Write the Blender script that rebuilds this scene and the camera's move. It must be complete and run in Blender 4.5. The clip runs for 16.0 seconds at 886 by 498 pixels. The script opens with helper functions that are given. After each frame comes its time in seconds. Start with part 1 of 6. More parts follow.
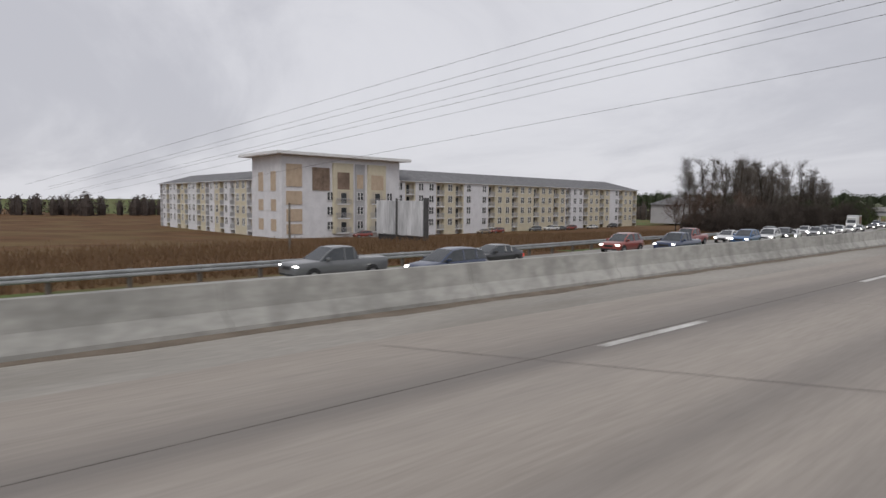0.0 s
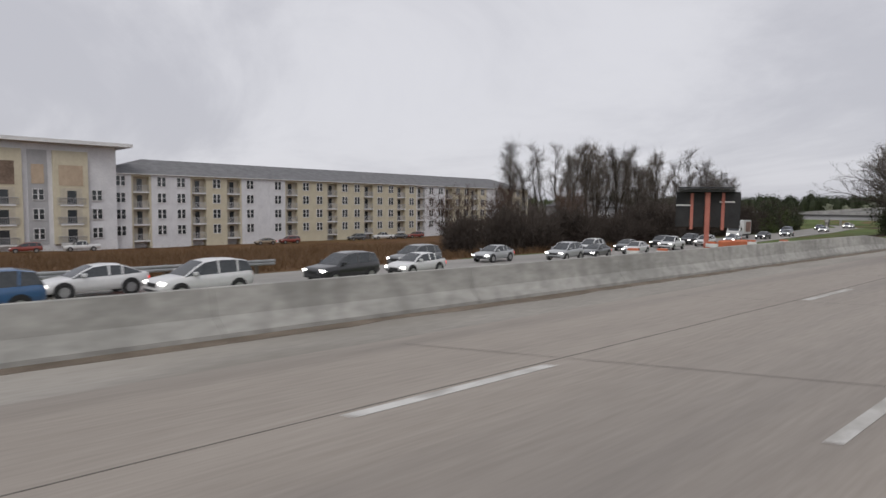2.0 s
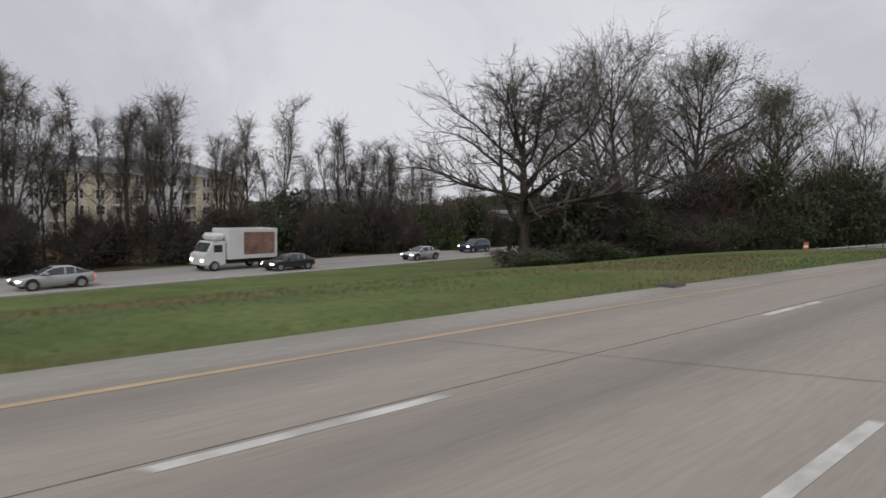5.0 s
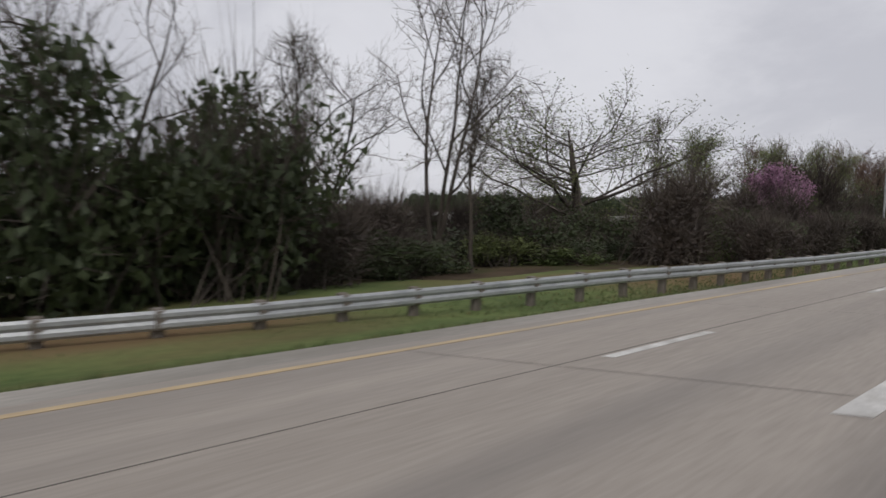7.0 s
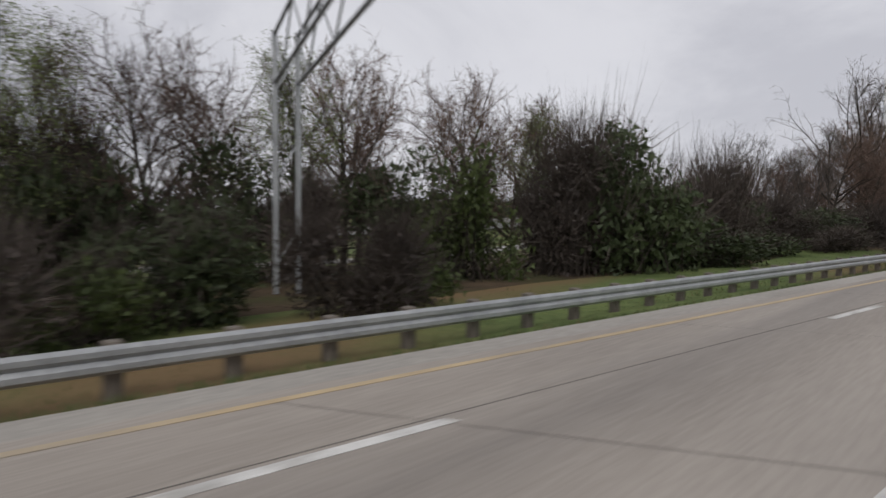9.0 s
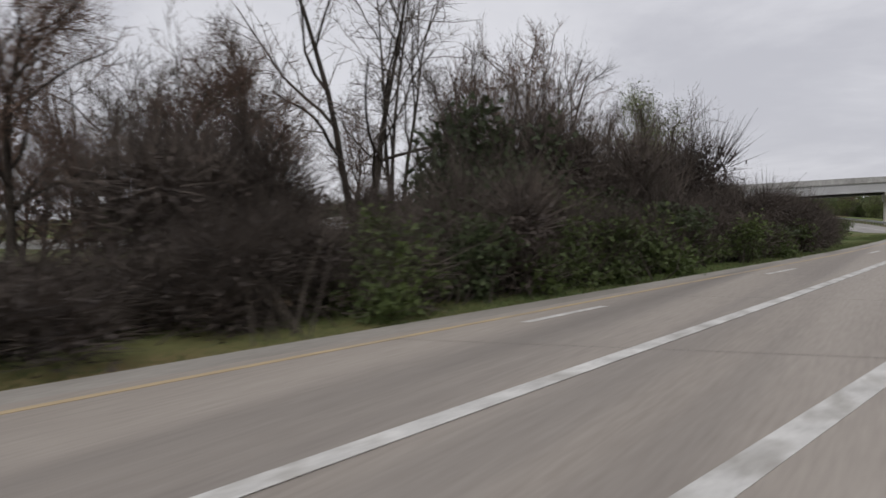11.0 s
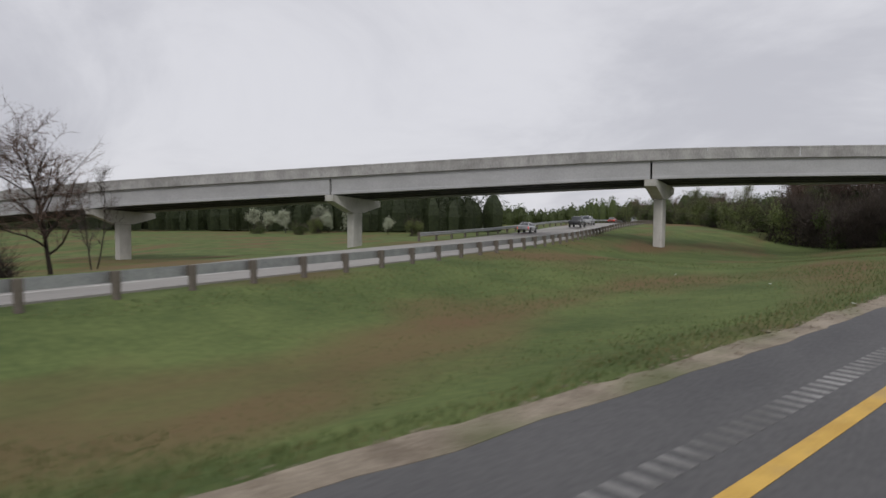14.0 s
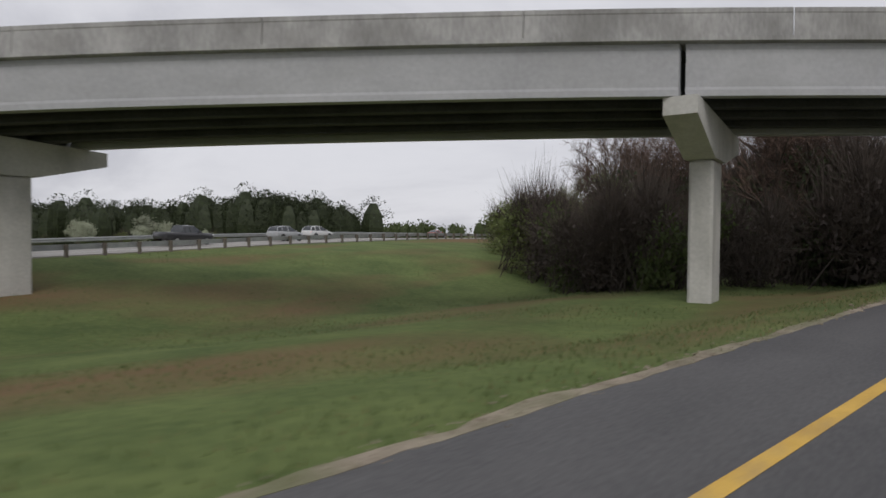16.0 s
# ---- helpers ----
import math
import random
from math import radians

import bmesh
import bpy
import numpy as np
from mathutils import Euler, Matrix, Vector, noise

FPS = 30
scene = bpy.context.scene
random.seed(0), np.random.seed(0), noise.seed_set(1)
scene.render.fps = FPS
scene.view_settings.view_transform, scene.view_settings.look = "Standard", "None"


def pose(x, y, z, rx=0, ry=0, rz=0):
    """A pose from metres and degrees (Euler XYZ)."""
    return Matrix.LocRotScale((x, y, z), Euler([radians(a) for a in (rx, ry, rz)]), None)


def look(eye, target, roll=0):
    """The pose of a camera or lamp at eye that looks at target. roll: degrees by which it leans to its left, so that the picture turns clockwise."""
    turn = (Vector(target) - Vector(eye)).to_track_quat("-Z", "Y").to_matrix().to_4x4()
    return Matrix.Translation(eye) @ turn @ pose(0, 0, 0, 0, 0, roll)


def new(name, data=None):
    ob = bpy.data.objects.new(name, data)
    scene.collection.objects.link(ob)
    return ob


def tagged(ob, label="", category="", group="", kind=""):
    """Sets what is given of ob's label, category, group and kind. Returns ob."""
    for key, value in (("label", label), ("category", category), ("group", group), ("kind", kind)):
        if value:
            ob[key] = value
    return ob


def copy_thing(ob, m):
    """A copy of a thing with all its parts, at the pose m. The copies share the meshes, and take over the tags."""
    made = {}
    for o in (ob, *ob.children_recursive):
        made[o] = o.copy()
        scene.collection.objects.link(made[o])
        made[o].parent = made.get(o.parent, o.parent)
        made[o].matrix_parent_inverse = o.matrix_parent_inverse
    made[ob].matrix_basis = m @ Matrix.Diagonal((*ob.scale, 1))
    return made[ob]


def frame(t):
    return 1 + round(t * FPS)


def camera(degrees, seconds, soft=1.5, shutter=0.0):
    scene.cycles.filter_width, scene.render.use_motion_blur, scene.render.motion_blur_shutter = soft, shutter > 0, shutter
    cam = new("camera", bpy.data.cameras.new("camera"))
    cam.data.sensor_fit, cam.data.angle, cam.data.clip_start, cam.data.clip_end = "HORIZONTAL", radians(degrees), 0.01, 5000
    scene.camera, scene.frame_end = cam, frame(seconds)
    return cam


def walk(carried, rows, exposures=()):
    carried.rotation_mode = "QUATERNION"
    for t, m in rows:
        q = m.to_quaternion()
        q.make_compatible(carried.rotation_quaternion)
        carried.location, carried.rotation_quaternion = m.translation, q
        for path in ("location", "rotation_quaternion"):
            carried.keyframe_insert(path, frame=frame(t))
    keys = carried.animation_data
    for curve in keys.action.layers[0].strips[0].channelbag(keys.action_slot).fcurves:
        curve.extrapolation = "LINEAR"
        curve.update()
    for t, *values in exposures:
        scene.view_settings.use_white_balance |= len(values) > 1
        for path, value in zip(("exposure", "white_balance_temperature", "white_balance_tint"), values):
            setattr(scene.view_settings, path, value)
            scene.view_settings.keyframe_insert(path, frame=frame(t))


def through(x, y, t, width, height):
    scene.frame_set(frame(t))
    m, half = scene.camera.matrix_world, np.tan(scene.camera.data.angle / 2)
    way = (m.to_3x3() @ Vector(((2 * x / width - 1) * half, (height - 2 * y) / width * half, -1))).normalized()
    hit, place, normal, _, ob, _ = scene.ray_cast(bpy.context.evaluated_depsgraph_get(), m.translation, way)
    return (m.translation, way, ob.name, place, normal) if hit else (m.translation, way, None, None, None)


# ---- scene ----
cam = camera(70.97, 16.0, soft=1.5, shutter=0.12)
PATH = [
    (0, (0.000, 0.000, 2.100), (-7.483, 6.589, 1.334), 0.64),
    (0.5, (0.045, 16.578, 2.100), (-7.428, 23.178, 1.337), 0.58),
    (1, (0.077, 33.090, 2.100), (-7.380, 39.711, 1.358), 0.60),
    (1.5, (0.111, 49.549, 2.100), (-7.331, 56.188, 1.372), 0.68),
    (2, (0.159, 65.918, 2.100), (-7.279, 72.562, 1.379), 0.62),
    (2.5, (0.252, 82.256, 2.100), (-7.191, 88.892, 1.357), 0.76),
    (3, (0.365, 98.627, 2.100), (-7.072, 105.271, 1.359), 0.75),
    (3.5, (0.494, 115.044, 2.100), (-6.913, 121.725, 1.388), 0.85),
    (4, (0.718, 131.381, 2.100), (-6.646, 138.108, 1.379), 0.97),
    (4.5, (1.023, 147.727, 2.100), (-6.304, 154.495, 1.380), 1.12),
    (5, (1.421, 164.116, 2.100), (-5.869, 170.924, 1.386), 1.22),
    (5.5, (1.940, 180.577, 2.100), (-5.330, 187.410, 1.428), 1.06),
    (6, (2.556, 197.114, 2.100), (-4.706, 203.955, 1.410), 1.12),
    (6.5, (3.239, 213.721, 2.100), (-4.031, 220.553, 1.410), 1.16),
    (7, (3.875, 230.406, 2.100), (-3.415, 237.215, 1.404), 1.18),
    (7.5, (4.459, 247.183, 2.100), (-2.819, 254.000, 1.355), 1.20),
    (8, (5.087, 264.048, 2.100), (-2.195, 270.871, 1.452), 0.96),
    (8.5, (5.925, 280.803, 2.100), (-1.245, 287.745, 1.469), 0.93),
    (9, (7.216, 297.420, 2.100), (0.323, 304.641, 1.502), 0.60),
    (9.5, (9.011, 314.021, 2.100), (2.470, 321.565, 1.532), 0.26),
    (10, (11.363, 330.727, 2.100), (5.137, 338.537, 1.554), -0.17),
    (10.5, (14.323, 347.663, 2.100), (8.253, 355.595, 1.562), -0.40),
    (11, (17.605, 364.753, 2.100), (11.568, 372.712, 1.571), -0.37),
    (11.5, (21.049, 381.847, 2.100), (15.028, 389.814, 1.546), 0.18),
    (12, (24.530, 398.944, 2.100), (18.505, 406.907, 1.561), 0.48),
    (12.5, (28.039, 416.026, 2.100), (21.991, 423.973, 1.584), -0.09),
    (13, (31.581, 433.163, 2.100), (25.538, 441.114, 1.584), 0.38),
    (13.5, (35.073, 450.240, 2.100), (28.983, 458.157, 1.610), 0.38),
    (14, (38.423, 467.361, 2.100), (32.314, 475.264, 1.624), 0.51),
    (14.5, (41.611, 484.451, 2.100), (35.465, 492.327, 1.654), 0.65),
    (15, (44.534, 501.541, 2.100), (38.356, 509.394, 1.695), 0.71),
    (15.5, (47.166, 518.600, 2.100), (40.876, 526.367, 1.772), 0.48),
    (16, (49.250, 535.702, 2.100), (42.786, 543.328, 1.872), 0.52),
]
walk(cam, [(t, look(eye, aim, lean)) for t, eye, aim, lean in PATH])

# ---- light: an overcast spring sky with one broad, weak sun behind the cloud ----
SUN_UP, SUN_TURN = 48.0, 140.0
world = bpy.data.worlds.new("overcast_sky")
scene.world = world
world.use_nodes = True
wn, wl = world.node_tree.nodes, world.node_tree.links
wn.clear()
w_out = wn.new("ShaderNodeOutputWorld")
w_sky = wn.new("ShaderNodeTexSky")
w_sky.sky_type, w_sky.sun_disc = "NISHITA", False
w_sky.sun_elevation, w_sky.sun_rotation = radians(SUN_UP), radians(SUN_TURN)
w_sky.air_density, w_sky.dust_density = 1.0, 2.0
w_bg = wn.new("ShaderNodeBackground")
w_bg.inputs["Strength"].default_value = 0.06
wl.new(w_sky.outputs["Color"], w_bg.inputs["Color"])
w_co = wn.new("ShaderNodeTexCoord")
w_sep = wn.new("ShaderNodeSeparateXYZ")
wl.new(w_co.outputs["Generated"], w_sep.inputs["Vector"])
w_up = wn.new("ShaderNodeMath")
w_up.operation = "ADD"
w_up.inputs[1].default_value = 0.3
wl.new(w_sep.outputs["Z"], w_up.inputs[0])
w_max = wn.new("ShaderNodeMath")
w_max.operation = "MAXIMUM"
w_max.inputs[1].default_value = 0.1
wl.new(w_up.outputs[0], w_max.inputs[0])
w_div = wn.new("ShaderNodeVectorMath")
w_div.operation = "DIVIDE"
w_cmb = wn.new("ShaderNodeCombineXYZ")
for k in range(3):
    wl.new(w_max.outputs[0], w_cmb.inputs[k])
wl.new(w_co.outputs["Generated"], w_div.inputs[0])
wl.new(w_cmb.outputs[0], w_div.inputs[1])
w_map = wn.new("ShaderNodeMapping")
w_map.inputs["Rotation"].default_value = (0, 0, radians(28))
w_map.inputs["Scale"].default_value = (0.7, 0.9, 0.0)
wl.new(w_div.outputs[0], w_map.inputs["Vector"])
w_n = wn.new("ShaderNodeTexNoise")
w_n.inputs["Scale"].default_value, w_n.inputs["Detail"].default_value, w_n.inputs["Roughness"].default_value = 1.0, 7.0, 0.58
w_n.inputs["Distortion"].default_value = 0.5
wl.new(w_map.outputs[0], w_n.inputs["Vector"])
w_ramp = wn.new("ShaderNodeValToRGB")
w_ramp.color_ramp.interpolation = "EASE"
w_ramp.color_ramp.elements[0].position, w_ramp.color_ramp.elements[0].color = 0.38, (0.61, 0.612, 0.668, 1)
w_ramp.color_ramp.elements[1].position, w_ramp.color_ramp.elements[1].color = 0.62, (0.80, 0.80, 0.85, 1)
wl.new(w_n.outputs["Fac"], w_ramp.inputs["Fac"])
w_cl = wn.new("ShaderNodeBackground")
w_cl.inputs["Strength"].default_value = 0.92
wl.new(w_ramp.outputs["Color"], w_cl.inputs["Color"])
w_mix = wn.new("ShaderNodeMixShader")
w_mix.inputs["Fac"].default_value = 0.93
wl.new(w_bg.outputs[0], w_mix.inputs[1])
wl.new(w_cl.outputs[0], w_mix.inputs[2])
wl.new(w_mix.outputs[0], w_out.inputs["Surface"])
sun = new("sun", bpy.data.lights.new("sun", "SUN"))
sun.data.energy, sun.data.angle, sun.data.color = 1.17, radians(25), (1.0, 0.97, 0.93)
sun.matrix_world = pose(0, 0, 60, 90 - SUN_UP, 0, 180 - SUN_TURN)


# ---- materials ----
def material(name, dark, light, scale=1.0, rough=0.8, bump=0.2, metal=0.0, stretch=(1, 1, 1), fine=14.0, where="object", vary=0.0, spec=0.4, stain=None):
    """Two scales of noise between two colours, with fine relief; optional darker stains and a per-object shift."""
    m = bpy.data.materials.new(name)
    m.use_nodes = True
    n, l = m.node_tree.nodes, m.node_tree.links
    b = n["Principled BSDF"]
    b.inputs["Roughness"].default_value, b.inputs["Metallic"].default_value = rough, metal
    b.inputs["Specular IOR Level"].default_value = spec
    if where == "world":
        co = n.new("ShaderNodeNewGeometry").outputs["Position"]
    else:
        co = n.new("ShaderNodeTexCoord").outputs["Object"]
    mp = n.new("ShaderNodeMapping")
    mp.inputs["Scale"].default_value = stretch
    l.new(co, mp.inputs["Vector"])
    big = n.new("ShaderNodeTexNoise")
    big.inputs["Scale"].default_value, big.inputs["Detail"].default_value = scale, 6.0
    small = n.new("ShaderNodeTexNoise")
    small.inputs["Scale"].default_value, small.inputs["Detail"].default_value = scale * fine, 4.0
    for k in (big, small):
        l.new(mp.outputs[0], k.inputs["Vector"])
    add = n.new("ShaderNodeMath")
    add.operation = "MULTIPLY_ADD"
    add.inputs[1].default_value = 0.4
    l.new(small.outputs["Fac"], add.inputs[0])
    half = n.new("ShaderNodeMath")
    half.operation = "MULTIPLY"
    half.inputs[1].default_value = 0.6
    l.new(big.outputs["Fac"], half.inputs[0])
    l.new(half.outputs[0], add.inputs[2])
    ramp = n.new("ShaderNodeValToRGB")
    ramp.color_ramp.elements[0].position, ramp.color_ramp.elements[0].color = 0.36, (*dark, 1)
    ramp.color_ramp.elements[1].position, ramp.color_ramp.elements[1].color = 0.64, (*light, 1)
    l.new(add.outputs[0], ramp.inputs["Fac"])
    col = ramp.outputs["Color"]
    if stain:
        st = n.new("ShaderNodeTexNoise")
        st.inputs["Scale"].default_value, st.inputs["Detail"].default_value = stain[1], 5.0
        sm = n.new("ShaderNodeMapping")
        sm.inputs["Scale"].default_value = stain[2]
        l.new(co, sm.inputs["Vector"])
        l.new(sm.outputs[0], st.inputs["Vector"])
        sr = n.new("ShaderNodeValToRGB")
        sr.color_ramp.elements[0].position, sr.color_ramp.elements[0].color = 0.48, (0, 0, 0, 1)
        sr.color_ramp.elements[1].position, sr.color_ramp.elements[1].color = 0.66, (stain[3],) * 3 + (1,)
        l.new(st.outputs["Fac"], sr.inputs["Fac"])
        mx = n.new("ShaderNodeMix")
        mx.data_type = "RGBA"
        l.new(sr.outputs["Color"], mx.inputs["Factor"])
        l.new(col, mx.inputs["A"])
        mx.inputs["B"].default_value = (*stain[0], 1)
        col = mx.outputs["Result"]
    if vary:
        oi = n.new("ShaderNodeObjectInfo")
        hs = n.new("ShaderNodeHueSaturation")
        mr = n.new("ShaderNodeMapRange")
        mr.inputs["To Min"].default_value, mr.inputs["To Max"].default_value = 1 - vary, 1 + vary
        l.new(oi.outputs["Random"], mr.inputs["Value"])
        l.new(mr.outputs["Result"], hs.inputs["Value"])
        l.new(col, hs.inputs["Color"])
        col = hs.outputs["Color"]
    l.new(col, b.inputs["Base Color"])
    if bump:
        bp = n.new("ShaderNodeBump")
        bp.inputs["Strength"].default_value, bp.inputs["Distance"].default_value = bump, 0.03
        l.new(add.outputs[0], bp.inputs["Height"])
        l.new(bp.outputs["Normal"], b.inputs["Normal"])
    return m


def leaf_material(name, dark, light, through=0.3):
    m = material(name, dark, light, 0.9, 0.65, 0.0, vary=0.22, fine=9)
    n, l = m.node_tree.nodes, m.node_tree.links
    b = n["Principled BSDF"]
    tr = n.new("ShaderNodeBsdfTranslucent")
    l.new(b.inputs["Base Color"].links[0].from_socket, tr.inputs["Color"])
    mx = n.new("ShaderNodeMixShader")
    mx.inputs["Fac"].default_value = through
    l.new(b.outputs[0], mx.inputs[1])
    l.new(tr.outputs[0], mx.inputs[2])
    l.new(mx.outputs[0], n["Material Output"].inputs["Surface"])
    return m


def glow(name, colour, power):
    m = bpy.data.materials.new(name)
    m.use_nodes = True
    b = m.node_tree.nodes["Principled BSDF"]
    b.inputs["Base Color"].default_value = (*colour, 1)
    b.inputs["Emission Color"].default_value, b.inputs["Emission Strength"].default_value = (*colour, 1), power
    return m


M_CONCRETE = material("concrete_pavement", (0.25, 0.22, 0.19), (0.345, 0.308, 0.268), 0.35, 0.72, 0.25, where="world", fine=30, stretch=(1.6, 0.12, 1),
                      stain=((0.15, 0.136, 0.125), 0.5, (0.9, 0.025, 1), 0.75))
M_SHOULDER = material("shoulder_concrete", (0.25, 0.235, 0.21), (0.36, 0.335, 0.30), 0.5, 0.85, 0.35, where="world", fine=24, stretch=(1, 0.25, 1),
                      stain=((0.17, 0.155, 0.13), 0.45, (1, 0.2, 1), 0.6))
M_ASPHALT = material("dark_asphalt", (0.06, 0.059, 0.061), (0.11, 0.107, 0.107), 0.5, 0.7, 0.35, where="world", fine=40, stretch=(1, 0.3, 1))
M_FARROAD = material("grey_pavement", (0.23, 0.22, 0.205), (0.32, 0.305, 0.285), 0.4, 0.8, 0.2, where="world", fine=20, stretch=(1, 0.2, 1))
M_WHITE = material("worn_white_paint", (0.42, 0.41, 0.39), (0.66, 0.65, 0.62), 1.6, 0.7, 0.2, where="world", fine=12, stain=((0.27, 0.25, 0.22), 2.2, (1, 0.5, 1), 0.7))
M_YELLOW = material("worn_yellow_paint", (0.50, 0.30, 0.055), (0.66, 0.42, 0.09), 1.6, 0.65, 0.2, where="world", fine=12, stain=((0.30, 0.22, 0.12), 2.0, (1, 0.5, 1), 0.45))
M_PALE_SLAB = material("bleached_gore_paint", (0.52, 0.51, 0.49), (0.74, 0.73, 0.71), 1.6, 0.7, 0.2, where="world", fine=12, stain=((0.36, 0.34, 0.31), 1.8, (1, 0.5, 1), 0.6))
M_PATCHY = material("patchy_white_paint", (0.36, 0.34, 0.31), (0.60, 0.59, 0.56), 1.8, 0.75, 0.2, where="world", fine=10, stain=((0.24, 0.215, 0.185), 1.1, (1, 0.35, 1), 0.9))
M_PALEYELLOW = material("faded_yellow_paint", (0.38, 0.29, 0.18), (0.48, 0.37, 0.22), 1.2, 0.7, 0.2, where="world", fine=12, stain=((0.28, 0.25, 0.21), 1.2, (1, 0.2, 1), 0.8))
M_JOINT = material("joint_tar", (0.095, 0.086, 0.076), (0.165, 0.15, 0.132), 2.0, 0.8, 0.1, where="world")
M_BARRIER = material("barrier_concrete", (0.25, 0.245, 0.225), (0.43, 0.42, 0.39), 0.45, 0.85, 0.3, where="world", fine=12, stretch=(1, 0.5, 1.4),
                     stain=((0.19, 0.185, 0.17), 2.0, (1, 1.0, 0.5), 0.5))
M_GRAVEL = material("gravel_verge", (0.15, 0.12, 0.088), (0.34, 0.29, 0.225), 1.1, 0.95, 0.9, where="world", fine=14, stain=((0.10, 0.12, 0.045), 0.6, (1, 0.5, 1), 0.7))
M_RIB = material("worn_rumble_concrete", (0.22, 0.218, 0.212), (0.36, 0.355, 0.345), 1.2, 0.85, 0.2, where="world", stain=((0.085, 0.083, 0.08), 0.8, (1, 0.3, 1), 0.8))
M_BRIDGE = material("girder_concrete", (0.345, 0.345, 0.355), (0.43, 0.43, 0.44), 0.3, 0.8, 0.12, where="world", fine=16, stain=((0.32, 0.32, 0.32), 0.35, (0.3, 1, 2.2), 0.45))
M_PARAPET = material("weathered_parapet_concrete", (0.26, 0.255, 0.25), (0.44, 0.43, 0.42), 0.7, 0.9, 0.3, where="world", fine=10, stretch=(1, 1, 0.35),
                     stain=((0.17, 0.165, 0.155), 0.7, (0.5, 0.5, 0.6), 0.5))
M_PIER = material("pier_concrete", (0.42, 0.41, 0.385), (0.56, 0.545, 0.51), 0.5, 0.85, 0.15, where="world", fine=14, stain=((0.30, 0.29, 0.26), 0.8, (1, 1, 0.3), 0.4))
# bridge concrete with the shade under the deck put into its colour
M_UNDERSHADE = material("painted_underside_shade", (0.05, 0.05, 0.053), (0.09, 0.09, 0.093), 0.6, 0.9, 0.2, where="world")
M_GRASS = material("spring_grass", (0.073, 0.103, 0.037), (0.138, 0.171, 0.062), 0.28, 0.95, 0.3, where="world", fine=12, spec=0.1,
                   stain=((0.158, 0.105, 0.058), 0.13, (1, 0.4, 1), 0.95))
M_FIELD = material("dry_broomsedge", (0.085, 0.045, 0.022), (0.155, 0.088, 0.045), 0.12, 0.95, 0.8, where="world", fine=40, spec=0.1,
                   stain=((0.16, 0.12, 0.055), 0.05, (1, 1, 1), 0.6))
M_LITTER = material("leaf_litter", (0.04, 0.03, 0.02), (0.095, 0.068, 0.043), 0.7, 0.95, 0.8, where="world", fine=16, spec=0.1, stain=((0.045, 0.055, 0.018), 0.3, (1, 1, 1), 0.7))
M_BARK = material("grey_brown_bark", (0.035, 0.03, 0.025), (0.085, 0.072, 0.06), 3.0, 0.95, 0.5, stretch=(1, 1, 0.25), fine=6, vary=0.3, spec=0.1)
M_TWIG = material("bare_twigs", (0.092, 0.080, 0.071), (0.165, 0.143, 0.126), 1.2, 0.95, 0.0, vary=0.3, spec=0.1)
M_BRUSHTWIG = material("dark_brush_twigs", (0.052, 0.043, 0.038), (0.105, 0.087, 0.075), 1.2, 0.95, 0.0, vary=0.3, spec=0.1)
M_DIRT = material("swept_dirt", (0.11, 0.088, 0.066), (0.22, 0.18, 0.14), 1.3, 0.95, 0.5, where="world", fine=14)
M_TWIGRED = material("budding_twigs", (0.095, 0.066, 0.053), (0.155, 0.108, 0.085), 1.2, 0.95, 0.0, vary=0.3, spec=0.1)
M_LEAF_NEW = leaf_material("fresh_leaves", (0.095, 0.12, 0.038), (0.19, 0.225, 0.08))
M_LEAF_DARK = leaf_material("evergreen_leaves", (0.028, 0.040, 0.016), (0.058, 0.076, 0.029), 0.2)
M_LEAF_BRUSH = leaf_material("brush_leaves", (0.046, 0.066, 0.019), (0.096, 0.126, 0.037), 0.25)
M_LEAF_BROWN = leaf_material("dry_leaves", (0.042, 0.033, 0.029), (0.084, 0.064, 0.053), 0.2)
M_PINK = leaf_material("pink_blossom", (0.32, 0.16, 0.26), (0.50, 0.30, 0.42), 0.35)
M_PALE = leaf_material("pale_blossom", (0.30, 0.33, 0.24), (0.48, 0.50, 0.38), 0.3)
M_STEEL = material("galvanised_steel", (0.30, 0.31, 0.315), (0.44, 0.45, 0.455), 1.5, 0.5, 0.1, metal=0.6, fine=8)
M_POST = material("weathered_timber", (0.10, 0.085, 0.07), (0.19, 0.165, 0.14), 2.5, 0.9, 0.3, stretch=(1, 1, 0.3))
M_WALL_WHITE = material("white_cladding", (0.60, 0.60, 0.62), (0.72, 0.72, 0.74), 0.5, 0.75, 0.05, fine=6)
M_WALL_BEIGE = material("cream_cladding", (0.52, 0.47, 0.35), (0.62, 0.57, 0.44), 0.5, 0.75, 0.05, fine=6)
M_WALL_GREY = material("grey_cladding", (0.36, 0.36, 0.37), (0.44, 0.44, 0.45), 0.5, 0.75, 0.05, fine=6)
M_PLY = material("plywood_sheathing", (0.42, 0.325, 0.235), (0.55, 0.44, 0.33), 0.9, 0.8, 0.05, fine=8)
M_ROOF = material("grey_shingles", (0.12, 0.12, 0.125), (0.19, 0.19, 0.195), 0.8, 0.9, 0.2, fine=20)
M_TRIM = material("white_trim", (0.66, 0.66, 0.66), (0.76, 0.76, 0.76), 1.0, 0.6, 0.05)
M_GLASS = material("dark_window_glass", (0.025, 0.03, 0.035), (0.06, 0.065, 0.07), 0.6, 0.12, 0.0, spec=0.6)
# brown darkened to paint in the shade inside unfinished rooms
M_ROOM_SHADE = material("unfinished_room_shade", (0.13, 0.095, 0.07), (0.28, 0.205, 0.16), 0.7, 0.9, 0.05, fine=6)
M_RECESS = material("balcony_interior", (0.42, 0.38, 0.30), (0.58, 0.53, 0.44), 0.9, 0.9, 0.05)
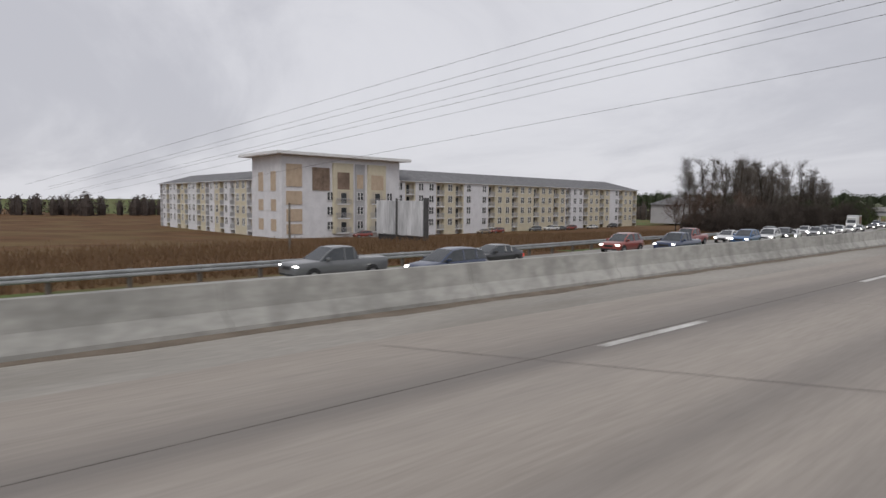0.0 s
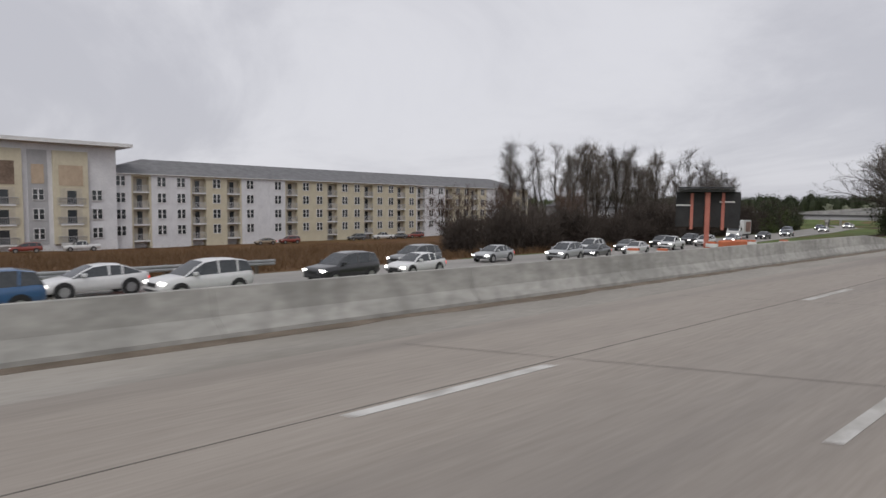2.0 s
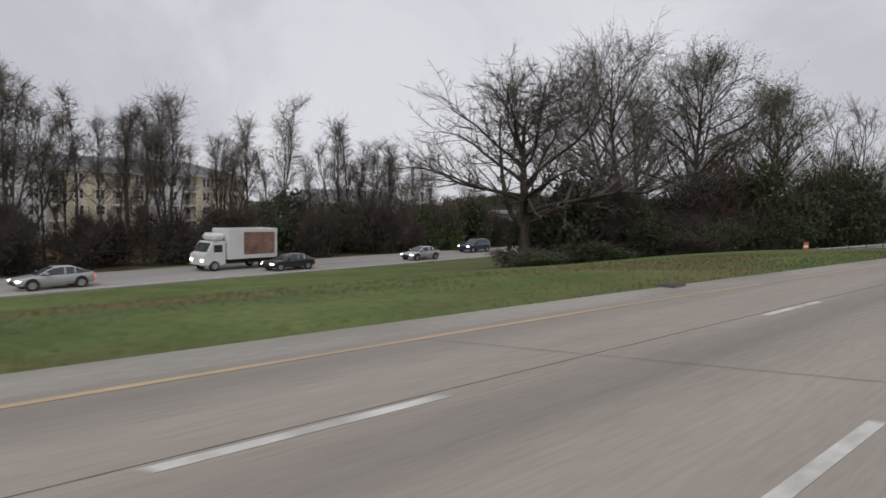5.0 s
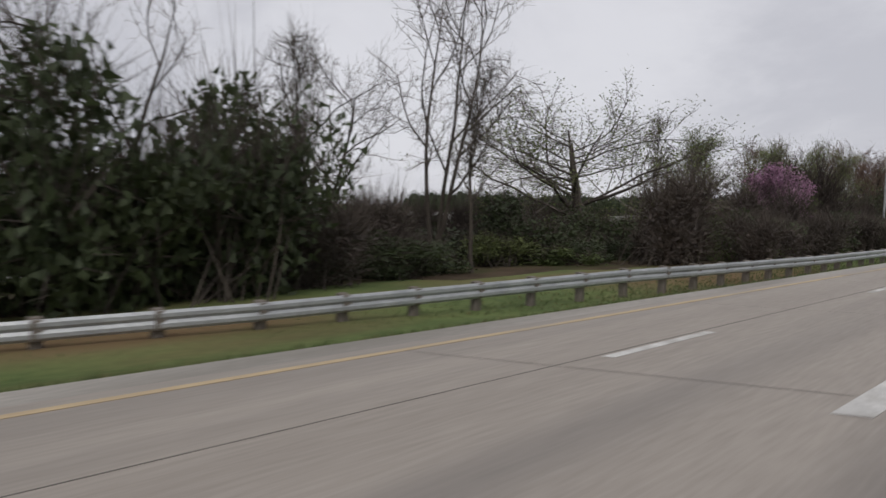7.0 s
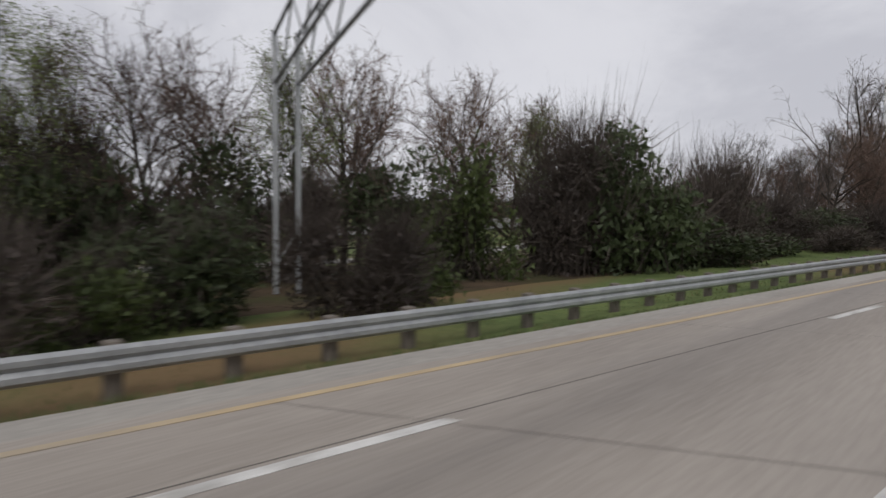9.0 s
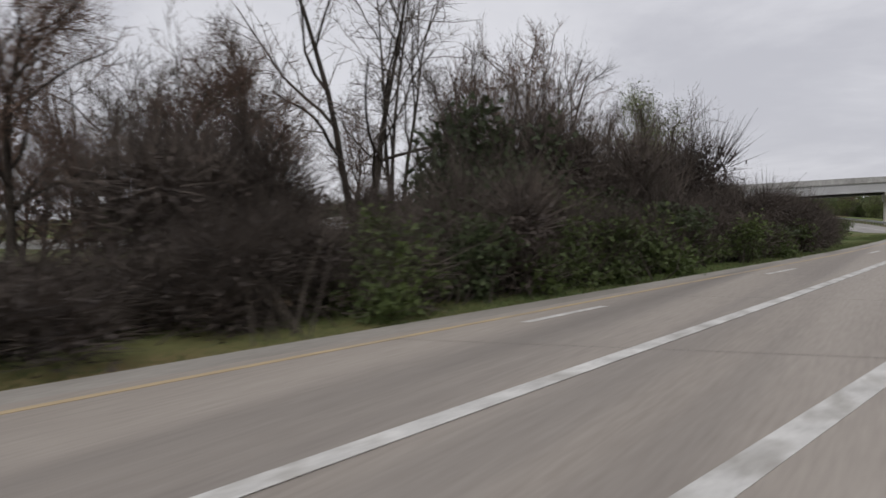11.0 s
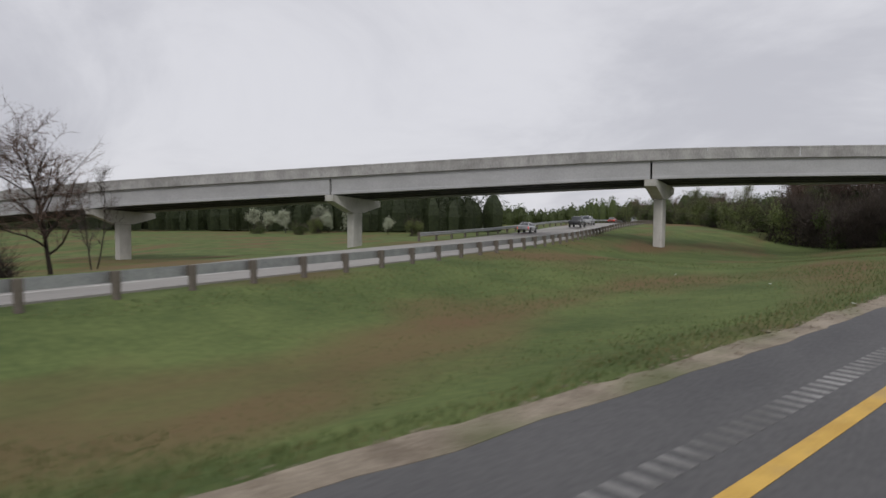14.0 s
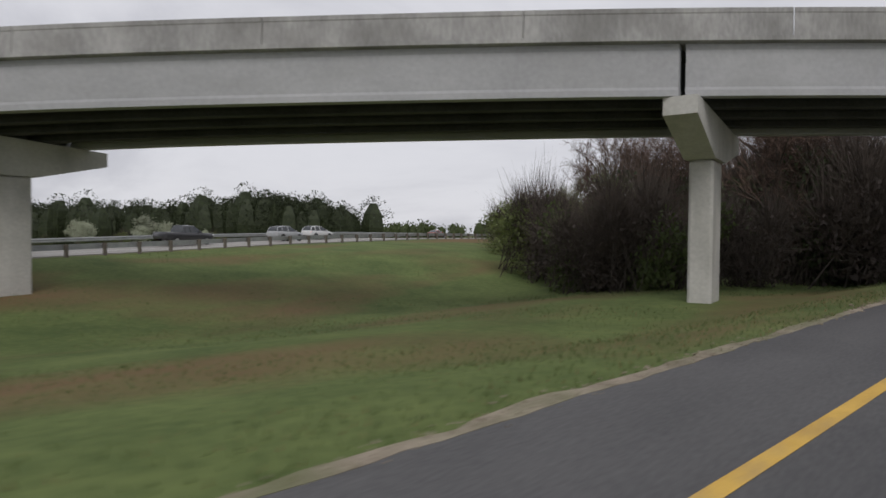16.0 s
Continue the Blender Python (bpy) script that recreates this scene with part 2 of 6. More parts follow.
M_RAIL = material("dark_railing", (0.05, 0.05, 0.05), (0.09, 0.09, 0.09), 2.0, 0.5, 0.05)
M_TYRE = material("tyre_rubber", (0.018, 0.018, 0.018), (0.04, 0.04, 0.04), 4.0, 0.85, 0.1)
M_RIM = material("alloy_rim", (0.34, 0.34, 0.35), (0.5, 0.5, 0.51), 3.0, 0.35, 0.0, metal=0.8)
M_BLACK = material("black_plastic", (0.015, 0.015, 0.016), (0.035, 0.035, 0.036), 2.0, 0.6, 0.1)
M_ORANGE = material("safety_orange", (0.44, 0.115, 0.05), (0.58, 0.18, 0.085), 1.5, 0.6, 0.1)
M_REFLECT = material("white_sheeting", (0.62, 0.62, 0.62), (0.78, 0.78, 0.77), 2.0, 0.5, 0.0)
M_SIGNBLUE = material("blue_sheeting", (0.015, 0.085, 0.26), (0.03, 0.125, 0.34), 1.5, 0.45, 0.0)
M_SIGNRED = material("red_sheeting", (0.36, 0.04, 0.05), (0.46, 0.07, 0.08), 1.5, 0.45, 0.0)
M_LAMP = glow("headlamp_glow", (1.0, 0.97, 0.92), 6.0)
M_TAIL = glow("tail_lamp_glow", (0.8, 0.05, 0.04), 1.2)


def car_paint(name, colour):
    m = material(name, tuple(0.88 * c for c in colour), colour, 1.5, 0.28, 0.0, fine=5, spec=0.5)
    m.node_tree.nodes["Principled BSDF"].inputs["Coat Weight"].default_value = 0.6
    return m


PAINT = {k: car_paint(k + "_paint", c) for k, c in dict(white=(0.68, 0.68, 0.68), silver=(0.38, 0.39, 0.40), grey=(0.13, 0.135, 0.14), black=(0.025, 0.025, 0.028),
                                                       red=(0.26, 0.055, 0.042), blue=(0.04, 0.11, 0.24), navy=(0.025, 0.04, 0.09), tan=(0.30, 0.24, 0.17)).items()}


# ---- building helpers ----
def mesh_of(name, verts, faces, mat=None, smooth=False):
    me = bpy.data.meshes.new(name)
    me.from_pydata(verts, [], faces)
    if mat:
        for m in (mat if isinstance(mat, (list, tuple)) else [mat]):
            me.materials.append(m)
    if smooth:
        me.polygons.foreach_set("use_smooth", [True] * len(me.polygons))
    me.update()
    return me


def bm_mesh(name, bm, mat):
    me = bpy.data.meshes.new(name)
    bm.normal_update()
    bm.to_mesh(me)
    bm.free()
    for m in (mat if isinstance(mat, (list, tuple)) else [mat]):
        me.materials.append(m)
    return me


def under(name, me, parent, m=None, label=""):
    """One mesh object as a part of its parent."""
    ob = new(name, me)
    ob.parent = parent
    if m is not None:
        ob.matrix_basis = m
    return tagged(ob, label) if label else ob


def part(name, bm, mat, parent, label=""):
    return under(name, bm_mesh(name, bm, mat), parent, None, label)


def add_box(bm, x0, x1, y0, y1, z0, z1, bevel=0.0):
    made = bmesh.ops.create_cube(bm, size=1, matrix=Matrix.LocRotScale(((x0 + x1) / 2, (y0 + y1) / 2, (z0 + z1) / 2), None, (x1 - x0, y1 - y0, z1 - z0)))
    if bevel:
        es = list({e for v in made["verts"] for e in v.link_edges})
        bmesh.ops.bevel(bm, geom=es, offset=bevel, segments=1, affect="EDGES")


def box_bm(*a, bevel=0.0):
    bm = bmesh.new()
    add_box(bm, *a, bevel=bevel)
    return bm


def add_tube(bm, a, b, r0, r1=None, sides=10, caps=True):
    a, b = Vector(a), Vector(b)
    d = b - a
    m = Matrix.Translation((a + b) / 2) @ d.to_track_quat("Z", "Y").to_matrix().to_4x4()
    bmesh.ops.create_cone(bm, cap_ends=caps, segments=sides, radius1=r0, radius2=r0 if r1 is None else r1, depth=d.length, matrix=m)


def thing(name, label, category, m=None, group="", kind=""):
    ob = new(name)
    ob.empty_display_size = 0.2
    if m is not None:
        ob.matrix_world = m
    return tagged(ob, label, category, group, kind)


def smooth_table(ys, xs, step=2.0, width=7):
    """A smoothed line x(y) through a few plan points."""
    y = np.arange(ys[0], ys[-1] + step, step)
    x = np.interp(y, ys, xs)
    k = np.ones(width) / width
    pad = width // 2
    e = np.r_[x[0] + (x[0] - x[1]) * np.arange(pad, 0, -1), x, x[-1] + (x[-1] - x[-2]) * np.arange(1, pad + 1)]
    x = np.convolve(e, k, "valid")
    return lambda q: np.interp(q, y, x)


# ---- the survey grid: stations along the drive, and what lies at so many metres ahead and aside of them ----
K = 1.2567
AXIS = ([0.0, 36.1, 72.2, 108.3, 144.4, 180.7, 217.4, 254.5, 292.1, 330.1, 368.3, 387.3, 406.2, 444.3, 482.4, 520.4, 558.4, 577.4, 596.5],
        [0.00, -0.02, -0.07, -0.05, 0.17, 0.66, 1.48, 2.45, 3.43, 4.15, 6.00, 8.24, 11.38, 17.99, 24.67, 31.11, 36.88, 39.36, 41.57],
        [-0.22, -0.03, 0.13, 0.18, 0.65, 1.11, 1.36, 1.35, 1.58, 4.40, 8.77, 9.60, 9.75, 9.75, 9.61, 9.25, 8.87, 8.34, 7.47],
        [0.0, 33.1, 65.9, 98.6, 131.4, 164.1, 197.1, 230.4, 264.0, 297.4, 330.7, 347.7, 364.8, 398.9, 433.2, 467.4, 501.5, 518.6, 535.7],
        [0.00, 0.08, 0.16, 0.37, 0.72, 1.42, 2.56, 3.87, 5.09, 7.22, 11.36, 14.32, 17.60, 24.53, 31.58, 38.42, 44.53, 47.17, 49.25],
        [0.00, 0.24, 0.41, 0.41, 1.05, 1.67, 1.93, 1.68, 1.77, 4.97, 10.07, 11.21, 11.45, 11.53, 11.40, 10.93, 10.45, 9.63, 8.35])


def axis_tables():
    """Fine tables along the drive: grid y, grid x, grid heading, site y, site x, site heading; straight beyond both ends."""
    cols = [np.asarray(c, float) for c in AXIS]
    y = np.arange(-1800, 4400, 3.0)
    out = [y]
    for k, c in enumerate(cols[1:], 1):
        v = np.interp(y, cols[0], c)
        if k in (1, 3, 4):
            lo, hi = radians(cols[2 if k == 1 else 5][0]), radians(cols[2 if k == 1 else 5][-1])
            step = math.tan if k == 1 else (lambda q: 0.9046 * math.cos(q)) if k == 3 else (lambda q: 0.9046 * math.sin(q))
            v = np.where(y < cols[0][0], c[0] + (y - cols[0][0]) * step(lo), np.where(y > cols[0][-1], c[-1] + (y - cols[0][-1]) * step(hi), v))
        e = np.pad(v, 3, "reflect", reflect_type="odd")
        out.append(np.convolve(e, np.ones(7) / 7, "valid"))
    return out


TAB = axis_tables()


def site(x, y):
    """Grid plan to metres on the site. Works on numbers and on arrays."""
    x, y = np.asarray(x, float), np.asarray(y, float)
    st = y - 1.0
    for _ in range(9):
        h = np.radians(np.interp(st, TAB[0], TAB[2]))
        dx, dy = x - np.interp(st, TAB[0], TAB[1]), y - st
        ahead, aside = dx * np.sin(h) + dy * np.cos(h), dy * np.sin(h) - dx * np.cos(h)
        st = np.clip(st + 0.8 * (ahead - 1.557 * np.clip(aside, 0, 500)), -1700, 4300)
    h = np.radians(np.interp(st, TAB[0], TAB[2]))
    dx, dy = x - np.interp(st, TAB[0], TAB[1]), y - st
    ahead, aside = dx * np.sin(h) + dy * np.cos(h), dy * np.sin(h) - dx * np.cos(h)
    near = np.clip(aside, -60, 500)
    a, b, rest = 0.9046 * ahead - 0.5401 * near, 0.9869 * near, 0.9869 * (aside - near)
    g = np.radians(np.interp(st, TAB[0], TAB[5]))
    return (np.interp(st, TAB[0], TAB[4]) + a * np.sin(g) - b * np.cos(g) - 0.996 * rest,
            np.interp(st, TAB[0], TAB[3]) + a * np.cos(g) + b * np.sin(g) + 0.087 * rest)


def site_turn(x, y, turn):
    """The heading on the site, in degrees, of a grid heading at a place."""
    c, s = math.cos(radians(turn)), math.sin(radians(turn))
    (x0, y0), (x1, y1) = site(x - c, y - s), site(x + c, y + s)
    return math.degrees(math.atan2(y1 - y0, x1 - x0))


def spot(x, y, z=None, turn=0.0, s=K):
    """The pose of a thing that stands at a place of the grid, with its size; z: grid height, or on the ground."""
    px, py = site(x, y)
    return pose(float(px), float(py), K * float(ground_z(x, y) if z is None else z), 0, 0, turn) @ Matrix.Diagonal((s, s, s, 1))


def site_verts(verts):
    v = np.asarray(verts, float)
    sx, sy = site(v[:, 0], v[:, 1])
    return np.stack([sx, sy, K * v[:, 2]], 1).tolist()


def site_mesh(name, verts, faces, mat=None, smooth=False):
    """A mesh given on the grid."""
    return mesh_of(name, site_verts(verts), faces, mat, smooth)


# ---- the plan: lines of the road, as x over y on the grid ----
GRASS_L = smooth_table([-120, 0, 60, 136, 175, 200, 282, 302, 325, 350, 375, 397, 437, 457, 476, 490, 500, 509, 516, 533, 545, 556, 569, 593, 613, 632, 652, 672, 711, 770, 829, 906, 1000, 1500], [-9.5, -9.5, -9.5, -8.9, -8.5, -7.8, -4.7, -4.1, -3.25, -1.85, -0.7, 1.2, 6, 8.3, 9.8, 10.6, 10.9, 10.7, 10.1, 7.4, 5.2, 3.2, 0.8, -3, -6.5, -10, -13.6, -17.1, -23.6, -34, -46.6, -67, -101, -269])
YELLOW = smooth_table([-120, 0, 60, 136, 200, 284, 302, 325, 350, 375, 398, 437, 456, 476, 490, 500, 509, 516, 533, 545, 556, 569, 593, 613, 632, 652, 672, 711, 770, 829, 906, 1000, 1500], [-7.4, -7.4, -7.4, -7.6, -6.5, -3.8, -3.2, -2.3, -0.85, 0.3, 2.5, 6.9, 9.1, 10.6, 11.4, 11.7, 11.5, 10.9, 8.2, 6, 4, 1.6, -2.2, -5.7, -9.2, -12.8, -16.3, -22.8, -33.2, -45.8, -66.2, -100.2, -268])
DASH = smooth_table([-120, 0, 60, 134, 200, 281, 309, 330, 350, 375, 393, 396, 424, 439, 456, 480, 500], [-5.3, -5.3, -5.3, -5, -4.1, -1.9, -1.3, -0.4, 0.75, 2.1, 3.35, 3.6, 6, 8, 10.1, 11.9, 12])
LANE_L = smooth_table([-120, 0, 60, 134, 199, 283, 302, 325, 350, 375, 397, 435, 473, 491.5, 511, 530, 549.5, 569.5, 589, 608, 640, 700, 760], [-2.0, -2.0, -1.9, -1.65, -0.76, 1.14, 1.6, 2.7, 3.9, 5.55, 7.85, 13.85, 20.7, 24.13, 27.58, 30.63, 33.53, 36.23, 38.48, 40.65, 43.83, 47.13, 48.13])
MAIN_R = smooth_table([375, 395, 417, 435, 454, 470, 482, 490, 497, 503, 509, 516, 521, 533, 545, 553, 573, 593, 613, 632, 652, 672, 711, 770, 829, 906, 1000, 1500], [7.0, 7.3, 8.4, 9.9, 12.0, 13.3, 13.8, 14.5, 15.3, 15.9, 15.9, 15.1, 14.3, 12.2, 10.9, 10.1, 8.3, 5.8, 2.5, -1.1, -4.9, -8.4, -14.9, -25.3, -37.9, -58.3, -92.3, -260])
THROUGH = smooth_table([375, 395, 417, 435, 454, 470, 482, 490, 497, 507, 513, 520, 531, 542, 554, 582, 600, 632, 672, 770, 906, 1000], [5.2, 6.2, 8.1, 9.8, 11.4, 13.1, 13.8, 14, 13.9, 12.9, 12.4, 11.7, 10.5, 9.2, 7.7, 4, 1.4, -4, -11.4, -28.4, -61.4, -95])
RAMP_L = smooth_table([484, 490, 496, 510, 525, 536, 558, 588, 612, 640, 700, 760], [19.6, 20.7, 22.0, 24.6, 27.2, 29.1, 31.9, 36.2, 38.3, 40.9, 44.4, 45.4])
OPP = smooth_table([-120, 0, 60, 100, 140, 190, 230, 300, 400, 560, 900], [-22.0, -22.5, -24.0, -27.5, -34.0, -41.5, -46.0, -52.0, -65, -95, -170])
RIGHT = lambda y: LANE_L(y) + 6.8
OPP_WIDE = 9.0


def ease(v, a, b):
    s = np.clip((v - a) / (b - a), 0, 1)
    return s * s * (3 - 2 * s)


def main_z(y):
    return np.interp(y, [500, 510, 533, 560, 600, 632, 652, 672, 711, 770, 829, 1000], [0, -0.05, -0.45, -0.35, -0.1, 0.15, 0.45, 0.8, 1.2, 1.2, 1.1, 0.8])


def opp_z(y):
    return -1.75 - 1.4 * ease(y, 70, 210) - 3.2 * ease(y, 330, 540) * (1 - ease(y, 625, 720))


def ground_z(x, y):
    """Height of the ground sheet, a little under the pavements."""
    x, y = np.asarray(x, float), np.asarray(y, float)
    z = np.full(np.broadcast(x, y).shape, -0.05)
    near = ease(GRASS_L(y) - x, 1.0, np.maximum(7.0, (GRASS_L(y) - OPP(y) - 0.5) * (0.6 + 0.4 * ease(y, 130, 175))))
    opp = OPP(y)
    bank = ease(GRASS_L(y) - x, 1.5, 16) * ease(y, 508, 548)
    z = z + np.minimum(near * opp_z(y), bank * -3.15) * (1 - 0.4 * ease(y, 660, 820))
    off = opp - OPP_WIDE - x
    z = z - ease(off, 1, 90) * 2.4 * (1 - ease(y, 330, 480)) - ease(off, 1, 8) * 0.25
    mid = (np.where(y < 505, GRASS_L(y), (GRASS_L(y) + MAIN_R(y)) / 2))
    away = np.abs(x - mid)
    z = z + main_z(y) * (1 - ease(away, 7, 32)) * (y > 500)
    swale = np.exp(-((x - (RAMP_L(y) + np.minimum(MAIN_R(y), RAMP_L(y) - 2)) / 2) / 7.0) ** 2) * ease(y, 505, 535) * (1 - ease(y, 640, 700)) * (x < RAMP_L(y) - 0.5) * (x > MAIN_R(y) + 0.5)
    z = z - 0.8 * swale * ease(RAMP_L(y) - x, 0.5, 4) * ease(x - MAIN_R(y), 0.5, 4)
    z = z - 0.38 * ease(GRASS_L(y) - x, 0.2, 1.5) * (1 - ease(GRASS_L(y) - x, 9, 22)) * ease(y, 232, 262) * (1 - ease(y, 376, 400))
    z = z - 0.75 * ease(RAMP_L(y) - x, 0.5, 6) * (1 - ease(RAMP_L(y) - x, 20, 34)) * ease(y, 585, 628) * (x > MAIN_R(y) + 1)
    z = z - 0.9 * np.exp(-((x - 10.0) / 8.0) ** 2) * ease(y, 575, 605) * (1 - ease(y, 640, 690)) * ease(x - MAIN_R(y), 1.2, 6)
    return z


def ribbon(name, left, right, y0, y1, z, mat, step=4.0, thick=0.12, cols=1):
    """A paved strip between two lines, with thickness and side faces."""
    ys = np.arange(y0, y1 + 0.01, step)
    verts, faces, w = [], [], cols + 1
    for y in ys:
        a, b, h = float(left(y)), float(right(y)), float(z(y))
        verts += [(a + (b - a) * k / cols, y, h) for k in range(w)] + [(a + (b - a) * k / cols, y, h - thick) for k in (0, cols)]
    r = w + 2
    for i in range(len(ys) - 1):
        o, q = i * r, (i + 1) * r
        faces += [(o + k, o + k + 1, q + k + 1, q + k) for k in range(cols)]
        faces += [(o, q, q + w, o + w), (o + cols, o + w + 1, q + w + 1, q + cols)]
    return site_mesh(name, verts, faces, mat)


FLAT = lambda y: 0.0

# ---- ground, one sheet to the horizon ----
def build_ground():
    xs = np.unique(np.r_[np.linspace(-3000, -260, 14), np.arange(-260, -60, 10.0), np.arange(-60, 80, 2.0), np.linspace(80, 3000, 16)])
    ys = np.unique(np.r_[np.linspace(-1500, -130, 6), np.arange(-130, 720, 4.0), np.linspace(720, 4200, 24)])
    gx, gy = np.meshgrid(xs, ys)
    gz = ground_z(gx, gy)
    bumps = np.array([[noise.noise(Vector((a * 0.09, b * 0.09, 3.1))) for a in xs] for b in ys])
    free = ((gx < GRASS_L(gy) - 1.5) & ((gx > OPP(gy) + 1.5) | (gx < OPP(gy) - OPP_WIDE - 2))) | ((gy > 520) & (gx > MAIN_R(gy) + 2) & (gx < RAMP_L(gy) - 2))
    gz = gz + np.where(free, 0.16 * bumps, 0.0)
    verts = np.stack([gx, gy, gz], -1).reshape(-1, 3).tolist()
    n = len(xs)
    faces = [(j * n + i, j * n + i + 1, (j + 1) * n + i + 1, (j + 1) * n + i) for j in range(len(ys) - 1) for i in range(n - 1)]
    me = site_mesh("ground", verts, faces, [M_GRASS, M_FIELD, M_LITTER], True)
    cx = np.array([(xs[i] + xs[i + 1]) / 2 for _ in range(len(ys) - 1) for i in range(n - 1)])
    cy = np.array([(ys[j] + ys[j + 1]) / 2 for j in range(len(ys) - 1) for _ in range(n - 1)])
    dry = (cx < OPP(cy) - OPP_WIDE - 1.0) & (cy < np.where(cx < -84, 345, 210 + 6 * np.sin(cx * 0.3)))
    wood = (cy > 392) & (cy < 585) & (cx < np.minimum(GRASS_L(cy) - 3.0, np.interp(cy, [458, 470, 485, 505, 530, 545, 560, 590], [6.4, 6.2, 5.6, 5.0, 2.2, -1.2, -6.6, -15.5]))) & (cx > OPP(cy) + 3)
    wood |= (cy > 226 + 2 * np.sin(cx)) & (cy < 392) & (cx < GRASS_L(cy) - 8.5 - 4.0 * (1 - ease(cy, 285, 305))) & (cx > -34 - 0.12 * (cy - 226)) | (cx < OPP(cy) - OPP_WIDE - 1.5) & (cx > OPP(cy) - OPP_WIDE - 38 - 9 * np.sin(cy * 0.11)) & (cy > 205 + 6 * np.sin(cx * 0.3)) & (cy < 395 + 12 * np.sin(cx * 0.17))
    me.polygons.foreach_set("material_index", np.where(dry, 1, np.where(wood, 2, 0)).astype(int).tolist())
    return tagged(new("ground", me), "green spring grass verges and a dry reddish-brown field", "ground", kind="structure")


build_ground()
road = tagged(new("road", ribbon("road", lambda y: YELLOW(y) - 0.35, lambda y: np.where(y > 485, MAIN_R(y) + 1.0, RIGHT(y)), -120, 500, FLAT, M_CONCRETE)),
              "worn tan-grey concrete motorway pavement with dark wheel tracks", "road", kind="structure")
main = tagged(new("road_beyond", ribbon("road_beyond", GRASS_L, MAIN_R, 500, 1400, lambda y: float(main_z(y)) + 0.004, M_FARROAD)),
              "grey motorway pavement that bends away under the bridge", "road", kind="structure")
ramp = tagged(new("ramp_road", ribbon("ramp_road", RAMP_L, lambda y: LANE_L(y) + 7.5, 487.5, 760, lambda y: 0.008, M_ASPHALT)),
              "dark asphalt exit ramp", "road", kind="structure")
gore = tagged(new("gore_pavement", ribbon("gore_pavement", lambda y: MAIN_R(y) + 0.9, lambda y: np.minimum(np.interp(y, [484, 488.5, 489.5, 491, 493, 497, 503, 506], [30, 20.6, 19.9, 19.2, 18.6, 18.1, 16.9, 16.5]), RAMP_L(y) + 0.05), 484, 506, lambda y: 0.004 + float(main_z(y)), M_SHOULDER, 1.0)),
              "cracked gravelly concrete at the tip of the exit gore", "pavement", kind="structure")
under("gore_edge", ribbon("gore_edge", lambda y: np.interp(y, [488, 489.5, 491, 493.6, 496, 500, 507], [19.6, 19.95, 20.3, 20.1, 20.8, 21.9, 24.3]), lambda y: RAMP_L(y) + 0.05, 488, 507, lambda y: 0.002, M_SHOULDER, 1.0), gore)
crumble = lambda y, k: 0.16 * noise.noise(Vector((y * 1.1, k, 0.0))) + 0.08 * noise.noise(Vector((y * 3.7, k, 4.0)))
for k, (y0, y1, x0) in enumerate(((489.0, 493.4, 20.1), (493.1, 497.6, 20.85), (494.6, 496.4, 20.45))):
    under("broken_paint", ribbon("broken_paint", lambda y: x0 + 0.24 * (y - y0) + crumble(float(y), k + 0.3), lambda y: x0 + 0.30 + 0.25 * (y - y0) + crumble(float(y), k + 7.7), y0, y1, lambda y: 0.012, M_PALE_SLAB, 0.25), gore, None, "broken pale strip of gore paint")
shoulder = tagged(new("shoulder", ribbon("shoulder", GRASS_L, lambda y: YELLOW(y) - 0.35, -120, 500, lambda y: -0.004, M_SHOULDER, 2.0)),
                  "pale gravelly concrete shoulder", "pavement", kind="structure")
opposite = tagged(new("opposite_road", ribbon("opposite_road", lambda y: OPP(y) - OPP_WIDE, OPP, -120, 620, lambda y: float(opp_z(y)) + 0.03, M_FARROAD)),
                  "grey pavement of the opposite carriageway", "road", kind="structure")


# painted lines
def strip(name, line, wide, y0, y1, mat, parent, z=0.006, step=2.0, label=""):
    return under(name, ribbon(name, lambda y: line(y) - wide / 2, lambda y: line(y) + wide / 2, y0, y1, z if callable(z) else (lambda y: z), mat, step, 0.004), parent, None, label)


strip("edge_line", YELLOW, 0.13, 112, 500, M_PALEYELLOW, road, label="faded yellow edge line")
strip("gore_line", LANE_L, 0.34, 264, 484, M_WHITE, road, label="broad worn white exit line")
strip("exit_line", THROUGH, 0.26, 377, 499, M_WHITE, road, 0.011, label="broad white line along the through lane")
strip("rough_line", lambda y: 15.6 + 0.142 * (y - 461), 0.21, 462, 486, M_PATCHY, road, 0.0065, label="patchy white gore line")
strip("ramp_line", LANE_L, 0.19, 486, 758, M_YELLOW, ramp, 0.014, label="fresh yellow edge line")
strip("main_edge_line", THROUGH, 0.16, 503, 960, M_WHITE, main, lambda y: float(main_z(y)) + 0.012, 4.0)
strip("opposite_edge_line", lambda y: OPP(y) - 0.5, 0.15, -110, 600, M_WHITE, opposite, lambda y: float(opp_z(y)) + 0.036, 4.0)
DASH_AT = np.interp(np.arange(-8, 33), [-8, 0, 8, 13, 19, 22, 27, 29, 30, 31, 32], [-82.4, 25.0, 132.9, 198.5, 279.5, 319.6, 394.1, 422.4, 437.8, 455.5, 472])
for k, y in enumerate(DASH_AT):
    strip("lane_dash", DASH, 0.15, y, y + 3.4, M_WHITE, road, step=1.7)
    if y < 258:
        strip("lane_dash", LANE_L, 0.15, y + 1.2, y + 4.6, M_WHITE, road, step=1.7)
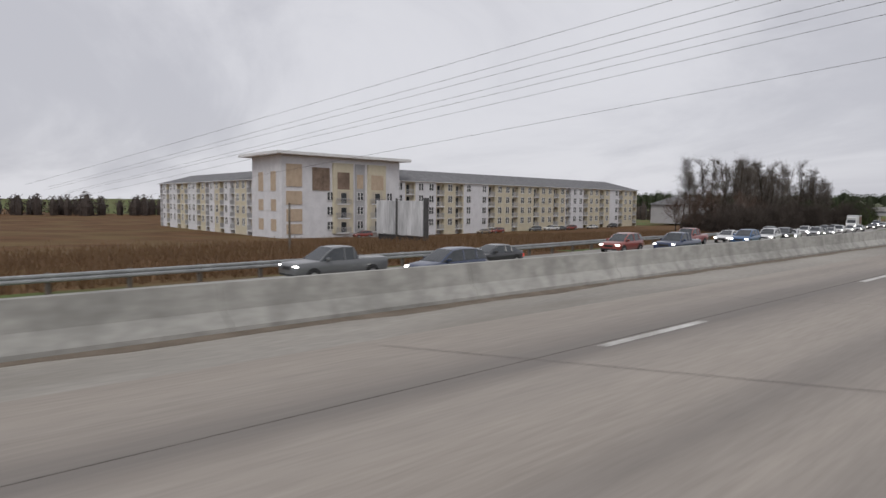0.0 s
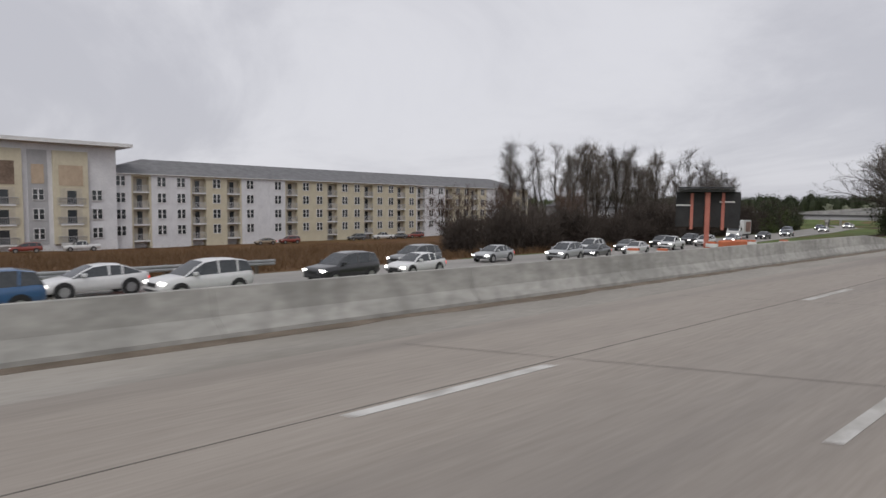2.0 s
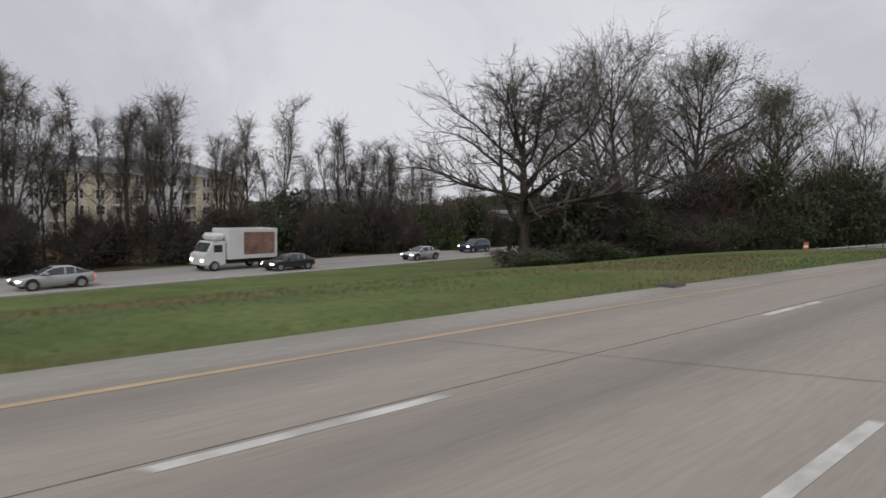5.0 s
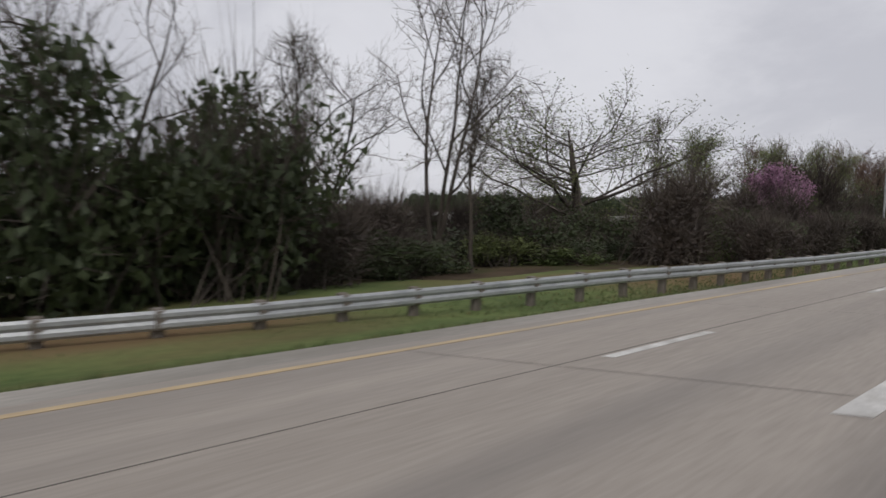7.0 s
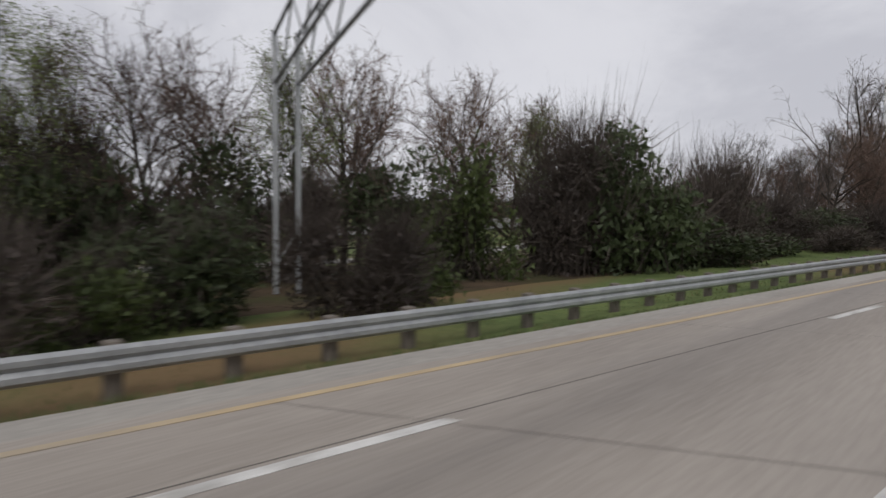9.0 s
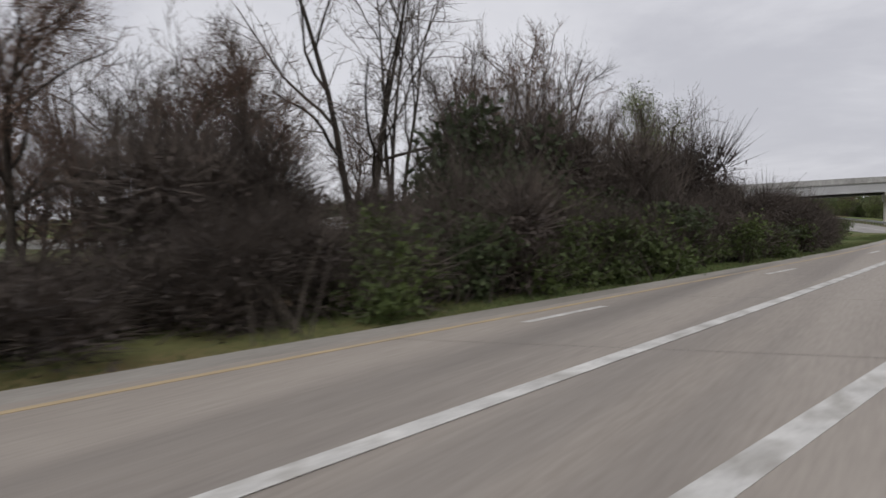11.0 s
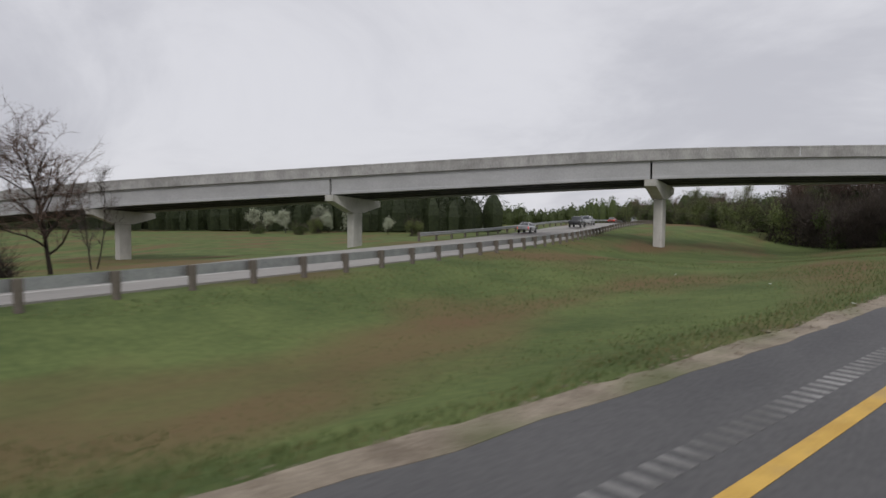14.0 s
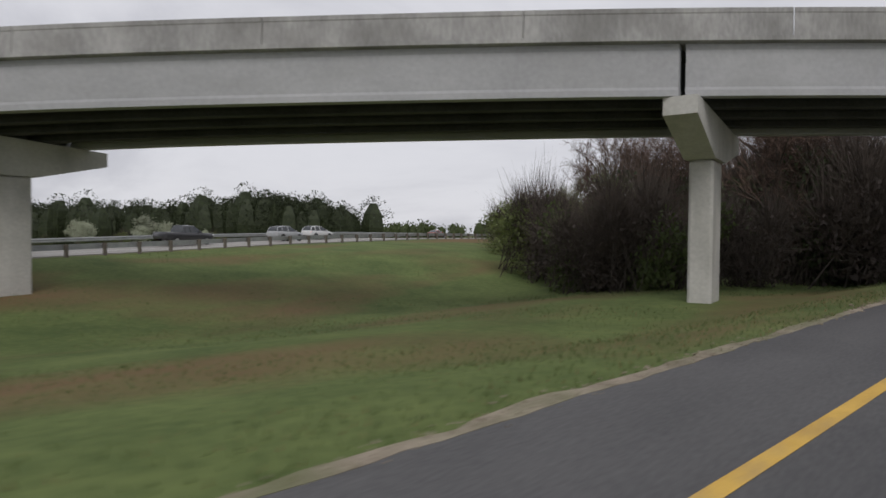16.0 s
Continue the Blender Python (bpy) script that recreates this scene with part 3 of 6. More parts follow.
for y in np.arange(-90, 470, 9.1):
    a, b = float(YELLOW(y)), float(RIGHT(y))
    me = site_mesh("slab_joint", [(a, y, 0.003), (b, y + 0.3, 0.003), (b, y + 0.325, 0.003), (a, y + 0.02, 0.003)], [(0, 1, 2, 3)], M_JOINT)
    under("slab_joint", me, road)
strip("lane_joint", lambda y: DASH(y) - 0.16, 0.018, -118, 375, M_JOINT, road, 0.003, label="dark sealed joint between lanes")
# rumble strip: shallow ridges beside the ramp's yellow line
rib = mesh_of("rumble_bar", [(-0.16, -0.06, 0), (0.16, -0.06, 0), (0.16, 0.06, 0), (-0.16, 0.06, 0), (-0.16, 0, 0.012), (0.16, 0, 0.012)], [(0, 1, 5, 4), (4, 5, 2, 3), (0, 4, 3), (1, 2, 5)], M_RIB)
for y in np.arange(488.5, 566, 0.32):
    under("rumble_bar", rib, ramp, spot(float(LANE_L(y)) - 0.64, y, 0.0085, -10.5, 1.0))
ragged = lambda y: RAMP_L(y) - 0.1 + 0.22 * noise.noise(Vector((float(y) * 0.35, 1.0, 0.0))) + 0.12 * noise.noise(Vector((float(y) * 1.7, 5.0, 0.0)))
under("gravel_edge", ribbon("gravel_edge", ragged, lambda y: RAMP_L(y) + 0.42 - 0.26 * ease(y, 562, 600) + 0.12 * noise.noise(Vector((float(y) * 0.6, 9.0, 0.0))) + 0.07 * noise.noise(Vector((float(y) * 2.4, 2.0, 0.0))), 506, 740, lambda y: 0.012, M_GRAVEL, 0.5), ramp, None, "ragged tan gravel edge")
# drains and cracked remains at the shoulder
bm = bmesh.new()
add_box(bm, -0.36, 0.36, -0.22, 0.22, 0, 0.2, 0.03)
for k in range(5):
    add_box(bm, -0.31 + 0.13 * k, -0.24 + 0.13 * k, -0.19, 0.19, 0.2, 0.22)
drain_me = bm_mesh("drain_grate", bm, M_RAIL)
for x, y, z, turn in ((-8.5, 181.6, -0.04, 86), (-10.0, 138.6, -0.06, 80), (-7.6, 203.8, -0.18, 95)):
    tagged(new("drain_grate", drain_me), "dark iron drain grate in the shoulder", "drain").matrix_world = spot(x, y, z, turn)
bm = bmesh.new()
add_box(bm, -1.5, 1.5, -1.3, 1.3, -0.25, 0.03, 0.05)
apron = tagged(new("broken_apron", bm_mesh("broken_apron", bm, M_SHOULDER)), "broken pale concrete apron at the barrier's end", "concrete slab")
apron.matrix_world = spot(-10.9, 132.6, 0.0, 0, 1.0)

# ---- median barrier ----
def profile_run(name, profile, line, z, y0, y1, mat, step=2.0, smooth=False):
    ys = np.arange(y0, y1 + 0.01, step)
    n = len(profile)
    verts = [(float(line(y)) + px, y, float(z(y)) + pz) for y in ys for px, pz in profile]
    faces = [(i * n + k, i * n + (k + 1) % n, (i + 1) * n + (k + 1) % n, (i + 1) * n + k) for i in range(len(ys) - 1) for k in range(n)]
    faces += [tuple(range(n - 1, -1, -1)), tuple((len(ys) - 1) * n + k for k in range(n))]
    return site_mesh(name, verts, faces, mat, smooth)


JERSEY = [(0.30, 0.0), (0.30, 0.08), (0.14, 0.28), (0.08, 0.63), (-0.08, 0.63), (-0.14, 0.28), (-0.30, 0.08), (-0.30, 0.0)]
under("dirt_line", ribbon("dirt_line", lambda y: GRASS_L(y) - 0.16, lambda y: GRASS_L(y) + 0.22 + 0.25 * noise.noise(Vector((float(y) * 0.25, 3.0, 0.0))) + 0.15 * noise.noise(Vector((float(y) * 1.1, 8.0, 0.0))), -80, 134, lambda y: 0.003, M_DIRT, 1.0), shoulder, None, "line of swept brown dirt")
barrier = thing("median_barrier", "stained grey concrete median barrier in long segments", "barrier", kind="structure")
for y in np.arange(-80, 116, 6.0):
    under("segment", profile_run("segment", [(a, b - 0.02) for a, b in JERSEY], lambda q: GRASS_L(q) - 0.42, FLAT, y + 0.012, y + 5.988, M_BARRIER, 2.988), barrier)
ys = np.linspace(117.9, 130, 7)
verts = [(float(GRASS_L(y)) - 0.42 + px, y, pz * (1 - 0.93 * (y - 117.9) / 12.1) - 0.02) for y in ys for px, pz in JERSEY]
faces = [(i * 8 + k, i * 8 + (k + 1) % 8, i * 8 + 8 + (k + 1) % 8, i * 8 + 8 + k) for i in range(6) for k in range(8)] + [tuple(range(7, -1, -1)), tuple(48 + k for k in range(8))]
under("end_taper", site_mesh("end_taper", verts, faces, M_BARRIER), barrier, None, "sloped concrete end piece")


# ---- guardrails ----
WBEAM = [(0.0, -0.155), (0.05, -0.11), (0.05, -0.05), (0.0, 0.0), (0.05, 0.05), (0.05, 0.11), (0.0, 0.155), (-0.012, 0.155), (-0.012, -0.155)]


def guardrail(label, line, z, y0, y1, gap, side=1, post_mat=None):
    g = thing("guardrail", label, "guardrail", kind="structure")
    under("rail", profile_run("rail", [(side * a, 0.55 + b) for a, b in WBEAM], line, z, y0, y1, M_STEEL, 1.9), g)
    bm = bmesh.new()
    add_box(bm, -0.08, 0.08, -0.09, 0.09, -0.35, 0.72, 0.012)
    me = bm_mesh("post", bm, post_mat or M_POST)
    bm = bmesh.new()
    add_box(bm, -0.07, 0.07, -0.08, 0.08, 0.4, 0.7, 0.01)
    mb = bm_mesh("block", bm, post_mat or M_POST)
    for y in np.arange(y0 + 0.4, y1, gap):
        p = under("post", me, g, spot(float(line(y)) - side * 0.23, y, float(z(y)), site_turn(float(line(y)), y, 90) - 90))
        under("block", mb, p, pose(side * 0.12, 0, 0))
    return g


guardrail("galvanised steel guardrail on timber posts along the shoulder", lambda y: GRASS_L(y) + np.interp(y, [249, 258, 268, 282, 294], [-9.2, -6.4, -4.2, -2.4, -1.7]), lambda y: float(np.interp(y, [249, 262, 280], [-1.25, -0.8, -0.48])), 249, 384, 1.9, 1)
guardrail("galvanised steel guardrail behind the opposite carriageway", lambda y: OPP(y) - OPP_WIDE - 0.6, lambda y: float(opp_z(y)), -40, 118, 3.8, 1)
guardrail("galvanised steel guardrail on timber posts along the bend", lambda y: MAIN_R(y) + 0.7, lambda y: float(main_z(y)) - 0.04, 535, 900, 3.8, -1)
guardrail("far galvanised steel guardrail beyond the bridge", lambda y: GRASS_L(y) - 1.2, lambda y: float(main_z(y)), 600, 900, 5.7, 1)


# ---- overpass ----
BR_X = np.array([-270, -200, -150, -90, -52, -22.5, 8.1, 32.6, 60, 95, 140.0])
BR_Y = np.array([642, 630, 622, 617, 615, 617.5, 622.7, 632.0, 646.5, 670, 705.0])
BR_Z = np.array([-8.2, -6.2, -4.2, -0.2, 2.6, 4.1, 5.7, 6.3, 6.6, 6.4, 5.6])


def bridge_frame(s):
    """Place on the bridge's near edge and the way across it, by the x of the plan."""
    f = lambda q: np.array([q, np.interp(q, bx, by), np.interp(q, bx, bz)])
    p, q = f(s - 1.0), f(s + 1.0)
    t = (q - p) / np.linalg.norm(q - p)
    return f(s), np.array([-0.07, 0.997, 0.0]), t


bx = np.arange(-270, 140.1, 2.0)
by, bz = np.interp(bx, BR_X, BR_Y), np.interp(bx, BR_X, BR_Z)
for _ in range(2):
    k5 = np.ones(7) / 7
    by = np.convolve(np.pad(by, 3, "edge"), k5, "valid")
    bz = np.convolve(np.pad(bz, 3, "edge"), k5, "valid")
DECK_W, BANK = 10.4, -0.045


def bridge_run(name, profile, mat, s0, s1, step=2.0):
    """profile: points (across, up) from the near edge's girder foot."""
    ss = np.linspace(s0, s1, max(2, int(round((s1 - s0) / step)) + 1))
    n, verts = len(profile), []
    for s in ss:
        p, across, _ = bridge_frame(s)
        verts += [tuple(p + across * a + np.array([0, 0, b + BANK * a])) for a, b in profile]
    faces = [(i * n + k, i * n + (k + 1) % n, (i + 1) * n + (k + 1) % n, (i + 1) * n + k) for i in range(len(ss) - 1) for k in range(n)]
    faces += [tuple(range(n - 1, -1, -1)), tuple((len(ss) - 1) * n + k for k in range(n))]
    return site_mesh(name, verts, faces, mat)


bridge = thing("overpass", "curved grey concrete motorway overpass on hammerhead piers", "bridge", kind="structure")
spans = [-268, -226, -186, -148, -112, -82, -52, -23.4, 7.6, 33.2, 60, 92, 138]
for a, b in zip(spans, spans[1:]):
    for off in (0.0, 2.4, 4.8, 7.2, 9.6):
        prof = [(off, 0), (off + 0.55, 0), (off + 0.55, 0.2), (off + 0.38, 0.34), (off + 0.38, 1.44), (off + 0.55, 1.6), (off + 0.55, 1.7), (off, 1.7), (off, 1.6), (off + 0.05, 1.5), (off + 0.05, 0.3), (off, 0.2)]
        # inner girders and soffit carry painted shade; only the outer girders keep the pale concrete
        under("girder", bridge_run("girder", prof, M_BRIDGE if off in (0.0, 9.6) else M_UNDERSHADE, a + 0.1, b - 0.1), bridge, None, "pale grey concrete girder" if off in (0.0, 9.6) else "inner girder darkened with painted shade")
    under("soffit", bridge_run("soffit", [(0.6, 1.54), (9.55, 1.54), (9.55, 1.66), (0.6, 1.66)], M_UNDERSHADE, a + 0.1, b - 0.1), bridge)
under("deck", bridge_run("deck", [(-0.42, 1.72), (-0.30, 1.704), (DECK_W + 0.1, 1.704), (DECK_W + 0.1, 1.86), (-0.42, 1.86)], M_PARAPET, -268, 138), bridge)
for a in np.arange(-267.5, 136, 8.0):
    under("parapet", bridge_run("parapet", [(-0.37, 1.86), (0.1, 1.86), (0.0, 2.1), (-0.06, 2.6), (-0.04, 2.64), (-0.04, 2.78), (-0.34, 2.78), (-0.34, 2.64), (-0.31, 2.6), (-0.35, 2.1)], M_PARAPET, a + 0.02, a + 7.98, 2.0), bridge, None, "rain-streaked concrete parapet")
    under("parapet", bridge_run("parapet", [(10.0, 1.86), (10.45, 1.86), (10.4, 2.1), (10.35, 2.78), (10.15, 2.78), (10.05, 2.1)], M_PARAPET, a + 0.02, a + 7.98, 2.0), bridge)
for s in spans[1:-1]:
    p, across, t = bridge_frame(s)
    foot = float(ground_z(*(p + across * 5.2)[:2])) - 0.3
    m = spot(p[0], p[1], p[2], site_turn(p[0], p[1], math.degrees(math.atan2(across[1], across[0]))) - 90)
    m = m @ Matrix.Diagonal((1, 0.72, 1, 1))
    top, low_end = -0.02, -0.62
    bm = bmesh.new()
    add_box(bm, -0.43, 0.43, 4.2, 6.3, foot - p[2], -1.76, 0.09)
    pier = under("pier", bm_mesh("pier", bm, M_PIER), bridge, m, "pale concrete pier with a rectangular column")
    cap = [(-0.25, top), (10.4, top + BANK * 10.4), (10.4, low_end + BANK * 10.4), (6.6, -1.75), (3.8, -1.75), (-0.25, low_end)]
    verts = [(x, a, b) for x in (-0.55, 0.55) for a, b in cap]
    faces = [tuple(range(6)), tuple(range(11, 5, -1))] + [(k, k + 6, (k + 1) % 6 + 6, (k + 1) % 6) for k in range(6)]
    under("cap", mesh_of("cap", verts, faces, M_PIER), pier, None, "tapered hammerhead cap")
    for off in (0.28, 2.68, 5.08, 7.48, 9.88):
        under("bearing", bm_mesh("bearing", box_bm(-0.3, 0.3, off - 0.25, off + 0.25, top + BANK * off + 0.002, BANK * off - 0.002), M_RAIL), pier)


# a second, distant overpass across the opposite carriageway
far_bridge = thing("distant_overpass", "distant grey concrete overpass across the opposite carriageway", "bridge", pose(-80, 300, 0.6, 0, 0, 14), kind="structure")
part("girder", box_bm(-72, 40, -0.4, 0.1, -2.4, -1.0), M_BRIDGE, far_bridge)
# the distant deck is coloured with the same painted shade
part("deck", box_bm(-72, 40, -0.8, 9.5, -1.0, -0.7), M_UNDERSHADE, far_bridge)
part("parapet", box_bm(-72, 40, -0.8, -0.45, -0.7, 0.25, bevel=0.03), M_PARAPET, far_bridge)
part("parapet", box_bm(-72, 40, 9.1, 9.45, -0.7, 0.25, bevel=0.03), M_PARAPET, far_bridge)
for x in (-28, -9, 10, 28):
    for y in (1.0, 7.5):
        bm = bmesh.new()
        add_tube(bm, (x, y, -9.5), (x, y, -2.6), 0.5, 0.5, 14)
        part("column", bm, M_PIER, far_bridge)
    part("cap", box_bm(x - 0.6, x + 0.6, -0.3, 9.0, -3.3, -2.4, bevel=0.08), M_PIER, far_bridge)


# ---- apartment building ----
def prism(bm, pts, z0, z1):
    lo, hi = [bm.verts.new((x, y, z0)) for x, y in pts], [bm.verts.new((x, y, z1)) for x, y in pts]
    n = len(pts)
    bm.faces.new(lo[::-1])
    bm.faces.new(hi)
    for k in range(n):
        bm.faces.new((lo[k], lo[(k + 1) % n], hi[(k + 1) % n], hi[k]))


def window_meshes(w, h):
    """A pair of sashes in one frame of mullions and rails, and a dark pane, looking to -y of their own frame."""
    bm = bmesh.new()
    xs = (-w / 2, -w / 2 + 0.08, -0.12, 0.12, w / 2 - 0.08, w / 2)
    zs = (0, 0.09, h / 2 - 0.03, h / 2 + 0.03, h - 0.09, h)
    grid = [[bm.verts.new((x, -0.09, z)) for z in zs] for x in xs]
    faces = [bm.faces.new((grid[i][j], grid[i + 1][j], grid[i + 1][j + 1], grid[i][j + 1])) for i in range(5) for j in range(5) if i % 2 == 0 or j % 2 == 0]
    made = bmesh.ops.extrude_face_region(bm, geom=faces)
    bmesh.ops.translate(bm, verts=[v for v in made["geom"] if isinstance(v, bmesh.types.BMVert)], vec=(0, 0.11, 0))
    bmesh.ops.recalc_face_normals(bm, faces=bm.faces)
    frame_me = bm_mesh("frame", bm, M_TRIM)
    pane = bm_mesh("pane", box_bm(0.02, w / 2 - 0.02, -0.03, 0.0, 0.03, h - 0.03), M_GLASS)
    return frame_me, pane


WIN_F, WIN_P = window_meshes(2.0, 1.6)
bm = bmesh.new()
for x in np.arange(-1.68, 1.69, 0.21):
    add_box(bm, x - 0.02, x + 0.02, -0.03, 0.03, 0, 0.95)
add_box(bm, -1.72, 1.72, -0.04, 0.04, 0.93, 1.0)
add_box(bm, -1.72, 1.72, -0.04, 0.04, 0.06, 0.11)
RAIL_ME = bm_mesh("railing", bm, M_WALL_GREY)
SLAB_ME = bm_mesh("balcony_floor", box_bm(-1.75, 1.75, -0.15, 1.0, -0.2, 0.0), M_TRIM)
BACK_ME = bm_mesh("balcony_back", box_bm(-1.75, 1.75, 0.92, 1.0, 0.0, 2.6), M_RECESS)
DOOR_ME = bm_mesh("balcony_door", box_bm(-0.55, 0.55, 0.86, 0.915, 0.0, 2.0), M_GLASS)


def facade(parent, start, way, bays, base, floors, floor_h, wall_top, slim):
    """bays: (kind, width, colour). Windows W, plain P, balcony B. The wall looks to the right of its way."""
    turn = math.degrees(math.atan2(way[1], way[0]))
    out = Vector((way[1], -way[0], 0))
    s = 0.0
    for kind, wide, colour in bays:
        mid = Vector((start[0], start[1], K * base)) + Vector((way[0], way[1], 0)) * (s + wide / 2) * slim
        m = Matrix.Translation(mid) @ pose(0, 0, 0, 0, 0, turn) @ Matrix.Diagonal((slim, 1, K, 1))
        top = wall_top - base
        if kind == "B":
            bm = bmesh.new()
            for x0, x1 in ((-wide / 2, -1.75), (1.75, wide / 2)):
                add_box(bm, x0, x1, 0, 1.5, -2.0, top)
            add_box(bm, -1.75, 1.75, 0, 1.4, floors * floor_h - 0.2, top)
            under("wall_panel", bm_mesh("wall_panel", bm, colour), parent, m)
            for f in range(floors):
                fm = m @ pose(0, 0, f * floor_h + 0.05)
                b = under("balcony", SLAB_ME, parent, fm)
                tagged(under("railing", RAIL_ME, b, pose(0, -0.08, 0)), kind="stuff")
                under("balcony_back", BACK_ME, b)
                under("balcony_door", DOOR_ME, b)
        else:
            off = -0.18 if colour is M_WALL_WHITE else 0.0
            under("wall_panel", bm_mesh("wall_panel", box_bm(-wide / 2, wide / 2, off, 1.5, -2.0, top), colour), parent, m)
            if kind == "W":
                for f in range(floors):
                    w = under("window", WIN_F, parent, m @ pose(0, off - 0.02, f * floor_h + 0.85))
                    under("pane", WIN_P, w)
                    under("pane", WIN_P, w, pose(0, 0, 0, 0, 0, 0) @ Matrix.Translation((-1.0, 0, 0)))
        s += wide
    return s * slim


apartments = thing("apartment_building", "four-storey white and cream apartment building under construction with grey roof", "building")
BASE, TOPZ = -4.6, 5.75
F0, FW_ = Vector((-130.3, 97.4, 0)), Vector((-0.0832, 0.9965, 0))
order = "WBWWBWBWPWBWWBWWBWWBWBWWBWWBWPWBWWB"
tint = "wbwwbbbwwwbbbbbbbbbbbwwwbbbbbwwbbbbb"
widths = {"W": 4.55, "B": 4.4, "P": 3.6}
bays = [(k, widths[k], M_WALL_WHITE if c == "w" else M_WALL_BEIGE) for k, c in zip(order, tint)]
long_ = facade(apartments, F0, FW_, bays, BASE, 4, 2.55, TOPZ, 0.866)
L0 = Vector((-142.5, 66.0, 0))
LW = Vector((-0.9996, 0.0294, 0))
# the rear wing is laid from its far end so that it also looks outward
lb = "WBWWBWBWWBWBWWBWBWWBWB"
lt = "wwbbwwbbwwbbwwbbbwwbww"
lbays = [(k, widths[k], M_WALL_WHITE if c == "w" else M_WALL_BEIGE) for k, c in zip(lb, lt)]
lsum = 0.8355 * sum(b[1] for b in lbays)
facade(apartments, L0 + LW * lsum, -LW, lbays[::-1], BASE, 4, 2.5, 5.4, 0.8355)
# end wall, bodies and roofs
F1 = F0 + FW_ * long_
IN = Vector((-0.9965, -0.0832, 0))
bm = bmesh.new()
prism(bm, [tuple((F0 + IN * 1.5)[:2]), tuple((F1 + IN * 1.5)[:2]), tuple((F1 + IN * 19)[:2]), tuple((F0 + IN * 19)[:2])], K * (BASE - 2), K * TOPZ - 0.05)
part("wing_body", bm, M_WALL_WHITE, apartments)
LIN = Vector((LW.y, -LW.x, 0))
L1 = L0 + LW * lsum
bm = bmesh.new()
prism(bm, [tuple((L0 + LIN * 1.5)[:2]), tuple((L1 + LIN * 1.5)[:2]), tuple((L1 + LIN * 16)[:2]), tuple((L0 + LIN * 16)[:2])], K * (BASE - 2), K * 5.4 - 0.05)
part("wing_body", bm, M_WALL_WHITE, apartments)


def hip_roof(name, a, b, inward, deep, z, rise, parent):
    """A low hipped roof with overhang and fascia over the wing from a to b."""
    along = (b - a).normalized()
    c = [a - inward * 0.6 - along * 0.6, b - inward * 0.6 + along * 0.6, b + inward * (deep + 0.6) + along * 0.6, a + inward * (deep + 0.6) - along * 0.6]
    r = [a + inward * deep / 2 + along * deep / 2, b + inward * deep / 2 - along * deep / 2]
    v = [(p.x, p.y, z) for p in c] + [(p.x, p.y, z + 0.14) for p in c] + [(p.x, p.y, z + rise) for p in r]
    f = [(0, 1, 2, 3), (0, 4, 5, 1), (1, 5, 6, 2), (2, 6, 7, 3), (3, 7, 4, 0), (4, 8, 9, 5), (5, 9, 6), (6, 9, 8, 7), (7, 8, 4)]
    me = mesh_of(name, v, f, [M_ROOF, M_TRIM])
    me.polygons.foreach_set("material_index", [1, 1, 1, 1, 1, 0, 0, 0, 0])
    return under(name, me, parent, None, "grey shingle roof with white eaves")


hip_roof("roof", F0, F1, IN, 19, K * TOPZ + 0.01, 3.6, apartments)
hip_roof("roof", L0, L1, LIN, 16, K * 5.41, 3.0, apartments)
# corner tower
T0, T1 = Vector((-126.9, 64.1, 0)), Vector((-129.2, 98.4, 0))
TWR = [tuple(T0[:2]), tuple(T1[:2]), (-146.8, 97.2), (-144.5, 65.3)]
bm = bmesh.new()
prism(bm, TWR, K * (BASE - 2), K * 9.6)
part("tower_body", bm, M_WALL_WHITE, apartments)
bm = bmesh.new()
prism(bm, [(-125.0, 62.2), (-127.5, 101.0), (-149.0, 99.8), (-146.6, 62.8)], K * 9.62, K * 10.15)
part("tower_roof", bm, M_TRIM, apartments, "flat overhanging pale roof")
tw = (T1 - T0).normalized()
tturn = math.degrees(math.atan2(tw.y, tw.x))
TB = lambda s, z: Matrix.Translation(T0 + tw * s * 0.874 + Vector((0, 0, K * z))) @ pose(0, 0, 0, 0, 0, tturn) @ Matrix.Diagonal((0.874, 1, K, 1))
FH = 2.75
for s, w, c in ((18.7, 6.6, M_WALL_BEIGE), (30.5, 6.4, M_WALL_BEIGE), (24.7, 3.4, M_WALL_GREY)):
    under("wall_panel", bm_mesh("wall_panel", box_bm(-w / 2, w / 2, -0.5 if c is M_WALL_BEIGE else -0.1, 0.2, 0, 13.2), c), apartments, TB(s, BASE))
for s, w, z0, h in ((3.6, 4.6, 8.6, 4.0), (3.6, 4.6, 5.4, 2.4), (3.6, 4.6, 2.4, 2.2), (3.6, 4.6, 0.1, 1.8), (11.8, 5.4, 8.0, 4.2), (18.7, 4.0, 8.3, 3.2), (24.7, 2.2, 8.5, 2.7), (30.5, 4.4, 8.3, 2.9)):
    off = -0.56 if s in (18.7, 30.5) else -0.16
    # no opening is cut: the room's shade is painted on a flat panel
    shade_panel = s == 18.7 or (s == 11.8)
    under("sheathing", bm_mesh("sheathing", box_bm(-w / 2, w / 2, off, 0.1, z0, z0 + h), M_ROOM_SHADE if shade_panel else M_PLY), apartments, TB(s, BASE), "flat panel painted with the shade of an unfinished room" if shade_panel else "bare plywood sheathing panel")
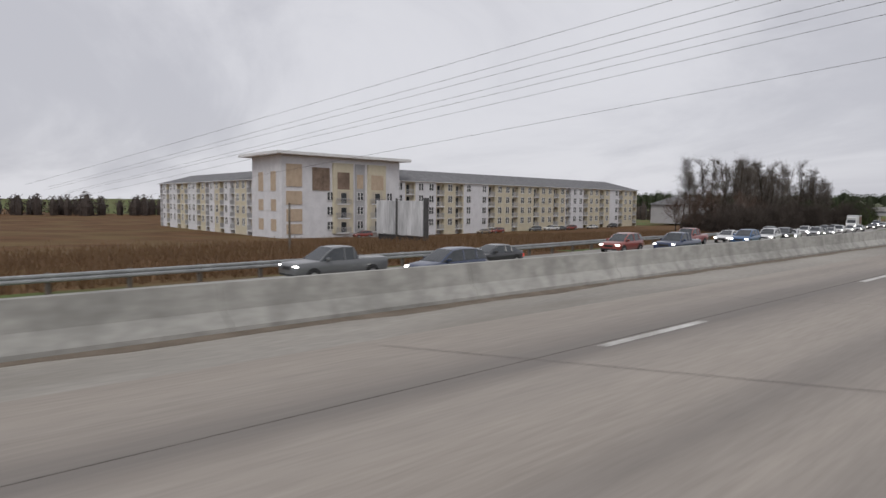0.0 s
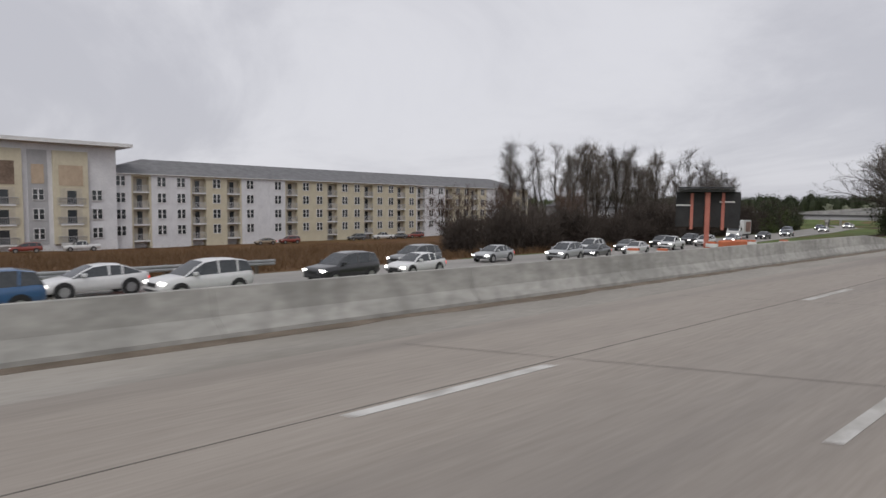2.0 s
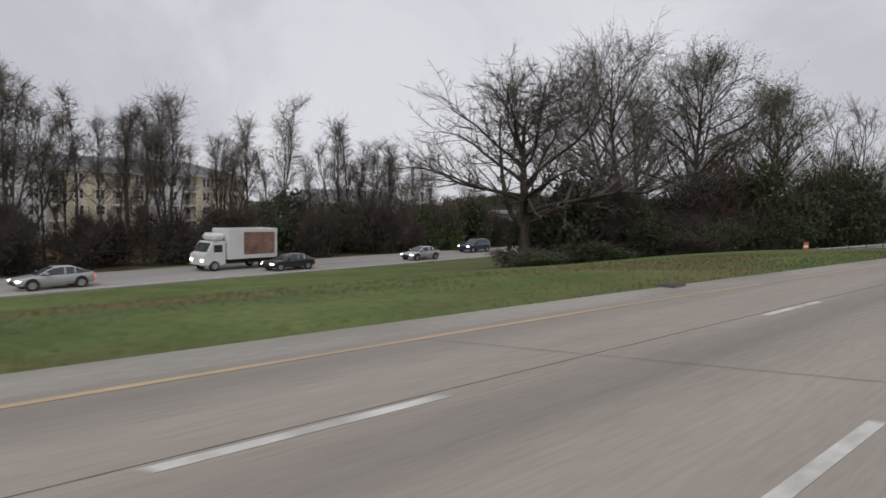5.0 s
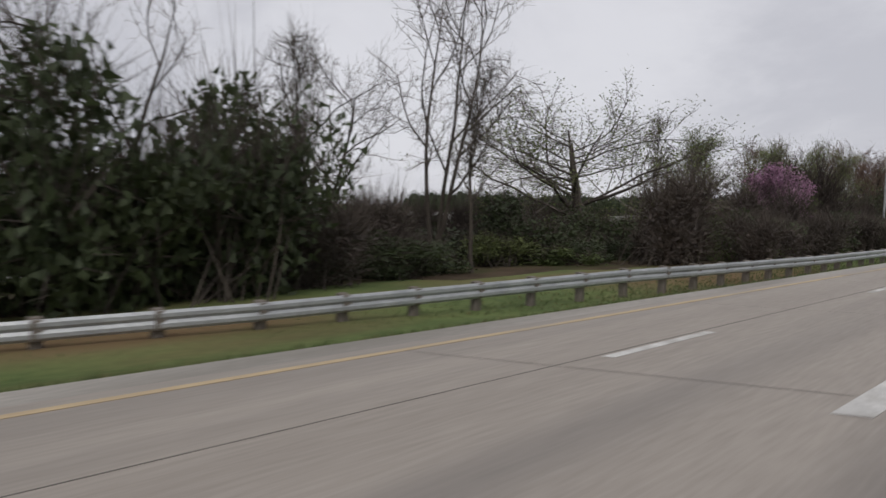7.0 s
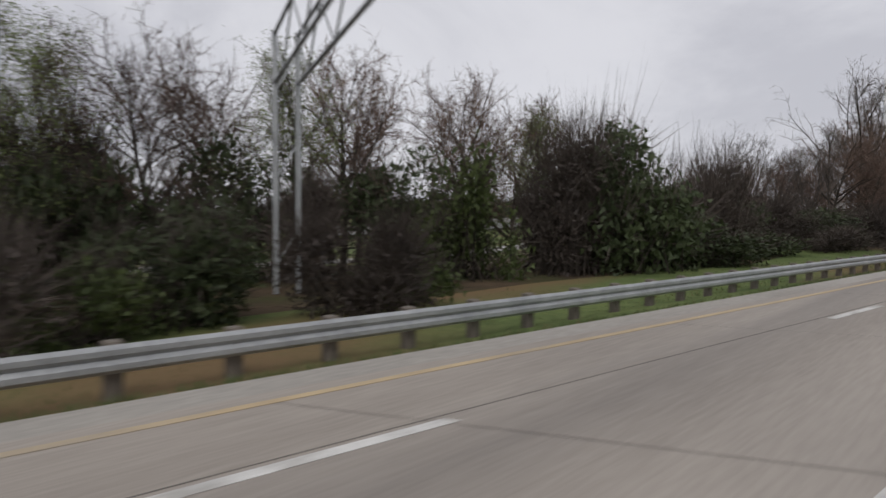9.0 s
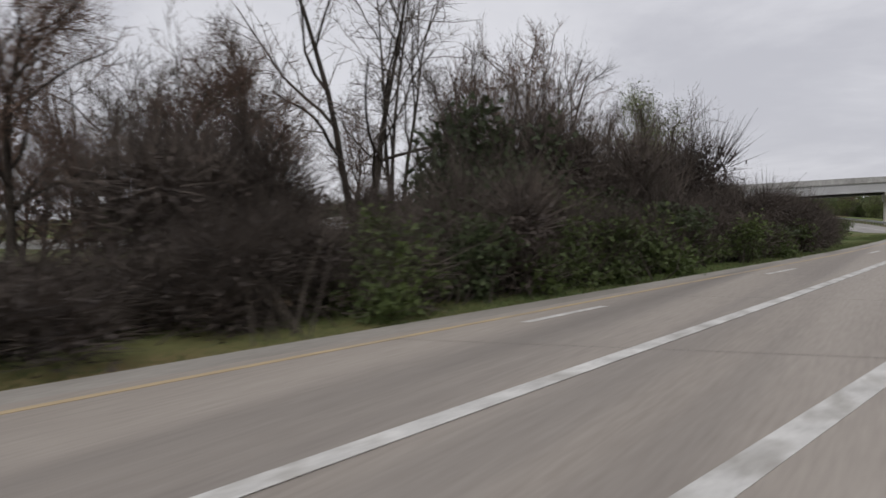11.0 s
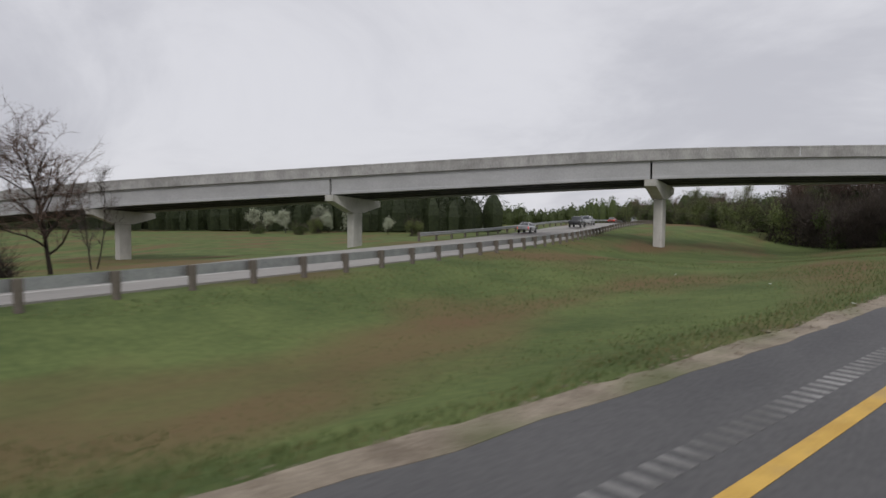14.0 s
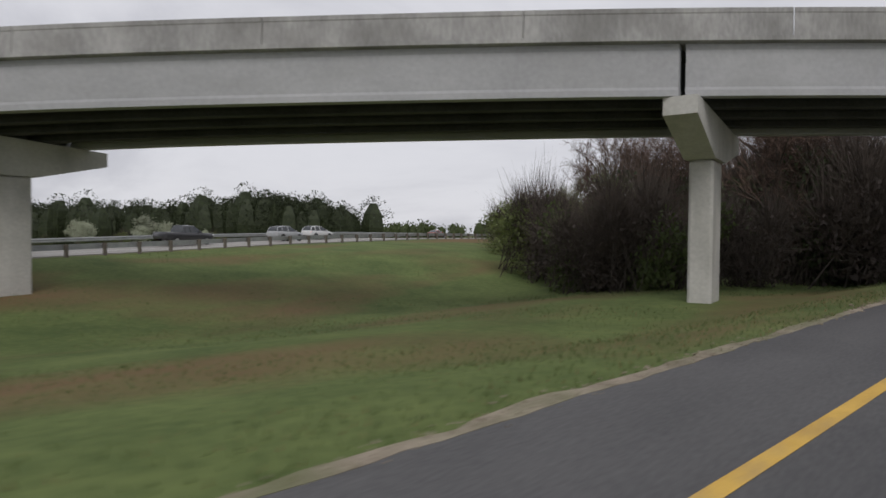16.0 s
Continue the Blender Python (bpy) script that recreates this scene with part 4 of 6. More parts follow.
for f in range(3):
    for s in (14.6, 24.7, 35.4):
        w = under("window", WIN_F, apartments, TB(s, BASE + f * FH + 0.7) @ pose(0, -0.14, 0))
        under("pane", WIN_P, w)
        under("pane", WIN_P, w, Matrix.Translation((-1.0, 0, 0)))
    for s in (18.7, 30.5):
        b = under("balcony", bm_mesh("balcony", box_bm(-2.0, 2.0, -0.56, 0.1, 0.1, 2.45), M_RECESS), apartments, TB(s, BASE + f * FH))
        under("railing", RAIL_ME, b, pose(0, -0.62, 0.1) @ Matrix.Diagonal((1.5, 1, 1, 1)))
        under("balcony_door", bm_mesh("balcony_door", box_bm(-0.8, 0.9, -0.6, -0.5, 0.12, 2.1), M_GLASS), b)
        under("balcony_floor", bm_mesh("balcony_floor", box_bm(-2.1, 2.1, -0.72, 0.1, -0.1, 0.1), M_TRIM), b)
    # left face of the tower
    face = (Vector(TWR[3]) - Vector(TWR[0])).normalized()
    fturn = math.degrees(math.atan2(-face.y, -face.x))
    for d in (4.5, 12.0):
        q = Vector(TWR[0]) + face * d
        under("sheathing", bm_mesh("sheathing", box_bm(-1.4, 1.4, -0.12, 0.1, 0, 2.1 + (f == 2) * 1.4), M_PLY), apartments, pose(q.x, q.y, K * (BASE + f * 3.6 + 0.6), 0, 0, fturn) @ Matrix.Diagonal((1, 1, K, 1)))

# a second house far behind the trees
house = thing("distant_house", "grey gabled house half hidden behind bare trees", "house", spot(-135, 362, -4.8, 10))
part("wall", box_bm(-7, 7, -12, 12, 0, 6.2), M_WALL_GREY, house)
bm = bmesh.new()
vs = [bm.verts.new(v) for v in ((-7.8, -12.8, 6.2), (7.8, -12.8, 6.2), (7.8, 12.8, 6.2), (-7.8, 12.8, 6.2), (0, -10, 9.0), (0, 10, 9.0))]
for f in ((0, 1, 4), (1, 2, 5, 4), (2, 3, 5), (3, 0, 4, 5), (3, 2, 1, 0)):
    bm.faces.new([vs[k] for k in f])
part("roof", bm, M_ROOF, house)
for k in range(4):
    for f in range(2):
        w = under("window", WIN_F, house, pose(7.05, -8 + 5.2 * k, 0.8 + 2.8 * f, 0, 0, 90))
        under("pane", WIN_P, w)


# ---- vehicles ----
def side_loft(bm, profile, wide, inset=0.0, bevel=0.05):
    """A side profile (x along, z up) drawn out to a width, rounded along its edges."""
    vs = [[bm.verts.new((x, y, z)) for x, z in profile] for y in (-wide / 2, wide / 2)]
    n = len(profile)
    bm.faces.new(vs[0])
    bm.faces.new(vs[1][::-1])
    for k in range(n):
        bm.faces.new((vs[0][(k + 1) % n], vs[0][k], vs[1][k], vs[1][(k + 1) % n]))
    bmesh.ops.recalc_face_normals(bm, faces=bm.faces)
    if bevel:
        bmesh.ops.bevel(bm, geom=list(bm.edges), offset=bevel, segments=2, affect="EDGES", clamp_overlap=True)


def taper_box(bm, low, high, z0, z1):
    """A cabin: low and high are (x0, x1, half width)."""
    c = [(low[0], -low[2], z0), (low[1], -low[2], z0), (low[1], low[2], z0), (low[0], low[2], z0), (high[0], -high[2], z1), (high[1], -high[2], z1), (high[1], high[2], z1), (high[0], high[2], z1)]
    v = [bm.verts.new(p) for p in c]
    for f in ((3, 2, 1, 0), (4, 5, 6, 7), (0, 1, 5, 4), (1, 2, 6, 5), (2, 3, 7, 6), (3, 0, 4, 7)):
        bm.faces.new([v[k] for k in f])


bm = bmesh.new()
bmesh.ops.create_cone(bm, cap_ends=True, segments=20, radius1=0.36, radius2=0.36, depth=0.24, matrix=pose(0, 0, 0, 90))
bmesh.ops.bevel(bm, geom=[e for e in bm.edges if e.calc_face_angle(0) > 1.0], offset=0.04, segments=2, affect="EDGES")
TYRE_ME = bm_mesh("tyre", bm, M_TYRE)
bm = bmesh.new()
bmesh.ops.create_cone(bm, cap_ends=True, segments=16, radius1=0.23, radius2=0.23, depth=0.26, matrix=pose(0, 0, 0, 90))
RIM_ME = bm_mesh("rim", bm, M_RIM)
# body rows: along, underside, belt, half width; cabin rows: along, roof, half width at belt and at roof
SHAPES = {
    "sedan": dict(body=((0.0, 0.42, 0.60, 0.60), (0.06, 0.34, 0.68, 0.74), (0.25, 0.28, 0.76, 0.86), (0.8, 0.26, 0.86, 0.90), (1.4, 0.26, 0.93, 0.91), (2.4, 0.26, 0.95, 0.91), (3.6, 0.26, 0.97, 0.90), (4.3, 0.28, 1.0, 0.86), (4.6, 0.34, 0.98, 0.80), (4.7, 0.45, 0.90, 0.70)),
                  cabin=((1.25, 0.94, 0.82, 0.80), (1.75, 1.22, 0.83, 0.68), (2.2, 1.40, 0.84, 0.62), (2.8, 1.45, 0.84, 0.61), (3.4, 1.42, 0.83, 0.61), (3.9, 1.24, 0.81, 0.65), (4.35, 1.0, 0.79, 0.76)), wheels=(0.88, 3.75), z=0.33),
    "suv": dict(body=((0.0, 0.45, 0.72, 0.64), (0.06, 0.38, 0.84, 0.80), (0.25, 0.34, 0.94, 0.90), (0.9, 0.33, 1.03, 0.94), (1.4, 0.33, 1.08, 0.95), (2.4, 0.33, 1.10, 0.95), (3.6, 0.33, 1.12, 0.95), (4.4, 0.36, 1.14, 0.92), (4.65, 0.42, 1.10, 0.86), (4.7, 0.5, 1.0, 0.80)),
                cabin=((1.15, 1.07, 0.86, 0.84), (1.75, 1.45, 0.88, 0.74), (2.15, 1.66, 0.88, 0.70), (2.8, 1.74, 0.88, 0.68), (3.8, 1.72, 0.87, 0.67), (4.4, 1.62, 0.86, 0.68), (4.64, 1.12, 0.84, 0.80)), wheels=(0.9, 3.8), z=0.36),
    "pickup": dict(body=((0.0, 0.5, 0.88, 0.78), (0.06, 0.44, 1.02, 0.90), (0.25, 0.42, 1.08, 0.96), (1.3, 0.40, 1.15, 0.98), (1.6, 0.40, 1.17, 0.99), (3.8, 0.40, 1.18, 0.99), (5.4, 0.42, 1.19, 0.98), (5.65, 0.46, 1.19, 0.95), (5.7, 0.55, 1.15, 0.92)),
                   cabin=((1.4, 1.15, 0.89, 0.87), (1.95, 1.58, 0.90, 0.76), (2.3, 1.80, 0.90, 0.72), (2.9, 1.86, 0.90, 0.71), (3.5, 1.83, 0.90, 0.72), (3.72, 1.6, 0.90, 0.77), (3.8, 1.17, 0.90, 0.86)), wheels=(1.0, 4.6), z=0.40),
}


def rows_mesh(name, rows, mat, pick=None, caps=False):
    """Cross-sections joined into one smooth skin; pick chooses faces by row and column."""
    n = len(rows[0])
    verts = [p for r in rows for p in r]
    faces = [(i * n + k, i * n + k + 1, (i + 1) * n + k + 1, (i + 1) * n + k) for i in range(len(rows) - 1) for k in range(n - 1) if pick is None or pick(i, k)]
    if caps:
        faces += [tuple(range(n - 1, -1, -1)), tuple((len(rows) - 1) * n + k for k in range(n))]
    return mesh_of(name, verts, faces, mat, True)


CARS = {}


def car(kind, paint, label, m, lit=True):
    key = (kind, paint, lit)
    if key in CARS:
        return tagged(copy_thing(CARS[key], m), label)
    d = SHAPES[kind]
    t = thing("pickup_truck" if kind == "pickup" else "car", label, "pickup truck" if kind == "pickup" else "car", group="road traffic")
    L, W = d["body"][-1][0], 2 * max(r[3] for r in d["body"])
    rows = []
    for x, lo, hi, w in d["body"]:
        half = [(w * 0.82, lo), (w * 0.97, lo + 0.10), (w, lo + 0.45 * (hi - lo)), (w * 0.985, lo + 0.72 * (hi - lo)), (w * 0.94, hi - 0.035), (w * 0.84, hi), (w * 0.45, hi + 0.018)]
        rows.append([(x, -y, z) for y, z in half] + [(x, y, z) for y, z in half[::-1]])
    under("body", rows_mesh("body", rows, PAINT[paint], None, True), t)
    cab = d["cabin"]
    rows = []
    for x, roof, wb, wr in cab:
        belt = float(np.interp(x, [r[0] for r in d["body"]], [r[2] for r in d["body"]])) - 0.02
        half = [(wb, belt), (wb * 0.35 + wr * 0.65, belt + 0.62 * (roof - belt)), (wr, max(belt, roof - 0.05)), (wr - 0.10, max(belt, roof - 0.008)), (wr * 0.45, roof + 0.012)]
        rows.append([(x, -y, z) for y, z in half] + [(x, y, z) for y, z in half[::-1]])
    top = lambda i, k: 2 <= k <= 6 and 2 <= i <= len(cab) - 4 or k in (2, 6)
    under("glasshouse", rows_mesh("glasshouse", rows, M_GLASS, lambda i, k: not top(i, k)), t, None, "dark car windows")
    under("roof", rows_mesh("roof", rows, PAINT[paint], top), t)
    side = lambda r, sy: (cab[r][0], sy * (cab[r][2] + 0.004), float(np.interp(cab[r][0], [q[0] for q in d["body"]], [q[2] for q in d["body"]])))
    for sy in (-1, 1):
        for r in (3, len(cab) - 3):
            bm = bmesh.new()
            add_tube(bm, side(r, sy), (cab[r][0] + 0.06, sy * (cab[r][3] + 0.004), cab[r][1] - 0.05), 0.045, 0.04, 6)
            part("pillar", bm, PAINT[paint], t)
    low, z0 = (cab[0][0],), cab[0][1]
    if kind == "pickup":
        part("cargo_bed", box_bm(3.95, 5.55, -0.8, 0.8, 1.0, 1.19), M_BLACK, t, "open dark cargo bed")
    for wx in d["wheels"]:
        for sy in (-1, 1):
            bmA = bmesh.new()
            bmesh.ops.create_cone(bmA, cap_ends=True, segments=18, radius1=0.43, radius2=0.43, depth=0.05, matrix=pose(wx, sy * (W / 2 - 0.02), d["z"] + 0.03, 90))
            part("wheel_arch", bmA, M_BLACK, t)
            w = under("wheel", TYRE_ME, t, pose(wx, sy * (W / 2 - 0.1), d["z"]))
            under("rim", RIM_ME, w)
    top = d["body"][2][2]
    for sy in (-1, 1):
        part("headlight", box_bm(0.02, 0.30, sy * W * 0.37 - 0.17, sy * W * 0.37 + 0.17, top - 0.22, top - 0.07, bevel=0.05), M_LAMP if lit else M_REFLECT, t, "lit white headlight" if lit else "")
        part("tail_light", box_bm(L - 0.25, L - 0.01, sy * W * 0.38 - 0.1, sy * W * 0.38 + 0.1, top - 0.2, top + 0.06, bevel=0.04), M_TAIL, t, "red tail light")
        part("mirror", box_bm(low[0] + 0.35, low[0] + 0.55, sy * (W / 2 + 0.02) - 0.1, sy * (W / 2 + 0.02) + 0.1, z0 + 0.02, z0 + 0.18, bevel=0.03), PAINT[paint], t)
    part("grille", box_bm(-0.015, 0.12, -W * 0.22, W * 0.22, top - 0.34, top - 0.14, bevel=0.03), M_BLACK, t)
    part("bumper", box_bm(-0.03, 0.25, -W * 0.38, W * 0.38, d["body"][1][1], d["body"][1][1] + 0.14, bevel=0.05), M_BLACK, t)
    t.matrix_world = m
    CARS[key] = t
    return t


def drive(kind, paint, label, x, y, turn=90, lit=True, z=None):
    h = float(opp_z(y)) + 0.03 if z is None else z
    return car(kind, paint, label, spot(x, y, h, site_turn(x, y, turn), 1.0), lit)


OPPOSITE = ((33.2, 5.6, "pickup", "grey", "dark grey pickup truck with lit headlights on the opposite carriageway"), (37.4, 2.2, "suv", "navy", "dark blue estate car with lit headlights behind the barrier"),
            (47.5, 5.6, "sedan", "black", "black saloon car with lit headlights"), (66.6, 5.6, "suv", "red", "dull red estate car with lit headlights"), (67.9, 2.2, "pickup", "navy", "navy pickup truck with lit headlights"),
            (82.7, 5.6, "pickup", "red", "red pickup truck with lit headlights"), (89.0, 2.2, "suv", "blue", "blue estate car with lit headlights"), (97.0, 5.6, "sedan", "white", "white saloon car with lit headlights"),
            (99.5, 2.2, "suv", "white", "white estate car with dark windows on the opposite carriageway"), (110.4, 2.2, "suv", "black", "black estate car with lit headlights"), (118.6, 2.2, "sedan", "white", "white saloon car behind the barrier"),
            (125.0, 5.6, "suv", "grey", "grey estate car with lit headlights"), (138.4, 5.6, "sedan", "silver", "silver saloon car with lit headlights"), (145.2, 2.2, "suv", "silver", "silver estate car with lit headlights beside orange drums"),
            (153.4, 2.2, "sedan", "grey", "grey saloon car with lit headlights"), (162.9, 5.6, "suv", "white", "white estate car beside the green median"), (167.0, 2.2, "sedan", "white", "white saloon car beside the green median"),
            (176.0, 5.6, "sedan", "grey", "grey saloon car beside the green median"), (181.8, 2.2, "pickup", "white", "white pickup truck beside the green median"), (191.2, 5.6, "suv", "black", "black estate car beside dark brush"),
            (199.4, 2.2, "suv", "white", "white estate car with lit headlights"), (205.0, 5.6, "suv", "black", "black off-road car with lit headlights beside dark brush"), (216.0, 2.2, "sedan", "silver", "silver saloon car with lit headlights beside dark brush"),
            (238.0, 2.2, "sedan", "black", "black saloon car on the opposite carriageway"), (258.0, 2.2, "sedan", "silver", "silver saloon car on the opposite carriageway"), (276.0, 5.6, "suv", "navy", "dark estate car with lit headlights"),
            (299.0, 2.2, "sedan", "white", "white saloon car half hidden by the wooded median"), (322.0, 5.6, "sedan", "navy", "dark saloon car with lit headlights"), (353.0, 2.2, "suv", "white", "white estate car half hidden by the wooded median"),
            (363.5, 2.2, "sedan", "white", "white saloon car seen through gaps in the brush"))
for y, lane, kind, paint, label in OPPOSITE:
    x = float(OPP(y)) - lane
    drive(kind, paint, label, x, y, 90 + math.degrees(math.atan2(float(OPP(y - 4) - OPP(y + 4)), 8.0)))
for y, lane, kind, paint, label in ((688, 2.6, "suv", "silver", "silver estate car driving away round the bend"), 
                                    (640, 4.4, "sedan", "white", "white saloon car driving away beyond the bridge"), (668, 1.8, "pickup", "black", "black pickup truck driving away beyond the bridge"), (700, 4.4, "suv", "white", "white estate car driving away beyond the bridge"),
                                    (745, 4.4, "sedan", "red", "red saloon car far down the road"), (790, 1.8, "suv", "silver", "silver estate car far down the road"), (840, 4.4, "sedan", "grey", "grey saloon car far down the road")):
    away = math.degrees(math.atan2(float(THROUGH(y - 4) - THROUGH(y + 4)), 8.0))
    drive(kind, paint, label, float(THROUGH(y)) - lane, y, -90 + away, False, float(main_z(y)) + 0.02)
for y, kind, paint in ((163, "suv", "red"), (172, "pickup", "white"), (214, "sedan", "tan"), (221, "suv", "red"), (243, "suv", "grey"), (252, "pickup", "white"), (259, "sedan", "grey"), (266, "suv", "red"), (283, "sedan", "white"), (300, "suv", "black")):
    x = -124.5 - 0.0726 * (y - 150)
    car(kind, paint, "parked car at the foot of the apartment building", spot(x, y, float(ground_z(x, y)) + 0.02, 80 + (y % 7) * 2, 1.0), False)

truck = thing("box_truck", "white box lorry with a dark printed side panel and lit headlights", "lorry", group="road traffic")
bm = bmesh.new()
side_loft(bm, [(0, 0.45), (0, 1.3), (0.35, 1.5), (0.75, 2.3), (1.9, 2.35), (1.9, 0.45)], 2.1, bevel=0.06)
part("cab", bm, PAINT["white"], truck)
part("cargo_box", box_bm(2.0, 6.6, -1.2, 1.2, 0.85, 3.3, bevel=0.04), PAINT["white"], truck)
for sy in (-1, 1):
    part("picture_panel", box_bm(3.4, 6.3, sy * 1.205 - 0.01, sy * 1.205 + 0.01, 1.2, 3.0), material("brown_print", (0.10, 0.05, 0.04), (0.36, 0.22, 0.18), 0.8, 0.5, 0.0), truck, "brown printed panel")
part("air_deflector", box_bm(0.9, 1.95, -0.9, 0.9, 2.36, 2.95, bevel=0.2), PAINT["white"], truck)
bm = bmesh.new()
taper_box(bm, (0.28, 0.42, 0.9), (0.66, 0.74, 0.85), 1.5, 2.2)
part("windscreen", bm, M_GLASS, truck)
part("side_windows", box_bm(0.85, 1.6, -1.06, 1.06, 1.45, 2.05, bevel=0.02), M_GLASS, truck)
for sy in (-1, 1):
    part("headlight", box_bm(-0.03, 0.1, sy * 0.8 - 0.18, sy * 0.8 + 0.18, 0.75, 0.95, bevel=0.02), M_LAMP, truck)
    for wx in (0.9, 5.3):
        w = under("wheel", TYRE_ME, truck, pose(wx, sy * 1.0, 0.4) @ Matrix.Diagonal((1.12, 1.1, 1.12, 1)))
        under("rim", RIM_ME, w)
part("chassis", box_bm(1.9, 6.5, -0.5, 0.5, 0.5, 0.84), M_BLACK, truck)
TX = float(OPP(234.5)) - 5.6
truck.matrix_world = spot(TX, 234.5, float(opp_z(234.5)) + 0.03, site_turn(TX, 234.5, 96), 1.08)


# ---- signs and roadside furniture ----
def text_part(words, size, m, mat, parent, name="lettering"):
    cu = bpy.data.curves.new(name, "FONT")
    cu.body, cu.size, cu.align_x, cu.align_y, cu.extrude, cu.offset = words, size, "CENTER", "CENTER", 0.002, size * 0.012
    cu.materials.append(mat)
    ob = new(name, cu)
    ob.parent, ob.matrix_basis = parent, m
    return ob


def plate(bm_pts, mat, thick=0.02):
    bm = bmesh.new()
    lo, hi = [bm.verts.new((x, thick, z)) for x, z in bm_pts], [bm.verts.new((x, 0, z)) for x, z in bm_pts]
    n = len(bm_pts)
    bm.faces.new(lo)
    bm.faces.new(hi[::-1])
    for k in range(n):
        bm.faces.new((lo[(k + 1) % n], lo[k], hi[k], hi[(k + 1) % n]))
    bmesh.ops.recalc_face_normals(bm, faces=bm.faces)
    return bm


def arrow_pts(turn, s, cx, cz):
    pts = [(-0.045, -0.36), (0.045, -0.36), (0.045, 0.08), (0.17, 0.02), (0, 0.38), (-0.17, 0.02), (-0.045, 0.08)]
    c, q = math.cos(radians(turn)), math.sin(radians(turn))
    return [(cx + s * (x * c - z * q), cz + s * (x * q + z * c)) for x, z in pts]


def rect(x0, x1, z0, z1):
    return [(x0, z0), (x1, z0), (x1, z1), (x0, z1)]


def us_shield(w, h, z):
    half = [(0, 0), (0.12, 0.05), (0.30, 0.10), (0.44, 0.22), (0.50, 0.40), (0.46, 0.60), (0.42, 0.75), (0.48, 0.88), (0.40, 0.97), (0.22, 0.95), (0.10, 1.0), (0, 0.97)]
    pts = [(x * w, z + y * h) for x, y in half]
    return pts + [(-x, y) for x, y in pts[-2:0:-1]]


def interstate_shield(w, h, z, top=True):
    half = [(0, 0), (0.14, 0.06), (0.34, 0.22), (0.46, 0.44), (0.50, 0.66), (0.47, 0.82), (0.42, 0.95), (0.30, 0.97), (0.15, 0.95), (0, 1.0)]
    pts = [(x * w, z + y * h) for x, y in half]
    return pts + [(-x, y) for x, y in pts[-2:0:-1]]


def sign_post(t, z1):
    bm = bmesh.new()
    add_box(bm, -0.03, 0.03, 0.03, 0.09, -0.6, z1, 0.008)
    part("post", bm, M_STEEL, t)


S67 = thing("route_sign", "white route shield 67 with arrow plate and bare aluminium top plate", "road sign", spot(17.85, 503.6, None, -7))
sign_post(S67, 3.0)
part("top_plate", plate(rect(-0.3, 0.3, 2.72, 3.05), M_STEEL), M_STEEL, S67)
part("shield_backing", plate(rect(-0.4, 0.4, 1.83, 2.68), M_BLACK), M_BLACK, S67)
sh = part("shield", plate(us_shield(0.78, 0.82, 1.85), M_REFLECT), M_REFLECT, S67)
sh.location.y = -0.012
text_part("67", 0.52, pose(0, -0.016, 2.27, 90), M_BLACK, S67)
part("arrow_plate", plate(rect(-0.3, 0.3, 1.2, 1.78), M_REFLECT), M_REFLECT, S67)
ar = part("arrow", plate(arrow_pts(45, 0.62, 0, 1.49), M_BLACK, 0.006), M_BLACK, S67)
ar.location.y = -0.008
S40 = thing("interstate_sign", "blue interstate shield 40 between east and arrow plates", "road sign", spot(19.2, 503.4, None, -7))
sign_post(S40, 3.1)
part("east_plate", plate(rect(-0.38, 0.38, 2.78, 3.15), M_SIGNBLUE), M_SIGNBLUE, S40)
text_part("EAST", 0.25, pose(0, -0.006, 2.965, 90), M_REFLECT, S40)
part("shield_border", plate(interstate_shield(0.86, 0.88, 1.85), M_REFLECT), M_REFLECT, S40)
sb = part("shield", plate(interstate_shield(0.80, 0.82, 1.88), M_SIGNBLUE), M_SIGNBLUE, S40)
sb.location.y = -0.008
rb = part("red_band", plate([(-0.38, 2.52), (0.38, 2.52), (0.35, 2.67), (0.2, 2.68), (0, 2.70), (-0.2, 2.68), (-0.35, 2.67)], M_SIGNRED), M_SIGNRED, S40)
rb.location.y = -0.013
text_part("40", 0.46, pose(0, -0.02, 2.25, 90), M_REFLECT, S40)
part("arrow_plate", plate(rect(-0.36, 0.36, 1.2, 1.82), M_SIGNBLUE), M_SIGNBLUE, S40)
ar = part("arrow", plate(arrow_pts(-45, 0.66, 0, 1.51), M_REFLECT, 0.006), M_REFLECT, S40)
ar.location.y = -0.008

# portable message sign on its trailer, behind the barrier
msg = thing("message_sign", "dark portable roadworks message board on an orange trailer mast", "message sign", spot(-15.9, 117.9, None, 24))
part("board", box_bm(-1.27, 1.27, -0.12, 0.12, 1.92, 3.45, bevel=0.03), M_BLACK, msg)
M_MAST = material("faded_orange_steel", (0.40, 0.13, 0.10), (0.52, 0.20, 0.15), 1.5, 0.5, 0.1)
bm = bmesh.new()
add_box(bm, -0.1, 0.1, -0.34, -0.14, 0.2, 3.42, 0.02)
part("mast", bm, M_MAST, msg)
for x in (-0.62, 0.6):
    part("back_strut", box_bm(x - 0.06, x + 0.06, -0.2, -0.125, 1.85, 3.4), M_MAST, msg)
part("solar_panel", box_bm(-1.15, 1.0, -0.7, 0.5, 3.58, 3.64, bevel=0.01), M_GLASS, msg)
part("top_frame", box_bm(-1.15, 1.05, -0.5, 0.4, 3.45, 3.55), M_RAIL, msg)
part("trailer", box_bm(-1.1, 1.1, -0.9, 0.6, 0.22, 0.55, bevel=0.05), M_ORANGE, msg)
